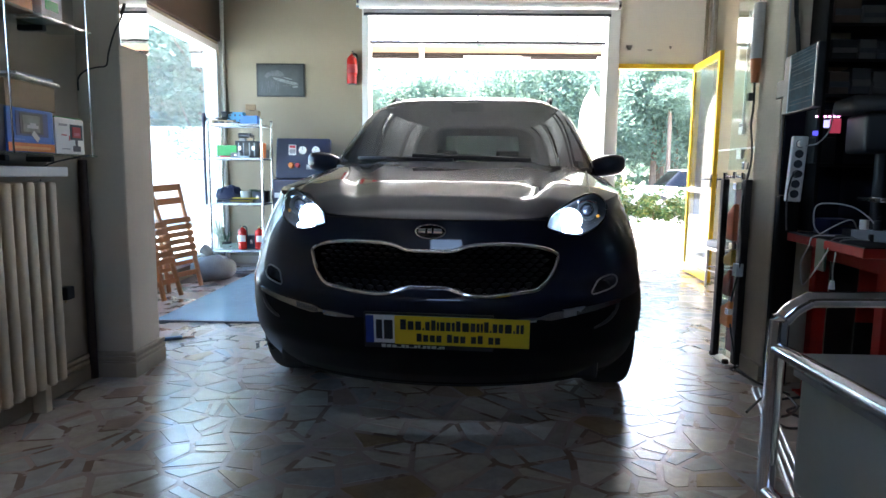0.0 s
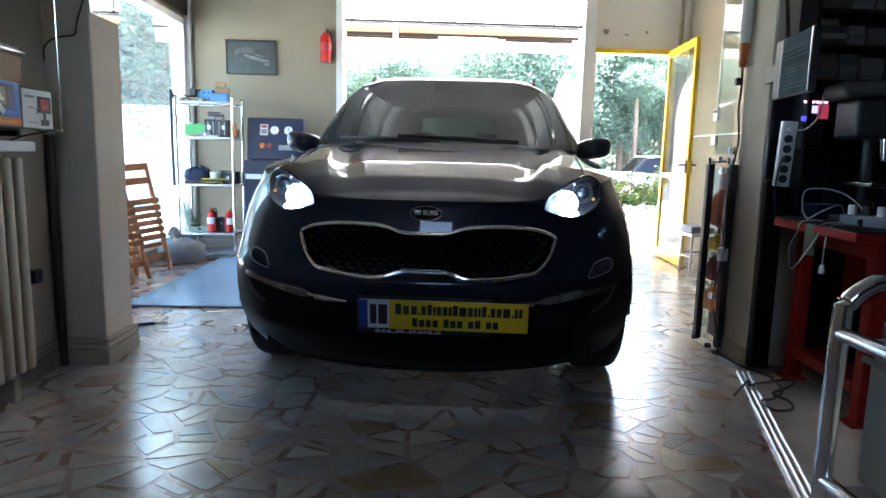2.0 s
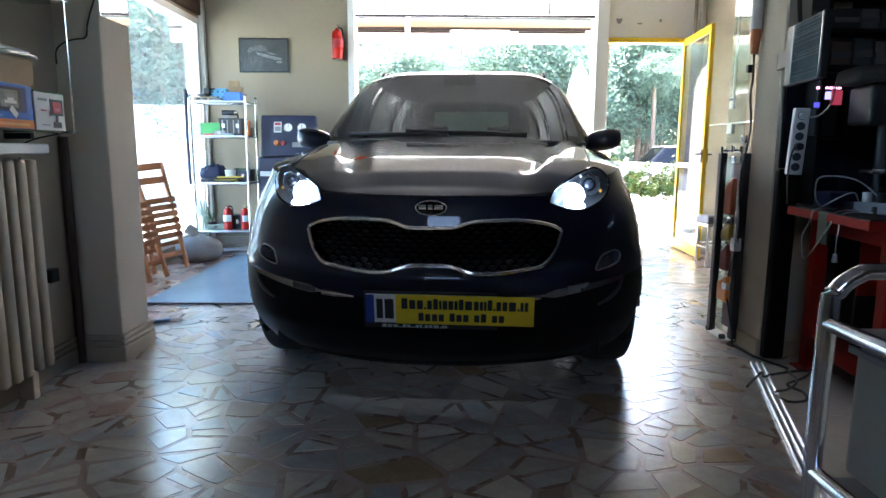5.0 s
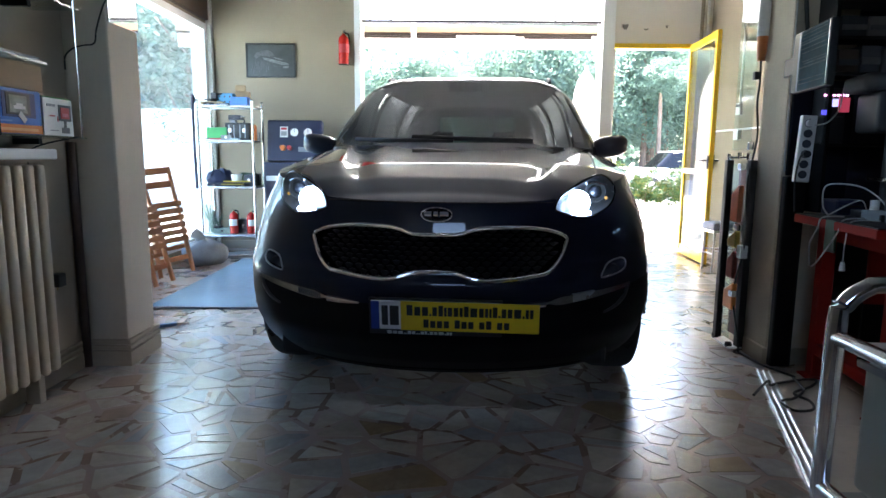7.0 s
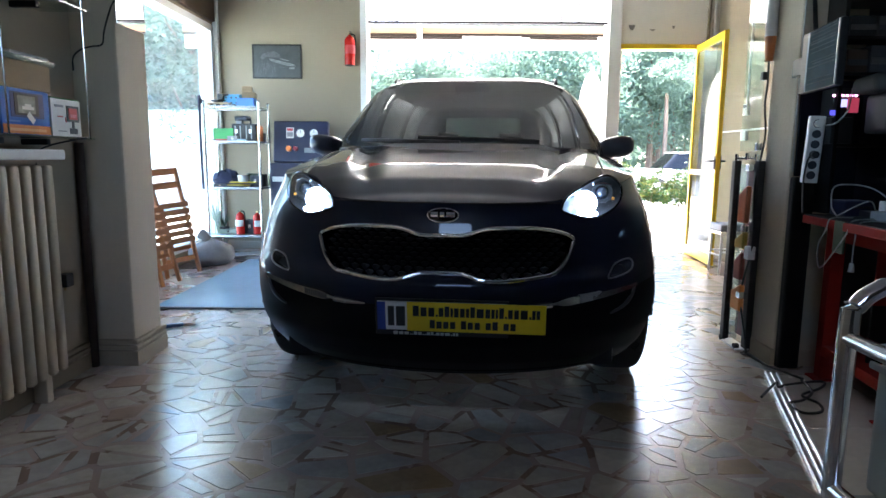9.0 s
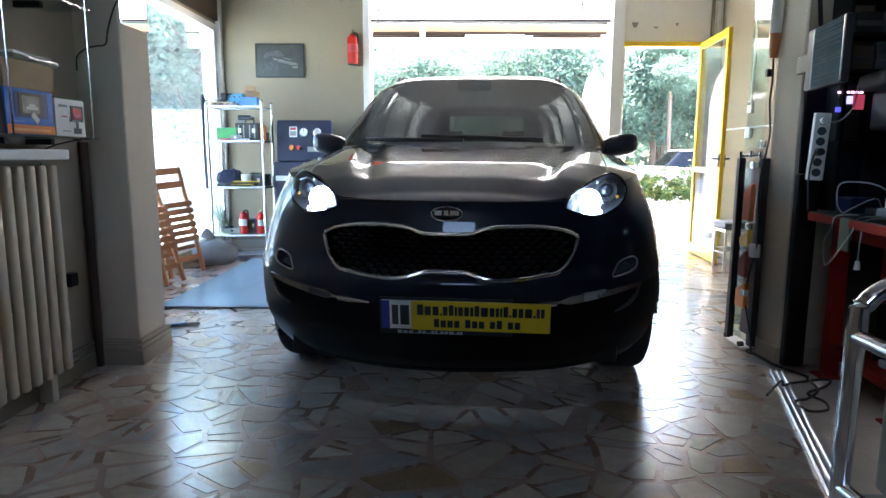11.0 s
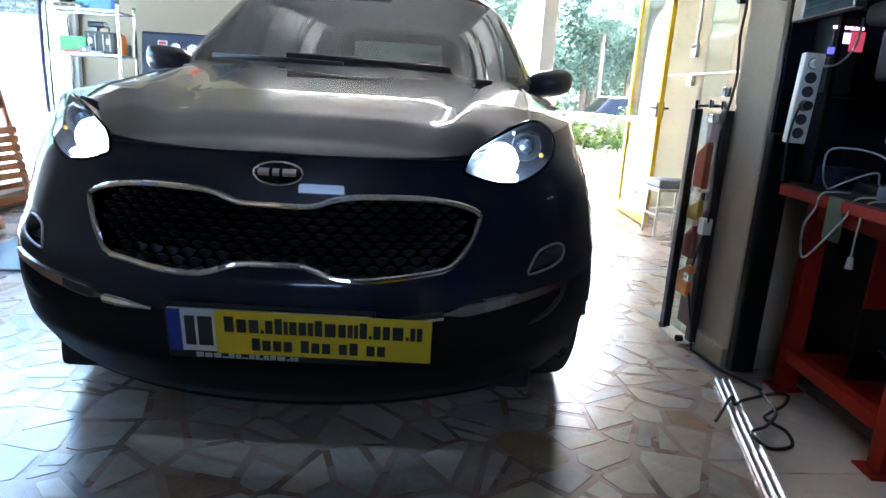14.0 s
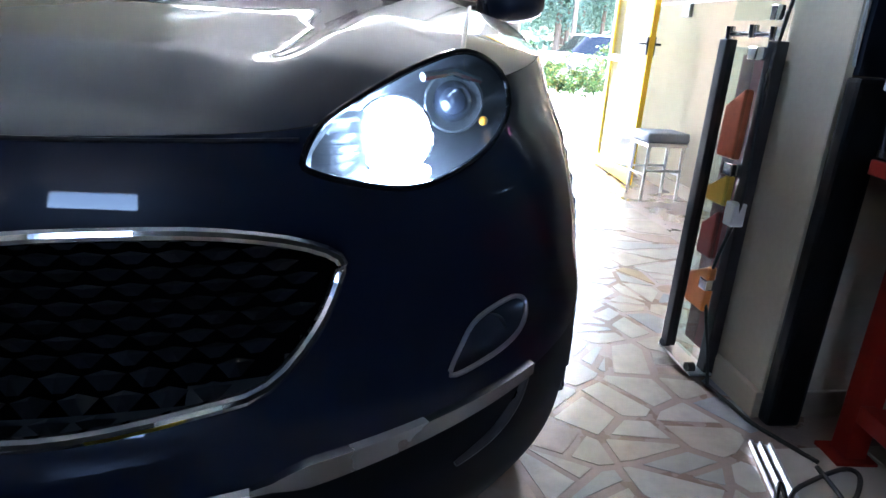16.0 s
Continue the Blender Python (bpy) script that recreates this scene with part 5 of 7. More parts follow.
# odds and ends on the rack
t = carton("carton", RXC + 0.02, RYC + 0.11, 1.181, 0.46, 0.06, 0.085, 0, box_grey, "grey long parts carton at the back of the rack")
t = carton("carton", RXC - 0.13, RYC - 0.115, 1.521, 0.22, 0.08, 0.03, 3, card, "flat brown carton on top of the rack")
drill_body = thing("power_drill", RXC + 0.08, RYC - 0.135, 1.352, 0, "dark grey power drill resting on the machine case", "drill")
part("barrel", C((-0.07, 0.06, 0.052), (0.05, 0.06, 0.052), 0.026, 0.024, n=18), dark_print, drill_body, "", True)
part("chuck", C((0.05, 0.06, 0.052), (0.085, 0.06, 0.052), 0.018, 0.012, n=14), steel_tube, drill_body, "", True)
part("base", B(-0.06, 0.035, 0, 0.0, 0.085, 0.028, bevel=0.005), box_grey, drill_body)
for k, (dx, w, h, mt) in enumerate(((-0.20, 0.08, 0.10, dark_print), (-0.09, 0.12, 0.07, black_plastic), (0.06, 0.10, 0.09, dark_print), (0.20, 0.10, 0.12, black_plastic))):
    t = carton("carton", RXC + dx, RYC + 0.10, 0.721, w, 0.08, h, 0, mt, "dark tool carton at the back of the rack")
reeds = thing("straw_bundle", RXC - 0.20, RYC - 0.06, 0.236, 0, "pale green bundle of plastic straps leaning in the rack", "straps")
rb = random.Random(31)
for k in range(14):
    a = rb.uniform(-0.05, 0.05)
    part("strand", T([(a, 0.02 * math.sin(k), 0.004), (a * 0.6 - 0.02, 0.02 * math.cos(k), 0.12), (a * 1.4 - 0.05 + rb.uniform(-0.02, 0.03), 0.03 * math.sin(2 * k), 0.22 + rb.uniform(0, 0.08))], 0.005, 5), mat("strand_green", (0.28, 0.36, 0.27), 0.6, var=0.3) if k == 0 else bpy.data.materials["strand_green"], reeds, "", True)
for x, y, z, sx, sy, sz, rz, mt, lb in ((RXC - 0.16, RYC - 0.12, 1.521, 0.10, 0.10, 0.018, 5, black_plastic, "black flat tray on the rack"), (RXC - 0.02, RYC - 0.145, 1.521, 0.12, 0.06, 0.014, -6, dark_print, "dark flat tool case on the rack"),
                                        (RXC + 0.00, RYC - 0.14, 1.181, 0.10, 0.05, 0.045, 3, box_grey, "grey parts box on the rack"), (RXC + 0.06, RYC - 0.145, 1.181, 0.14, 0.04, 0.016, -5, mat("pale_blue_case", (0.22, 0.30, 0.36), 0.4), "pale blue flat case on the rack"),
                                        (RXC - 0.15, RYC - 0.11, 0.721, 0.13, 0.10, 0.03, 8, dark_print, "dark tool roll on the rack"), (RXC + 0.19, RYC - 0.02, 0.721, 0.10, 0.14, 0.11, 0, dark_print, "dark case on the rack"),
                                        (RXC + 0.10, RYC + 0.02, 0.236, 0.12, 0.12, 0.14, 0, dark_print, "dark canister on the rack"), (RXC - 0.12, RYC - 0.02, 0.236, 0.16, 0.12, 0.05, 12, mat("pale_green_bag", (0.25, 0.32, 0.27), 0.5, var=0.3, scale=20), "pale green plastic bag on the rack")):
    t = carton("small_case", x, y, z, sx, sy, sz, rz, mt, lb, "case")
    part("clasp", B(-0.012, -sy / 2 - 0.004, sz * 0.4, 0.012, -sy / 2, sz * 0.7), steel_tube, t)

# papers on the floor under the rack
for k in range(4):
    t = thing("newspaper", RXC + 0.05 + 0.03 * k, RYC - 0.10 - 0.02 * k, 0.012 + 0.009 * k, 14 * k - 20, "folded newspaper lying under the storage rack", "newspaper", "papers under the rack")
    part("sheet", B(-0.15, -0.09, 0, 0.15, 0.09, 0.0085, bevel=0.002), box_grey if k % 2 else box_white, t)
    part("fold", T([(-0.15, -0.088, 0.0045), (0.15, -0.088, 0.0045)], 0.0045, 8), box_white, t)

# ---------------------------------------------------------------- garage opening and door
trans = thing("window_2", 0, BACK + 0.08, 0, 0, "high transom window with thin dark glazing bars", "window", kind="structure")
bar_grey = mat("bar_grey", (0.04, 0.04, 0.045), 0.5)
for x in (-0.80, -0.57, 0.30, 1.20, 1.385):
    part("glazing_bar", B(x - 0.008, 0, 2.485, x + 0.008, 0.03, TOP - 0.01), bar_grey, trans)
part("glazing_bar", B(GL + 0.07, -0.002, 2.463, GR, 0.032, 2.486), bpy.data.materials["bar_grey"], trans)
roll = thing("roller_blind", 0, BACK - 0.02, 0, 0, "white roller shutter tube with its sheet drawn up", "blind")
part("tube", C((GL - 0.02, -0.04, 2.835), (GR + 0.08, -0.04, 2.835), 0.045, n=28), white_frame, roll, "", True)
part("sheet", B(GL + 0.02, -0.022, 2.755, GR + 0.02, -0.012, 2.835), mat("blind_grey", (0.45, 0.45, 0.46), 0.6), roll)
part("bottom_bar", B(GL + 0.02, -0.032, 2.725, GR + 0.02, -0.004, 2.754, bevel=0.006), dark_print, roll)
for x in (GL - 0.035, GR + 0.095):
    part("end_cap", C((x - 0.012, -0.04, 2.835), (x + 0.012, -0.04, 2.835), 0.055, n=24), chrome, roll, "", True)

# door frame and leaf
dfr = thing("door_1", 0, BACK, 0, 0, "bright yellow metal door frame", "door frame", kind="structure")
part("head", B(DL - 0.04, -0.02, 2.195, DR + 0.05, 0.08, 2.245, bevel=0.004), yellow_paint, dfr)
part("jamb", B(DR + 0.005, -0.02, 0, DR + 0.05, 0.08, 2.194, bevel=0.004), yellow_paint, dfr)
part("jamb", B(DL - 0.04, 0.03, 0, DL - 0.01, 0.08, 2.194, bevel=0.004), white_frame, dfr)
leaf = thing("yellow_door", DR - 0.015, BACK - 0.03, 0, 0, "bright yellow metal glazed door standing open", "door")
leaf.matrix_world = pose(DR - 0.02, BACK - 0.025, 0.012, 0, 0, -94.5)
W = 0.86
part("stile", B(0, -0.02, 0, 0.045, 0.02, 2.215, bevel=0.004), yellow_paint, leaf)
part("stile", B(W - 0.05, -0.02, 0, W, 0.02, 2.215, bevel=0.004), yellow_paint, leaf)
for z0, z1 in ((0.001, 0.10), (0.87, 0.92), (2.145, 2.214)):
    part("rail", B(0.046, -0.018, z0, W - 0.051, 0.018, z1, bevel=0.003), yellow_paint if z0 > 1 or z0 < 0.1 else white_frame, leaf)
for z0, z1 in ((0.101, 0.869), (0.921, 2.144)):
    p = part("pane", B(0.047, -0.004, z0, W - 0.052, 0.004, z1), window_glass, leaf)
    p.visible_shadow = False
lk = part("lock", B(W - 0.05, -0.032, 0.93, W - 0.012, 0.032, 1.06, bevel=0.004), dark_print, leaf, "dark lock plate")
for s in (-1, 1):
    part("handle", T(smooth_line([(W - 0.03, s * 0.03, 1.01), (W - 0.03, s * 0.07, 1.01), (W - 0.13, s * 0.075, 1.01)]), 0.009, 8), dark_print, lk, "", True)
# plaster damage over the door
for x, z, w, h in ((1.93, 2.415, 0.040, 0.06), (2.15, 2.39, 0.034, 0.02), (2.37, 2.42, 0.018, 0.035)):
    bm = bmesh.new()
    vs = [bm.verts.new((x + w * math.cos(a) * (0.7 + 0.3 * math.sin(3 * a)), BACK - 0.003, z + h * math.sin(a) * (0.7 + 0.3 * math.cos(2 * a)))) for a in [k * math.pi / 6 for k in range(12)]]
    bm.faces.new(vs)
    bmesh.ops.solidify(bm, geom=bm.faces[:], thickness=0.003)
    struct("trim_plaster_chip", bm, mat("chip", (0.28, 0.26, 0.22), 0.9, var=0.2), "chipped bare patch in the plaster", "damage")
struct("trim_conduit_north", B(2.79, BACK - 0.022, 2.26, 2.815, BACK, TOP - 0.01, bevel=0.004), white_frame, "white plastic cable duct", "duct")
struct("trim_pipe_north", C((2.735, BACK - 0.022, 2.26), (2.735, BACK - 0.022, TOP - 0.01), 0.018), wall_paint_dim, "cream painted pipe", "pipe", True)

# ---------------------------------------------------------------- outside
aw = thing("awning", -0.01, 0.48, 0.305, 0, "extended white fabric awning with brown folding arms", "awning")
aw.matrix_world = pose(-0.01, 0.48, 0.305) @ Matrix.Diagonal((1.085, 1, 1, 1))
cloth = mat("awning_cloth", (0.82, 0.80, 0.76), 0.8, var=0.05)
bsdf = cloth.node_tree.nodes["Principled BSDF"]
bsdf.inputs["Transmission Weight"].default_value = 0.0
tl = cloth.node_tree.nodes.new("ShaderNodeBsdfTranslucent")
tl.inputs[0].default_value = (0.85, 0.82, 0.76, 1)
mx = cloth.node_tree.nodes.new("ShaderNodeMixShader")
mx.inputs[0].default_value = 0.55
cloth.node_tree.links.new(bsdf.outputs[0], mx.inputs[1])
cloth.node_tree.links.new(tl.outputs[0], mx.inputs[2])
cloth.node_tree.links.new(mx.outputs[0], cloth.node_tree.nodes["Material Output"].inputs[0])
tan = mat("tan_fascia", (0.30, 0.20, 0.12), 0.6, var=0.08)
arm = mat("arm_brown", (0.014, 0.009, 0.007), 0.6, spec=0.2)
part("sheet", grid(bmesh.new(), lambda u, v: Vector((-3.2 + 6.15 * u, 6.672 + 1.30 * v, 3.10 - 0.62 * v - 0.03 * math.sin(math.pi * v))), 12, 8), cloth, aw, "", True)
part("fascia", B(-3.2, 7.93, 2.315, 2.95, 7.985, 2.40, bevel=0.006), tan, aw, "tan fascia board")
part("gutter", B(-3.2, 7.925, 2.425, 2.95, 7.99, 2.455, bevel=0.006), mat("gutter", (0.028, 0.028, 0.03), 0.7, var=0.5, scale=12), aw)
part("valance", B(-3.2, 7.99, 2.125, 2.95, 7.996, 2.31), cloth, aw)
for x0, x1, z in ((-1.3, 0.15, 2.262), (-1.0, 0.15, 2.235), (0.85, 1.75, 2.262), (0.95, 1.75, 2.235)):
    part("arm", B(x0, 7.87, z, x1, 7.91, z + 0.022, bevel=0.004), arm, aw)
part("front_bar", B(-3.2, 7.915, 2.285, 2.95, 7.955, 2.312, bevel=0.006), arm, aw)
part("bracket", B(-0.385, 7.86, 2.22, -0.325, 7.925, 2.46, bevel=0.004), white_frame, aw)
for x in (-3.0, 2.8):
    part("wall_arm", C((x, 6.665, 2.60), (x, 7.93, 2.36), 0.015), arm, aw, "", True)

par = thing("parasol", 1.93, 8.8, -0.06, 0, "closed white parasol on a pole", "parasol")
par.matrix_world = pose(1.93, 8.8, -0.06) @ Matrix.Diagonal((1, 1, 1.06, 1))
part("pole", C((0, 0, 0), (0, 0, 2.2), 0.02), white_frame, par, "", True)
part("canopy", grid(bmesh.new(), lambda u, v: Vector(((0.155 * (1 - v ** 9) + 0.008) * (1 + 0.08 * math.cos(16 * math.pi * u)) * math.cos(2 * math.pi * u), (0.155 * (1 - v ** 9) + 0.008) * (1 + 0.08 * math.cos(16 * math.pi * u)) * math.sin(2 * math.pi * u), 0.55 + 1.62 * v)), 64, 12), cloth, par, "", True)
part("base", C((0, 0, 0), (0, 0, 0.08), 0.25, 0.22, n=28), box_grey, par, "", True)

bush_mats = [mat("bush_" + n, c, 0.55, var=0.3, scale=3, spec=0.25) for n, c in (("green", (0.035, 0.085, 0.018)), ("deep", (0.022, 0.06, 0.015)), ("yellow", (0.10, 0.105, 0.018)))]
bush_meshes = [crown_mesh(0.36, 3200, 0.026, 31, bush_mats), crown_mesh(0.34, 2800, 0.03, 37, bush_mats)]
rb = random.Random(4)
for i in range(11):
    x, y = 2.6 + 0.56 * i, 13.5 + rb.uniform(-0.3, 0.4)
    t = thing("shrub", x, y, -0.06, rb.uniform(0, 360), "low leafy green garden shrub" if i % 3 else "low yellow-green flowering shrub", "shrub", "shrubs along the pavement")
    sc = rb.uniform(1.15, 1.55)
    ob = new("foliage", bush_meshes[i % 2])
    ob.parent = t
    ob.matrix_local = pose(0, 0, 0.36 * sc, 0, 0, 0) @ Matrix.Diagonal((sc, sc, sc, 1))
    part("stem", T([(0, 0, 0), (0.02, 0, 0.2), (0, 0.01, 0.4)], 0.012, 6), bark, t)
struct("kerb_bed", B(1.9, 12.85, -0.06, 9.4, 13.0, 0.04, bevel=0.012), slab_stone, "pale stone kerb of the planting bed", "kerb")
struct("wall_yard", B(-18, 13.0, -0.10, -4.3, 13.2, 1.95, bevel=0.01), mat("yard_wall", (0.78, 0.77, 0.74), 0.8, var=0.1, scale=1.5, bump=0.2), "white plastered yard wall beside the shop", "wall")
veh = thing("parked_car", 6.7, 17.6, GROUND, 90, "white parked hatchback beyond the shrubs", "car")
white_car = mat("white_car", (0.75, 0.75, 0.75), 0.25, var=0.03, coat=0.6)
part("body", outward(grid(bmesh.new(), lambda u, v: Vector((0.80 * math.copysign(abs(math.cos(2 * math.pi * u)) ** 0.3, math.cos(2 * math.pi * u)), 1.95 * math.copysign(abs(math.sin(2 * math.pi * u)) ** 0.4, math.sin(2 * math.pi * u)), 0.22 + 0.60 * v)), 60, 6), (0, 0, 0.4)), white_car, veh, "", True)
part("cabin", outward(grid(bmesh.new(), lambda u, v: Vector(((0.74 - 0.14 * v) * math.copysign(abs(math.cos(2 * math.pi * u)) ** 0.3, math.cos(2 * math.pi * u)), -0.25 + (1.35 - 0.45 * v) * math.copysign(abs(math.sin(2 * math.pi * u)) ** 0.5, math.sin(2 * math.pi * u)), 0.80 + 0.46 * v)), 60, 6), (0, 0, 0.9)), gloss_black, veh, "dark windows", True)
part("roof", B(-0.58, -1.1, 1.24, 0.58, 0.6, 1.29, bevel=0.03, seg=3), white_car, veh, "", True)
part("bonnet", B(-0.70, 0.7, 0.78, 0.70, 1.85, 0.84, bevel=0.03, seg=3), white_car, veh, "", True)
for sx in (-0.72, 0.72):
    for sy in (-1.2, 1.2):
        wv = part("wheel", C((sx - 0.09, sy, 0.3), (sx + 0.09, sy, 0.3), 0.30, n=28), rubber, veh, "", True)
        part("rim", C((sx - 0.095, sy, 0.3), (sx + 0.095, sy, 0.3), 0.18, n=20), aluminium, wv, "", True)
low = struct("wall_garden", B(-24, 19.6, -0.1, 34, 19.8, 0.38), mat("garden_wall", (0.62, 0.60, 0.56), 0.8, var=0.12), "low pale garden wall in front of the trees", "wall")
thin = [mesh_of("trunk", T(smooth_line([(0, 0, -0.1), (0.05 * k - 0.05, 0, 2.0), (0.1 - 0.06 * k, 0.05, 3.6)]), lambda q: 0.09 - 0.04 * q, 7), bark, True) for k in range(3)]
rw = random.Random(14)
for k in range(46):
    t = thing("sapling", -10 + 0.55 * k + rw.uniform(-0.3, 0.3), rw.uniform(20.2, 32), -0.06, rw.uniform(0, 360), "thin pale tree trunk at the edge of the wood", "tree", "thin trunks")
    ob = new("trunk", thin[k % 3])
    ob.parent = t
    ob = new("crown", crowns[k % 3])
    ob.parent = t
    ob.matrix_local = pose(0, 0, 3.6, 0, 0, 0) @ Matrix.Diagonal((0.42, 0.42, 0.36, 1))

# ---------------------------------------------------------------- right side
t = thing("thermostat", RX - 0.012, 6.15, 1.51, 0, "white wall thermostat with a dark display", "thermostat")
part("case", B(-0.014, -0.045, -0.055, 0.012, 0.045, 0.055, bevel=0.004), box_white, t)
part("display", B(-0.016, -0.038, 0.018, -0.0138, 0.038, 0.046), dark_print, t)
t = thing("cable_duct", RX, 0, 0, 0, "white plastic cable duct with a junction box on the wall", "duct")
part("duct", B(-0.016, 4.4, 1.31, 0.0, 6.8, 1.327, bevel=0.003), white_frame, t)
part("duct", B(-0.016, 6.14, 1.567, 0.0, 6.157, 2.6, bevel=0.003), white_frame, t)
part("junction_box", B(-0.03, 6.10, 1.22, 0.0, 6.20, 1.309, bevel=0.006), box_white, t)

st = thing("stool", 2.62, 5.80, 0, 4, "low stool with a grey padded seat and pale metal legs", "stool")
part("seat", B(-0.155, -0.12, 0.39, 0.155, 0.12, 0.46, bevel=0.022, seg=3), mat("stool_pad", (0.22, 0.25, 0.30), 0.55, bump=0.2), st, "", True)
part("seat_rim", B(-0.15, -0.115, 0.365, 0.15, 0.115, 0.389, bevel=0.004), aluminium, st)
for sx in (-0.135, 0.135):
    for sy in (-0.10, 0.10):
        part("leg", C((sx, sy, 0), (sx * 0.95, sy * 0.95, 0.37), 0.011, n=10), white_frame, st, "", True)
    part("stretcher", C((sx, -0.1, 0.17), (sx, 0.1, 0.17), 0.008, n=8), white_frame, st, "", True)
for sy in (-0.098, 0.098):
    part("stretcher", C((-0.135, sy, 0.20), (0.135, sy, 0.20), 0.008, n=8), white_frame, st, "", True)

# glass display stand between the column and the car
ds = thing("display_stand", 0.012, 0.02, 0.012, 0, "dark-framed glass display stand leaning by the column with parts inside", "stand")
dark_frame = mat("dark_frame", (0.022, 0.016, 0.015), 0.4, var=0.2)
part("post", B(1.577, 3.475, 0.02, 1.612, 3.515, 1.02, bevel=0.004), dark_frame, ds)
part("post", B(1.624, 3.308, -0.004, 1.660, 3.352, 1.02, bevel=0.004), dark_frame, ds)
part("back_board", B(1.655, 3.352, 0.05, 1.667, 3.50, 0.98), mat("wine_board", (0.12, 0.025, 0.02), 0.4, var=0.2), ds)
gp = part("pane", B(1.592, 3.348, 0.05, 1.597, 3.474, 1.0), clear_glass, ds)
for z in (0.30, 0.66, 0.985):
    part("clip", B(1.585, 3.335, z - 0.018, 1.64, 3.375, z + 0.018, bevel=0.004), chrome, ds)
part("top_rod", C((1.595, 3.495, 1.035), (1.62, 3.31, 1.035), 0.008, n=10), chrome, ds, "", True)
for p in ((1.595, 3.495, 1.02), (1.607, 3.40, 1.025), (1.617, 3.32, 1.02)):
    part("finial", C(p, (p[0], p[1], p[2] + 0.035), 0.012, 0.014, n=14), chrome, ds, "", True)
part("socket_box", B(1.60, 3.30, 0.50, 1.64, 3.345, 0.57, bevel=0.004), box_white, ds)
for nm, y0, y1, z0, z1, mt, lb in (("red_part", 3.37, 3.46, 0.70, 0.90, mat("rust_red", (0.62, 0.15, 0.06), 0.5, var=0.2), "rust red plastic part"), ("yellow_part", 3.37, 3.47, 0.56, 0.655, mat("amber_part", (0.70, 0.45, 0.06), 0.4), "yellow plastic part"),
                                   ("red_part", 3.38, 3.46, 0.39, 0.54, mat("dark_red", (0.28, 0.05, 0.04), 0.5), "dark red plastic part"), ("orange_lamp", 3.36, 3.47, 0.22, 0.37, mat("orange_part", (0.66, 0.20, 0.04), 0.35), "orange lamp cover")):
    t2 = thing("spare_part", 0, 0, 0, 0, lb + " behind glass", "part")
    bm = bmesh.new()
    box(bm, 1.603, y0, z0, 1.632, y1, z1, bevel=0.012, seg=3)
    for v in bm.verts:
        if v.co.z > (z0 + z1) / 2 and v.co.y > (y0 + y1) / 2:
            v.co.z -= 0.045
    part("moulding", bm, mt, t2)
    part("fixing", B(1.630, (y0 + y1) / 2 - 0.01, z0 + 0.02, 1.6415, (y0 + y1) / 2 + 0.01, z0 + 0.04), chrome, t2)
part("base", B(1.575, 3.30, 0.004, 1.65, 3.52, 0.012, bevel=0.002), aluminium, ds)
for y in (3.33, 3.50):
    part("castor", C((1.575, y, 0.020), (1.60, y, 0.020), 0.016, n=14), rubber, ds, "", True)
gl = thing("glass_partition", 1.645, 3.37, 1.085, 0, "upright clear glass panel with a green edge", "glass")
p = part("pane", B(-0.004, 0, 0, 0.004, 0.20, 1.30, bevel=0.001), glass_mat("green_glass", (0.90, 0.97, 0.95), 1.3, 0.01), gl)
part("clip", B(-0.012, -0.012, 0.36, 0.016, 0.014, 0.40, bevel=0.003), black_plastic, gl)
part("clip", B(-0.012, -0.012, 0.0, 0.016, 0.014, 0.04, bevel=0.003), chrome, gl)

il = thing("inspection_lamp", 1.652, 3.345, 1.535, 0, "hanging inspection lamp with an orange handle", "lamp")
part("handle", T(smooth_line([(0, 0, 0.0), (0, 0, 0.05), (0, 0, 0.12)]), lambda q: 0.018 + 0.010 * q, 12), mat("lamp_orange", (0.40, 0.11, 0.02), 0.4, var=0.2), il, "orange handle", True)
part("tube", C((0, 0, 0.12), (0, 0, 0.40), 0.029, n=16), mat("lamp_tube", (0.5, 0.5, 0.48), 0.25), il, "", True)
part("hook", T(smooth_line([(0, 0, 0.40), (0.01, 0, 0.44), (0.02, 0, 0.42)]), 0.004, 6), steel_tube, il)
cable("cable", [(1.652, 3.345, 1.54), (1.655, 3.345, 1.42), (1.648, 3.34, 1.32), (1.665, 3.345, 1.17), (1.655, 3.345, 1.07), (1.628, 3.335, 0.9), (1.632, 3.32, 0.6), (1.615, 3.37, 0.32), (1.63, 3.32, 0.10), (1.625, 3.28, 0.012)], 0.0055, black_cable, "black lamp cord hanging beside the column")
cable("cable", [(1.625, 3.28, 0.010), (1.635, 3.18, 0.010), (1.645, 3.08, 0.010), (1.68, 2.99, 0.010), (1.72, 2.90, 0.010)], 0.006, black_cable, "black cord along the foot of the column")
cable("cable", [(1.407, 2.66, 0.012), (1.48, 2.74, 0.020), (1.55, 2.815, 0.022), (1.53, 2.76, 0.020), (1.60, 2.81, 0.014), (1.76, 2.87, 0.010), (1.79, 2.845, 0.012), (1.72, 2.77, 0.012), (1.60, 2.69, 0.010), (1.62, 2.60, 0.010), (1.58, 2.51, 0.010), (1.49, 2.49, 0.014), (1.48, 2.57, 0.020), (1.57, 2.63, 0.012), (1.66, 2.72, 0.016), (1.70, 2.88, 0.012)], 0.006, black_cable, "tangled black cord lying on the floor")
cable("cable", [(1.715, 3.112, 2.6), (1.715, 3.112, 1.95), (1.735, 3.112, 1.74), (1.75, 3.112, 1.62)], 0.010, black_cable, "thick black cable down the column")
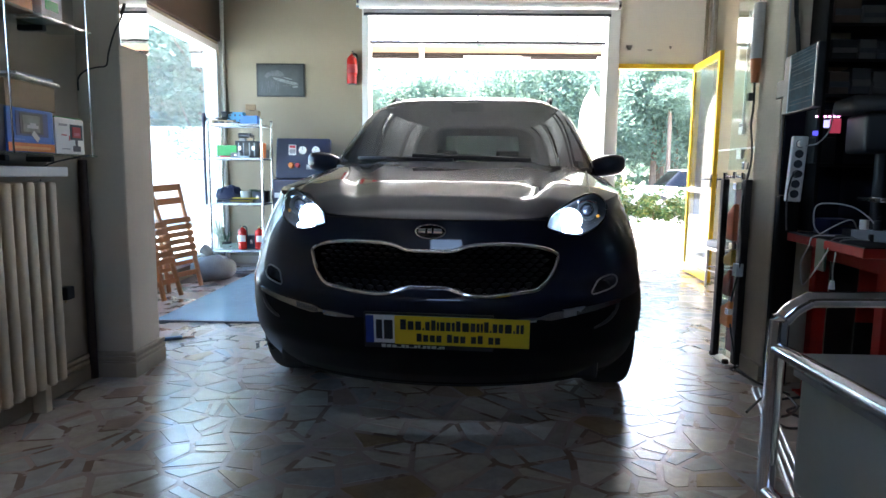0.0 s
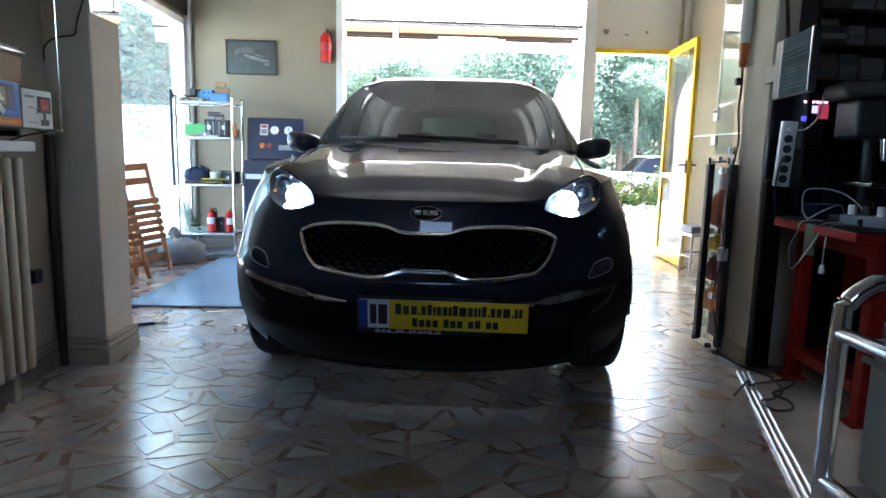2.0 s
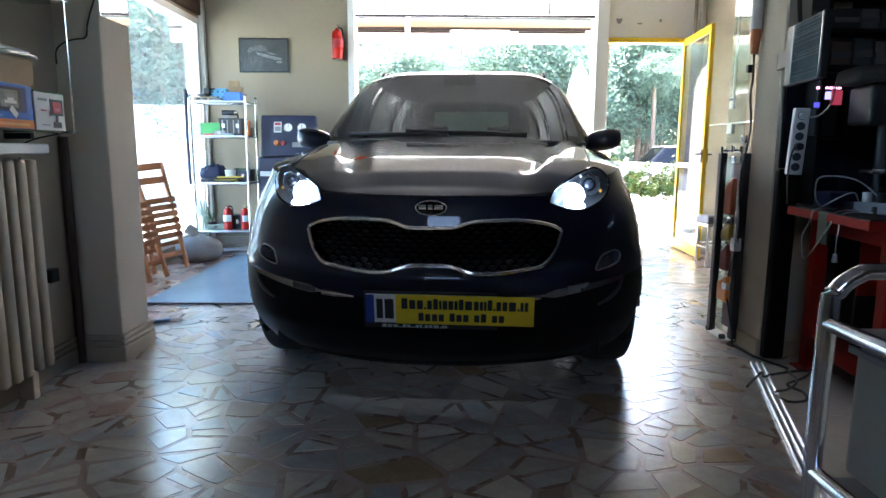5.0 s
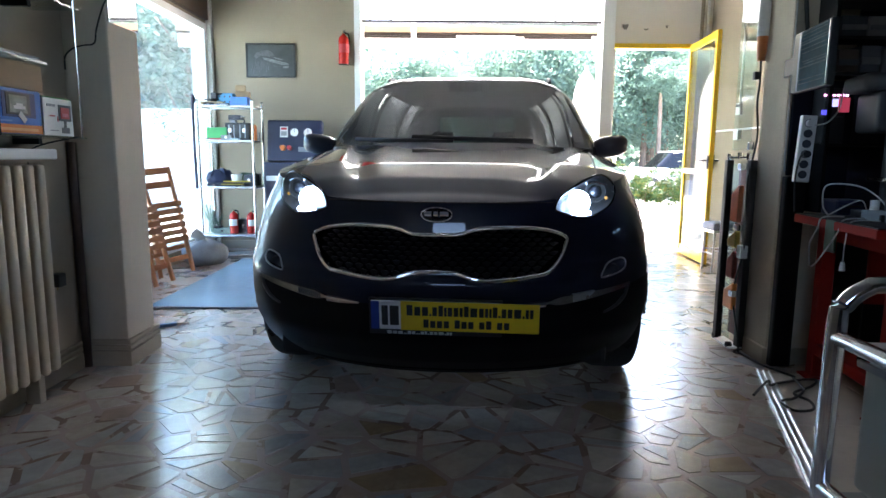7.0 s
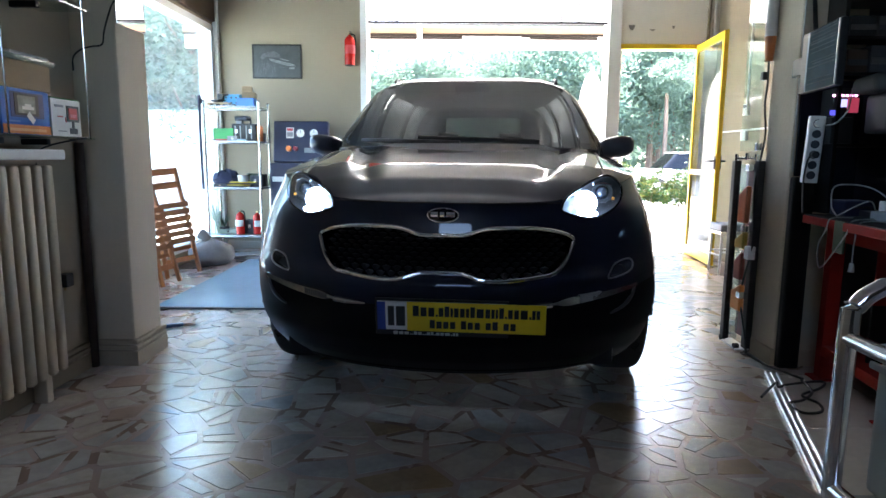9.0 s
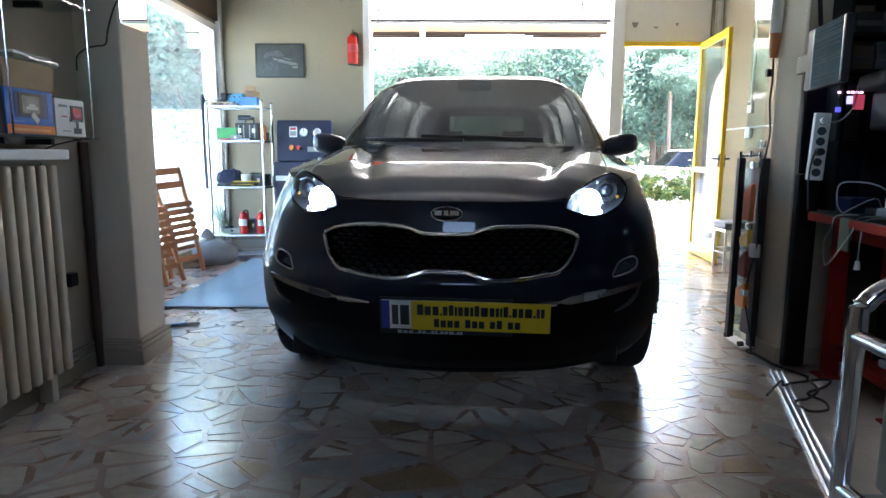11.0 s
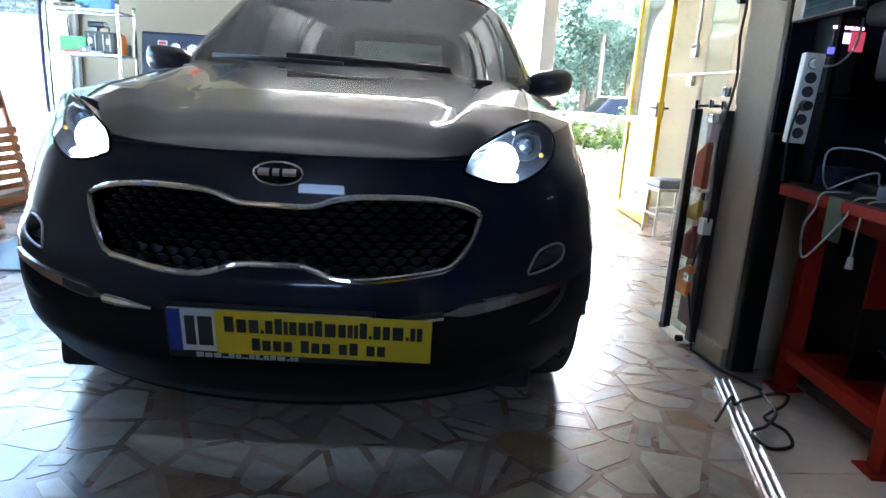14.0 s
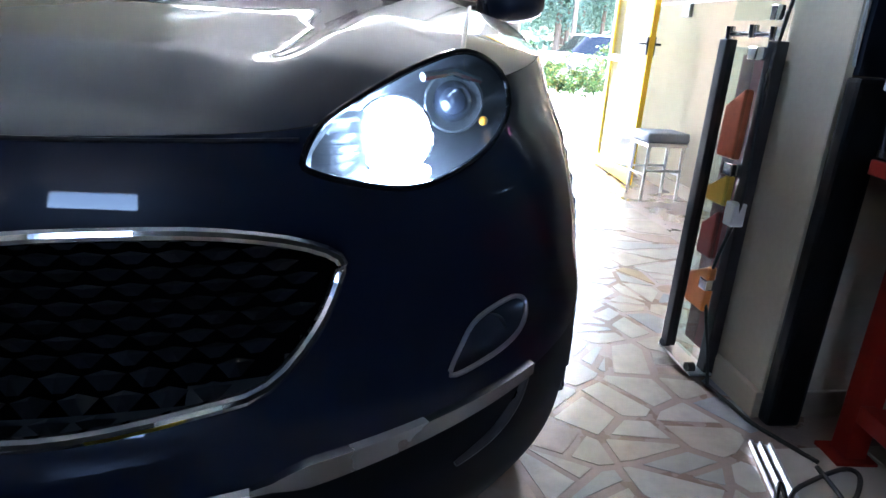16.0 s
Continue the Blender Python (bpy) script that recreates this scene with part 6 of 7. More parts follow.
cable("cable", [(1.692, 3.116, 2.6), (1.693, 3.116, 1.6), (1.694, 3.116, 1.10), (1.70, 3.115, 0.98)], 0.004, white_cable, "thin pale cable down the column")

# workbench
bench = thing("workbench", 1.755, 2.36, 0, 0, "red steel workbench with a lower shelf, scuffed paint", "workbench")
bench.matrix_world = pose(1.745, 2.35, 0, 0, 0, -5.5)
part("top", B(-0.115, -0.05, 0.748, 1.7, 0.62, 0.785, bevel=0.004), red_paint, bench)
part("top_mat", B(-0.110, -0.046, 0.7855, 1.696, 0.616, 0.790), dark_board, bench, "dark rubber mat")
for x, y in ((0, 0), (0, 0.56), (1.63, 0), (1.63, 0.56)):
    lg = part("leg", B(x, y, 0.012, x + 0.06, y + 0.06, 0.748, bevel=0.004), red_paint, bench)
    part("foot", B(x - 0.03, y - 0.02, 0, x + 0.08, y + 0.08, 0.0118, bevel=0.002), red_paint, lg)
part("shelf", B(0.005, 0.06, 0.15, 1.69, 0.56, 0.165), red_paint, bench)
part("shelf_rail", B(-0.004, 0.061, 0.125, 0.035, 0.559, 0.175, bevel=0.004), red_paint, bench)
part("shelf_rail", B(0.061, -0.004, 0.125, 1.629, 0.035, 0.175, bevel=0.004), red_paint, bench)
part("side_apron", B(0.004, 0.061, 0.675, 0.012, 0.559, 0.734), red_paint, bench)
part("end_panel", B(0.061, 0.30, 0.43, 1.62, 0.31, 0.734), red_paint, bench, "dark red back panel")
part("lower_panel", B(0.061, 0.305, 0.176, 1.62, 0.315, 0.4299), dark_board, bench, "dark lower panel")
bp = part("board", B(1.684, 3.062, 0.003, 1.785, 3.111, 0.958, bevel=0.012), dark_board, None)
tagged(bp, "tall black board standing against the column", "board")

# things under and on the bench
t = thing("compressor", 2.20, 2.62, 0.1665, 10, "dark motor unit under the bench", "motor")
part("body", C((-0.15, 0, 0.11), (0.15, 0, 0.11), 0.105, n=28), black_plastic, t, "", True)
part("foot", B(-0.12, -0.08, 0, 0.12, 0.08, 0.03, bevel=0.005), black_plastic, t)
part("fan_cover", C((-0.18, 0, 0.11), (-0.15, 0, 0.11), 0.09, 0.105, n=28), box_grey, t, "", True)
for k in range(3):
    t = thing("plug_cable", 1.90 + 0.05 * k, 2.52 + 0.05 * k, 0.167, 20 * k, "cable with a pale plug lying on the bench shelf", "cable")
    part("cord", T(smooth_line([(0, 0, 0.008), (0.04, 0.06, 0.06), (0.02, 0.12, 0.12), (0.05, 0.16, 0.01)]), 0.004, 6), black_cable, t, "", True)
    part("plug", C((0, 0, 0.010), (-0.03, -0.02, 0.010), 0.010, n=10), box_white, t, "pale plug", True)
strip = thing("power_strip", 1.715, 2.985, 0.925, 0, "white six-way power strip hung upright with plugs", "power strip")
strip.matrix_world = pose(1.674, 2.93, 0.935, 0, 2.5, -14)
part("case", B(-0.032, -0.022, 0, 0.032, 0.018, 0.30, bevel=0.007, seg=3), box_white, strip, "", True)
for k in range(6):
    s1 = part("socket", C((0, -0.0225, 0.035 + 0.046 * k), (0, -0.019, 0.035 + 0.046 * k), 0.0185, n=22), dark_print, strip, "dark socket", True)
part("plug", C((0.0, -0.020, 0.265), (0.0, -0.06, 0.265), 0.016, n=16), box_white, strip, "", True)
part("plug", C((0.0, -0.020, 0.127), (0.0, -0.055, 0.127), 0.016, n=16), black_plastic, strip, "", True)
cable("cable", [(1.684, 2.89, 1.19), (1.735, 2.87, 1.20), (1.775, 2.86, 1.25), (1.79, 2.865, 1.31), (1.80, 2.878, 1.35)], 0.0035, white_cable, "white cable from the power strip")
cable("cable", [(1.680, 2.90, 1.06), (1.645, 2.89, 1.05), (1.635, 2.90, 0.95), (1.65, 2.91, 0.80)], 0.004, black_cable, "black cable from the power strip")
cable("cable", [(1.74, 2.80, 0.795), (1.70, 2.78, 0.84), (1.715, 2.80, 0.92), (1.76, 2.76, 0.935), (1.82, 2.70, 0.92), (1.86, 2.64, 0.87), (1.84, 2.58, 0.84)], 0.0032, white_cable, "white cable looped on the bench")
cable("cable", [(1.76, 2.72, 0.796), (1.668, 2.72, 0.792), (1.650, 2.72, 0.74), (1.63, 2.73, 0.68), (1.63, 2.72, 0.60), (1.635, 2.70, 0.585), (1.645, 2.64, 0.66), (1.652, 2.58, 0.745), (1.672, 2.58, 0.795), (1.78, 2.60, 0.80)], 0.0032, white_cable, "white cable hanging in a loop off the bench edge")
hang = thing("plug_cable", 1.646, 2.52, 0.63, 0, "white cable with a plug hanging off the bench", "cable")
part("cord", T(smooth_line([(0.134, 0, 0.167), (0.019, 0, 0.163), (0.002, 0, 0.09), (0, 0, 0.0)]), 0.003, 6), white_cable, hang, "", True)
part("plug", C((0, 0, 0.0), (0, 0, -0.035), 0.008, 0.012, n=12), box_white, hang, "pale plug", True)
t = thing("extension_block", 1.83, 2.55, 0.790, 30, "grey extension block with plugs on the bench", "power strip")
part("block", B(-0.03, -0.09, 0, 0.03, 0.09, 0.045, bevel=0.006), box_grey, t)
for k in (-0.055, 0.0, 0.055):
    part("plug", C((0, k, 0.045), (0, k, 0.085), 0.017, n=14), box_white if k else black_plastic, t, "", True)
for k in range(5):
    a = 0.13 * k
    cable("cable", [(1.74 + a, 2.80 - 0.05 * k, 0.796), (1.78 + a, 2.66, 0.87 + 0.02 * (k % 3)), (1.86 + a * 0.7, 2.72 - 0.06 * k, 0.82 + 0.03 * (k % 2)), (1.82 + a, 2.55, 0.797)], 0.003, black_cable if k % 2 else white_cable, "loose cable on the cluttered bench")
t = thing("clamp", 1.690, 2.64, 0.703, 0, "olive green clamp on the bench edge", "clamp")
part("body", B(-0.035, -0.034, -0.05, -0.022, 0.034, 0.085, bevel=0.004), mat("olive", (0.06, 0.09, 0.05), 0.5), t)
part("jaw", B(-0.0218, -0.03, 0.074, 0.04, 0.03, 0.085, bevel=0.003), mat("olive2", (0.06, 0.09, 0.05), 0.5), t)

# dark shelving behind the bench
bm = B(1.705, 3.100, 0.96, 1.993, 3.118, 1.41)
box(bm, 1.79, 3.100, 0.791, 1.993, 3.118, 0.9599)
struct("trim_dark_panel", bm, mat("panel_navy", (0.006, 0.009, 0.018), 0.55, spec=0.2), "dark blue board fixed to the column beside the bench", "board")
sv = thing("parts_shelving", 0, 0, 0, 0, "dark shelving crowded with small parts bins", "shelving")
part("back_panel", B(1.80, 3.165, 0.79, 3.4, 3.19, 2.05), mat("navy_board", (0.012, 0.014, 0.03), 0.5), sv)
for z in (1.10, 1.42, 1.58, 1.74, 1.90):
    part("shelf", B(1.81, 2.98, z, 3.4, 3.164, z + 0.014), dark_board, sv)
for x in (1.80, 2.6, 3.395):
    part("upright", B(x, 2.98, 0.79, x + 0.018, 3.164, 2.05), dark_board, sv)
rs = random.Random(12)
bins = [mat("bin_" + n, c, 0.45, var=0.15) for n, c in (("black", (0.02, 0.02, 0.022)), ("smoke", (0.06, 0.06, 0.065)), ("pale", (0.11, 0.10, 0.095)), ("brown", (0.08, 0.05, 0.035)))]
for z in (1.435, 1.595, 1.755, 1.915):
    x = 1.83
    while x < 3.2:
        w = rs.uniform(0.07, 0.13)
        h = rs.uniform(0.07, 0.12)
        t = thing("parts_bin", x + w / 2, 3.07, z, 0, "small dark plastic parts bin", "bin", "parts bins")
        mt = rs.choice(bins[:2] + bins)
        part("bin", B(-w / 2 + 0.003, -0.08, 0, w / 2 - 0.003, 0.08, h, bevel=0.004), mt, t)
        part("lip", B(-w / 2 + 0.004, -0.088, h * 0.3, w / 2 - 0.004, -0.0805, h * 0.55, bevel=0.002), bins[2] if rs.random() < 0.3 else bins[1], t)
        x += w + 0.004
pn = thing("ribbed_panel", 1.634, 2.985, 1.334, -99.3, "blue-grey striped reflective panel in a thick black frame", "panel")
part("frame", B(0, -0.010, 0, 0.385, 0.022, 0.262, bevel=0.005), black_plastic, pn, "black frame")
part("sheet", B(0.085, -0.013, 0.004, 0.382, -0.0101, 0.258, bevel=0.001), mat("panel_face", (0.022, 0.052, 0.068), 0.7, 0.0, var=0.4, scale=9, spec=0.04), pn, "blue-grey sheet")
part("edge_strip", B(0.066, -0.0125, 0.004, 0.0848, -0.0101, 0.258), mat("panel_blue", (0.01, 0.05, 0.13), 0.3), pn, "dark blue strip")
streak = mat("panel_streak", (0.07, 0.10, 0.11), 0.7, 0.0, var=0.5, scale=20, spec=0.04)
rs = random.Random(8)
for z, w in ((0.030, 0.004), (0.047, 0.003), (0.098, 0.006), (0.112, 0.005), (0.124, 0.003), (0.160, 0.003), (0.178, 0.003), (0.196, 0.006), (0.207, 0.004), (0.222, 0.003), (0.238, 0.004), (0.249, 0.005)):
    part("rib", B(0.092 + rs.uniform(0, 0.05), -0.0150, z, 0.381 - rs.uniform(0, 0.02), -0.0131, z + w, bevel=0.0007), streak, pn)
part("bright_edge", B(0.3805, -0.0152, 0.006, 0.3845, -0.0102, 0.256), aluminium, pn)
part("mounting_arm", B(-0.14, 0.0, 0.09, 0.0, 0.020, 0.17, bevel=0.004), black_plastic, pn)
ad = thing("led_adapter", 1.84, 3.04, 1.235, 0, "device with glowing pink and blue indicator lights", "charger")
part("body", B(-0.05, -0.05, 0, 0.05, 0.05, 0.13, bevel=0.006), black_plastic, ad)
part("display", B(-0.038, -0.054, 0.045, 0.010, -0.0495, 0.080), mat("led_blue", (0.1, 0.1, 0.4), 0.3, emit=(0.45, 0.45, 1.0), power=0.12), ad, "pale blue lit display")
part("display", B(-0.064, -0.0545, 0.008, -0.020, -0.0496, 0.030), mat("led_deep", (0.05, 0.05, 0.3), 0.3, emit=(0.12, 0.12, 1.0), power=0.08), ad, "deep blue lit window")
part("display", B(0.012, -0.056, 0.020, 0.062, -0.0495, 0.086, bevel=0.002), mat("led_red", (0.4, 0.05, 0.1), 0.3, emit=(1.0, 0.12, 0.22), power=0.025), ad, "red lit window")
for k in range(6):
    part("led", B(-0.058 + 0.020 * k, -0.0535, 0.092, -0.046 + 0.020 * k, -0.0495, 0.101), mat("led_pink", (0.8, 0.2, 0.5), 0.3, emit=(1.0, 0.35, 0.75), power=0.5) if k == 0 else bpy.data.materials["led_pink"], ad, "pink indicator light")
part("foot", B(-0.05, -0.05, -0.1205, 0.05, 0.05, -0.001, bevel=0.004), black_plastic, ad)
dp = thing("bench_drill", 1.93, 2.66, 0.790, -12, "grey and black bench drill press", "machine")
part("base", B(-0.11, -0.15, 0, 0.11, 0.15, 0.03, bevel=0.005), black_plastic, dp)
part("column", C((0, 0.08, 0.03), (0, 0.08, 0.52), 0.03, n=20), black_plastic, dp, "", True)
part("head", B(-0.14, -0.10, 0.36, 0.20, 0.12, 0.524, bevel=0.02, seg=3), black_plastic, dp, "", True)
part("belt_cover", B(-0.20, -0.11, 0.525, 0.26, 0.13, 0.595, bevel=0.03, seg=3), mat("cover_grey", (0.055, 0.052, 0.048), 0.5), dp, "grey belt cover", True)
part("chuck", C((0, -0.06, 0.36), (0, -0.06, 0.27), 0.03, 0.018, n=18), steel_tube, dp, "", True)
part("crank", C((0.10, -0.10, 0.40), (0.10, -0.14, 0.40), 0.024, n=16), box_white, dp, "", True)
for k in range(3):
    part("lever", C((0.10, -0.13, 0.40), (0.10 + 0.10 * math.cos(2.1 * k + 0.6), -0.13, 0.40 + 0.10 * math.sin(2.1 * k + 0.6)), 0.006, n=8), chrome, dp, "", True)
part("label_plate", B(-0.02, -0.106, 0.43, 0.06, -0.0995, 0.47), mat("plate_yellow", (0.5, 0.4, 0.08), 0.5), dp)
part("table", B(-0.10, -0.19, 0.16, 0.10, 0.05, 0.18, bevel=0.004), steel_tube, dp)
for x, y, w, h, mt, lb in ((2.35, 2.86, 0.16, 0.10, dark_print, "dark instrument case on the bench"), (2.33, 2.60, 0.22, 0.07, black_plastic, "black flat tool case on the bench"), (1.86, 2.90, 0.12, 0.07, navy, "dark blue charger on the bench"), (2.25, 2.45, 0.14, 0.05, box_red, "red tool box on the bench")):
    t = thing("tool_case", x, y, 0.790, 0, lb, "case")
    part("case_body", B(-w / 2, -0.06, 0, w / 2, 0.06, h, bevel=0.008), mt, t)
    part("handle", T(smooth_line([(-0.03, -0.06, h * 0.6), (-0.03, -0.08, h * 0.6), (0.03, -0.08, h * 0.6), (0.03, -0.06, h * 0.6)]), 0.005, 6), black_plastic, t)

# rail between the two floors
rail = thing("floor_rail", 1.612, 2.985, 0.0, 0, "aluminium double sliding track set into the floor edge", "rail")
rail.matrix_world = pose(1.612, 2.985, 0.0045, 0, 0, -18.6 + 180)
part("base", B(-0.030, 0, 0, 0.030, 3.2, 0.004), aluminium, rail)
for x in (-0.024, 0.0, 0.024):
    part("fin", B(x - 0.004, 0, 0.0041, x + 0.004, 3.2, 0.013, bevel=0.0015), aluminium, rail)

# chrome trolley beside the camera
tr = thing("trolley", 0.575, 0.85, 0, 0, "chrome tube trolley with grey plastic drawers and papers", "trolley")
tr.matrix_world = pose(0.575, 0.85, 0) @ Matrix.Diagonal((1, 1, 0.92, 1))
part("end_frame", T(smooth_line([(0.0, 0.0, 0.03), (0.0, 0, 0.50), (0.0, 0, 0.875), (0.008, 0, 0.92), (0.035, 0, 0.945), (0.07, 0, 0.95), (0.30, 0, 0.95), (0.365, 0, 0.935), (0.38, 0, 0.875), (0.38, 0, 0.5), (0.38, 0, 0.03)], 6), 0.0125, 14), chrome, tr, "", True)
part("end_frame", T(smooth_line([(0.0, -0.75, 0.03), (0.0, -0.75, 0.87), (0.035, -0.75, 0.94), (0.34, -0.75, 0.94), (0.38, -0.75, 0.87), (0.38, -0.75, 0.03)], 6), 0.0125, 14), chrome, tr, "", True)
for z in (0.872, 0.64, 0.38):
    for x in (0.0, 0.38):
        part("side_rail", C((x, -0.74, z), (x, -0.005, z), 0.011, n=14), chrome, tr, "", True)
    part("tray", B(0.012, -0.74, z - 0.010, 0.368, -0.012, z - 0.004), box_grey, tr)
plastic = mat("drawer_plastic", (0.36, 0.37, 0.33), 0.35, var=0.08, scale=3)
for z0, z1 in ((0.665, 0.855), (0.405, 0.622)):
    dr = part("drawer", B(0.010, -0.72, z0, 0.37, -0.045, z1, bevel=0.012, seg=3), plastic, tr, "grey translucent plastic drawer", True)
    part("knob", T([(0.010, -0.30, (z0 + z1) / 2), (-0.012, -0.30, (z0 + z1) / 2)], lambda q: 0.007 + 0.004 * q, 14), chrome, dr, "", True)
    part("rim", B(0.004, -0.725, z1 - 0.012, 0.0098, -0.04, z1 - 0.002, bevel=0.002), box_grey, dr)
for x in (0, 0.38):
    for y in (0, -0.75):
        part("castor", C((x - 0.01, y, 0.03), (x + 0.01, y, 0.03), 0.03, n=16), rubber, tr, "", True)
for k in range(6):
    t = thing("document_sleeve", 0.815, 0.52, 0.806 + 0.009 * k, 5 * k - 12, "papers in a clear plastic sleeve on the trolley", "papers", "papers on the trolley")
    part("sheet", B(-0.10, -0.14, 0, 0.10, 0.14, 0.008, bevel=0.003), mat("sleeve", (0.5, 0.5, 0.54), 0.25, var=0.1) if k == 0 else bpy.data.materials["sleeve"], t)
    if k == 3:
        part("blue_label", B(-0.09, -0.05, 0.0082, -0.02, 0.02, 0.0092), box_blue, t)

# high window behind the camera
w3 = thing("window_3", -0.40, -3.1, 2.22, 0, "high white-framed window at the back of the shop", "window", kind="structure")
for a in ((-0.798, 0.001, -0.76, 0.779), (0.76, 0.001, 0.798, 0.779), (-0.7599, 0.001, 0.7599, 0.04), (-0.7599, 0.74, 0.7599, 0.779)):
    part("window_frame", B(a[0], -0.04, a[1], a[2], 0.04, a[3], bevel=0.004), white_frame, w3)

# ---------------------------------------------------------------- broken marble floor
rf = random.Random(77)
seeds = []
X0, X1, Y0, Y1 = -1.74, 1.76, -3.0, 6.96
while len(seeds) < 1600:
    best = None
    for _ in range(3):
        c = (rf.uniform(X0 - 0.2, X1 + 0.2), rf.uniform(Y0 - 0.2, Y1 + 0.2))
        d = min(((c[0] - s[0]) ** 2 + (c[1] - s[1]) ** 2 for s in seeds), default=9)
        if best is None or d > best[0]:
            best = (d, c)
    if rf.random() < 0.75 or best[0] > 0.01:
        seeds.append(best[1])


def clip(poly, nx, ny, d):
    """Cuts a polygon to the half plane nx*x + ny*y <= d."""
    out = []
    for i in range(len(poly)):
        a, b = poly[i - 1], poly[i]
        da, db = nx * a[0] + ny * a[1] - d, nx * b[0] + ny * b[1] - d
        if (da <= 0) != (db <= 0):
            t = da / (da - db)
            out.append((a[0] + (b[0] - a[0]) * t, a[1] + (b[1] - a[1]) * t))
        if db <= 0:
            out.append(b)
    return out


pieces, cells = [], []
wts = [rf.uniform(-0.012, 0.012) for _ in seeds]
for i, (sx, sy) in enumerate(seeds):
    poly = [(sx - 0.4, sy - 0.4), (sx + 0.4, sy - 0.4), (sx + 0.4, sy + 0.4), (sx - 0.4, sy + 0.4)]
    gap = rf.uniform(0.008, 0.015)
    for j, (tx, ty) in enumerate(seeds):
        dx, dy = tx - sx, ty - sy
        d2 = dx * dx + dy * dy
        if j == i or d2 > 0.30:
            continue
        l = math.sqrt(d2)
        poly = clip(poly, dx / l, dy / l, (dx * (sx + tx) / 2 + dy * (sy + ty) / 2) / l - gap + wts[i] - wts[j])
        if len(poly) < 3:
            break
    if len(poly) < 3:
        continue
    poly = clip(poly, -1, 0, 1.72)
    poly = clip(poly, 0, 1, BACK - 0.02) if poly else poly
    poly = clip(poly, 0, -1, 2.98) if poly else poly
    if len(poly) < 3:
        continue
    cells.append(poly)
parts_of = []
for poly in cells:
    cx, cy = sum(p[0] for p in poly) / len(poly), sum(p[1] for p in poly) / len(poly)
    area = abs(sum(poly[q - 1][0] * poly[q][1] - poly[q][0] * poly[q - 1][1] for q in range(len(poly)))) / 2
    if rf.random() < (0.85 if area > 0.02 else 0.42):
        a = rf.uniform(0, math.pi)
        ox, oy = cx + rf.uniform(-0.025, 0.025), cy + rf.uniform(-0.025, 0.025)
        nx, ny = math.cos(a), math.sin(a)
        g = rf.uniform(0.008, 0.013)
        for sg in (1, -1):
            parts_of.append(clip(poly, sg * nx, sg * ny, sg * (nx * ox + ny * oy) - g))
    else:
        parts_of.append(poly)
for poly in parts_of:
    if len(poly) < 3:
        continue
    sy = sum(p[1] for p in poly) / len(poly)
    # the edge along the sliding track
    k = 0.3365
    n = math.hypot(1, k)
    if sy < 3.12:
        poly = clip(poly, 1 / n, -k / n, (1.612 - 2.985 * k - 0.034 * n) / n)
    poly = clip(poly, 1, 0, 2.64) if len(poly) >= 3 else poly
    area = abs(sum(poly[q - 1][0] * poly[q][1] - poly[q][0] * poly[q - 1][1] for q in range(len(poly)))) / 2 if len(poly) >= 3 else 0
    if area < 0.0008:
        continue
    cx, cy = sum(p[0] for p in poly) / len(poly), sum(p[1] for p in poly) / len(poly)
    rough_edge = []
    for q in range(len(poly)):
        a, b = poly[q - 1], poly[q]
        l = math.hypot(b[0] - a[0], b[1] - a[1])
        rough_edge.append((a[0] + (cx - a[0]) * rf.uniform(0, 0.03), a[1] + (cy - a[1]) * rf.uniform(0, 0.03)))
        if l > 0.07:
            f, o = rf.uniform(0.35, 0.65), rf.uniform(-0.004, 0.008)
            rough_edge.append((a[0] + (b[0] - a[0]) * f + (cx - a[0]) / 0.1 * o * 0.1, a[1] + (b[1] - a[1]) * f + (cy - a[1]) / 0.1 * o * 0.1))
    pieces.append((cx, cy, rough_edge))
floor_ob = bpy.data.objects["floor"]
pieces.sort(key=lambda p: (p[0] - 0.2) ** 2 * 0.8 + (p[1] - 1.7) ** 2)
PICK = (0, 0, 2, 2, 1, 1, 1, 0, 2, 2, 0, 5, 2, 1, 0, 1, 2, 4, 3, 0)
far_v, far_f, far_m = [], [], []
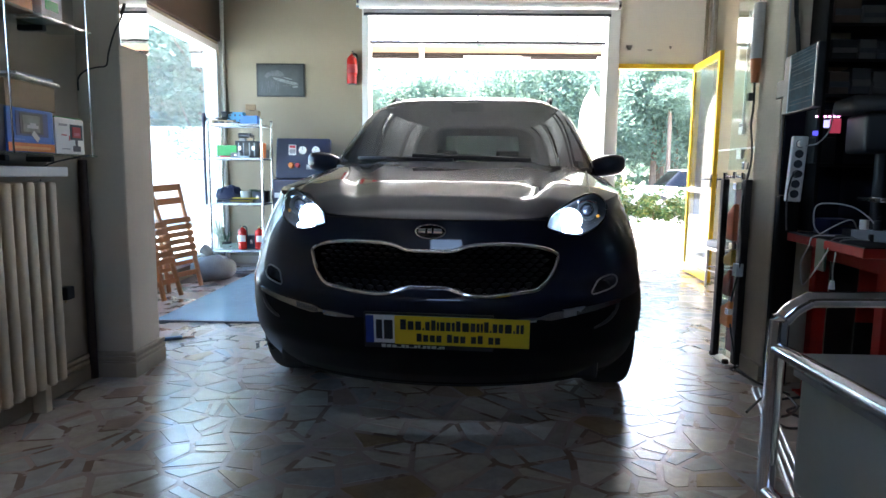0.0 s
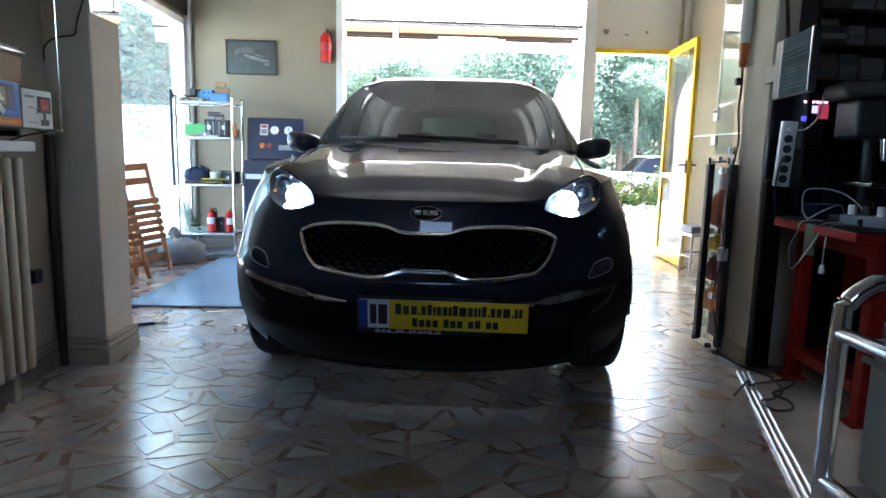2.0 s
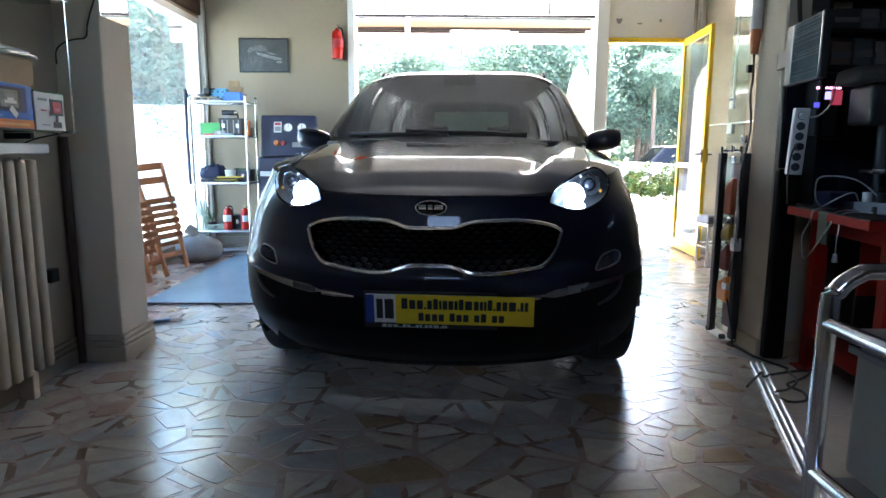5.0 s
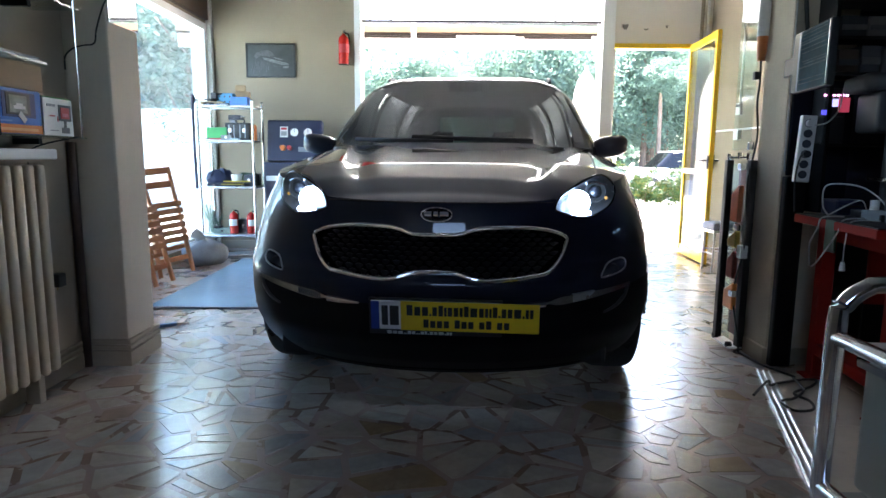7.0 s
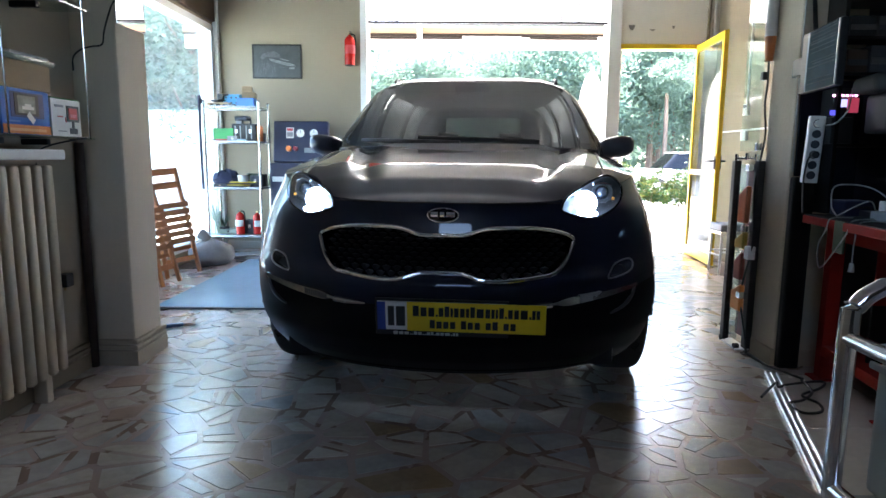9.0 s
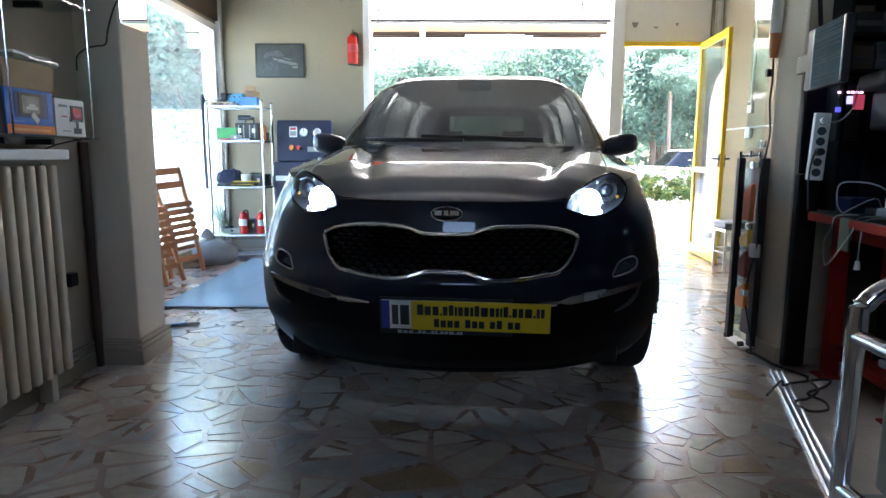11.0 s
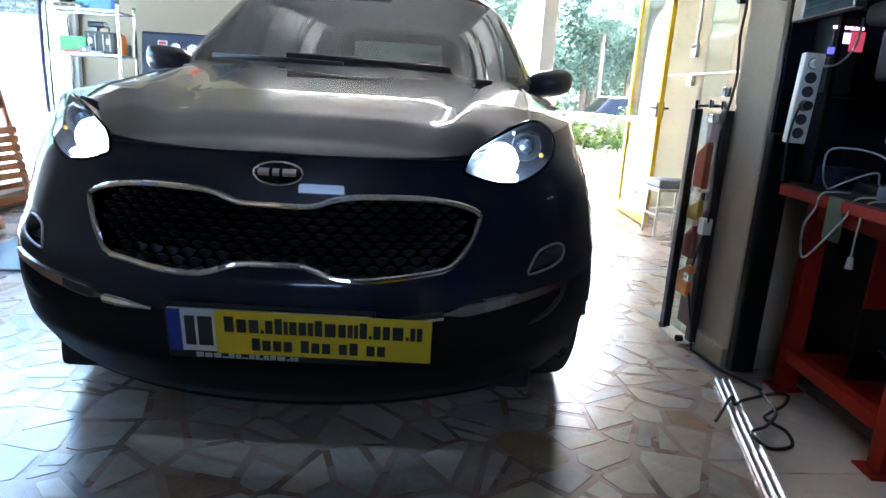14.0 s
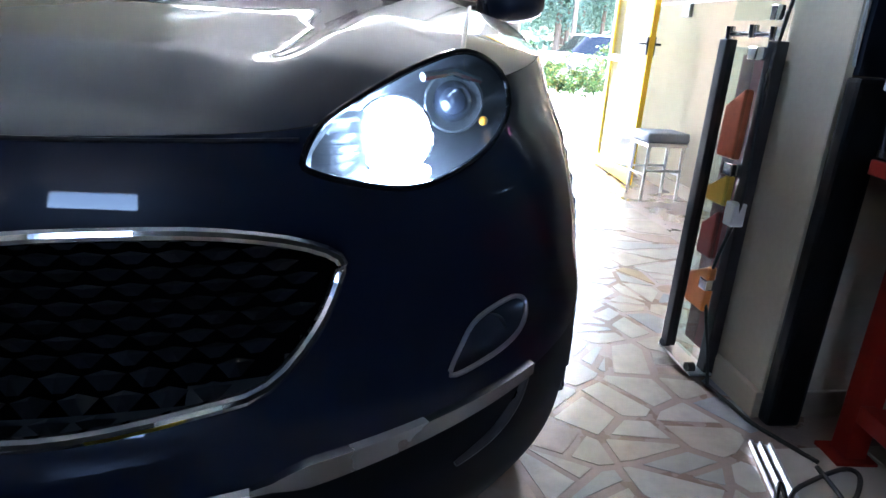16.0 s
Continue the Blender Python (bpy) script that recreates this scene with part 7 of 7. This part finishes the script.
for i, (cx, cy, poly) in enumerate(pieces):
    hgt = 0.0012 + rf.uniform(0, 0.0003)
    n = len(poly)
    tint = PICK[rf.randrange(len(PICK))]
    vs = [(x - cx, y - cy, -0.002) for x, y in poly] + [(x - cx, y - cy, hgt - 0.0004) for x, y in poly] + [((x - cx) * 0.994, (y - cy) * 0.994, hgt) for x, y in poly]
    fs = [tuple(range(2 * n, 3 * n))]
    for q in range(n):
        r = (q + 1) % n
        fs += [(q, r, n + r, n + q), (n + q, n + r, 2 * n + r, 2 * n + q)]
    if i < 300:
        me = bpy.data.meshes.new("marble_piece")
        me.from_pydata(vs, [], fs)
        me.materials.append(marble_tints[tint])
        ob = new("marble_piece", me)
        ob.location = (cx, cy, 0)
        ob.parent = floor_ob
    else:
        b = len(far_v)
        far_v += [(x + cx, y + cy, z) for x, y, z in vs]
        far_f += [tuple(b + q for q in f) for f in fs]
        far_m += [tint] * len(fs)
me = bpy.data.meshes.new("marble_pieces_far")
me.from_pydata(far_v, [], far_f)
for m in marble_tints:
    me.materials.append(m)
me.polygons.foreach_set("material_index", far_m)
ob = tagged(new("marble_pieces", me), "broken marble paving pieces further off", "marble paving", kind="stuff")

# slabs of the side room's floor
slab_me = mesh_of("slab", B(-0.295, -0.295, -0.002, 0.295, 0.295, 0.004, bevel=0.002, seg=1), slab_stone)
for i in range(8):
    for j in range(9):
        x, y = 1.0 + 0.6 * i, 2.67 - 0.6 * j
        if x - 0.30 > 1.612 - (2.985 - y) * 0.3365 - 0.25 and x < 4.2:
            pass
        else:
            continue
        k = 0.3365
        n = math.hypot(1, k)
        sq = [(x - 0.297, y - 0.297), (x + 0.297, y - 0.297), (x + 0.297, y + 0.297), (x - 0.297, y + 0.297)]
        sq = clip(sq, -1 / n, k / n, -(1.612 - 2.985 * k + 0.034 * n) / n)
        if len(sq) < 3:
            continue
        bm = bmesh.new()
        f = bm.faces.new([bm.verts.new((px, py, 0.004)) for px, py in sq])
        f.normal_update()
        if f.normal.z < 0:
            f.normal_flip()
        bmesh.ops.solidify(bm, geom=[f], thickness=0.006)
        part("floor_slab", bm, slab_stone, floor_ob)
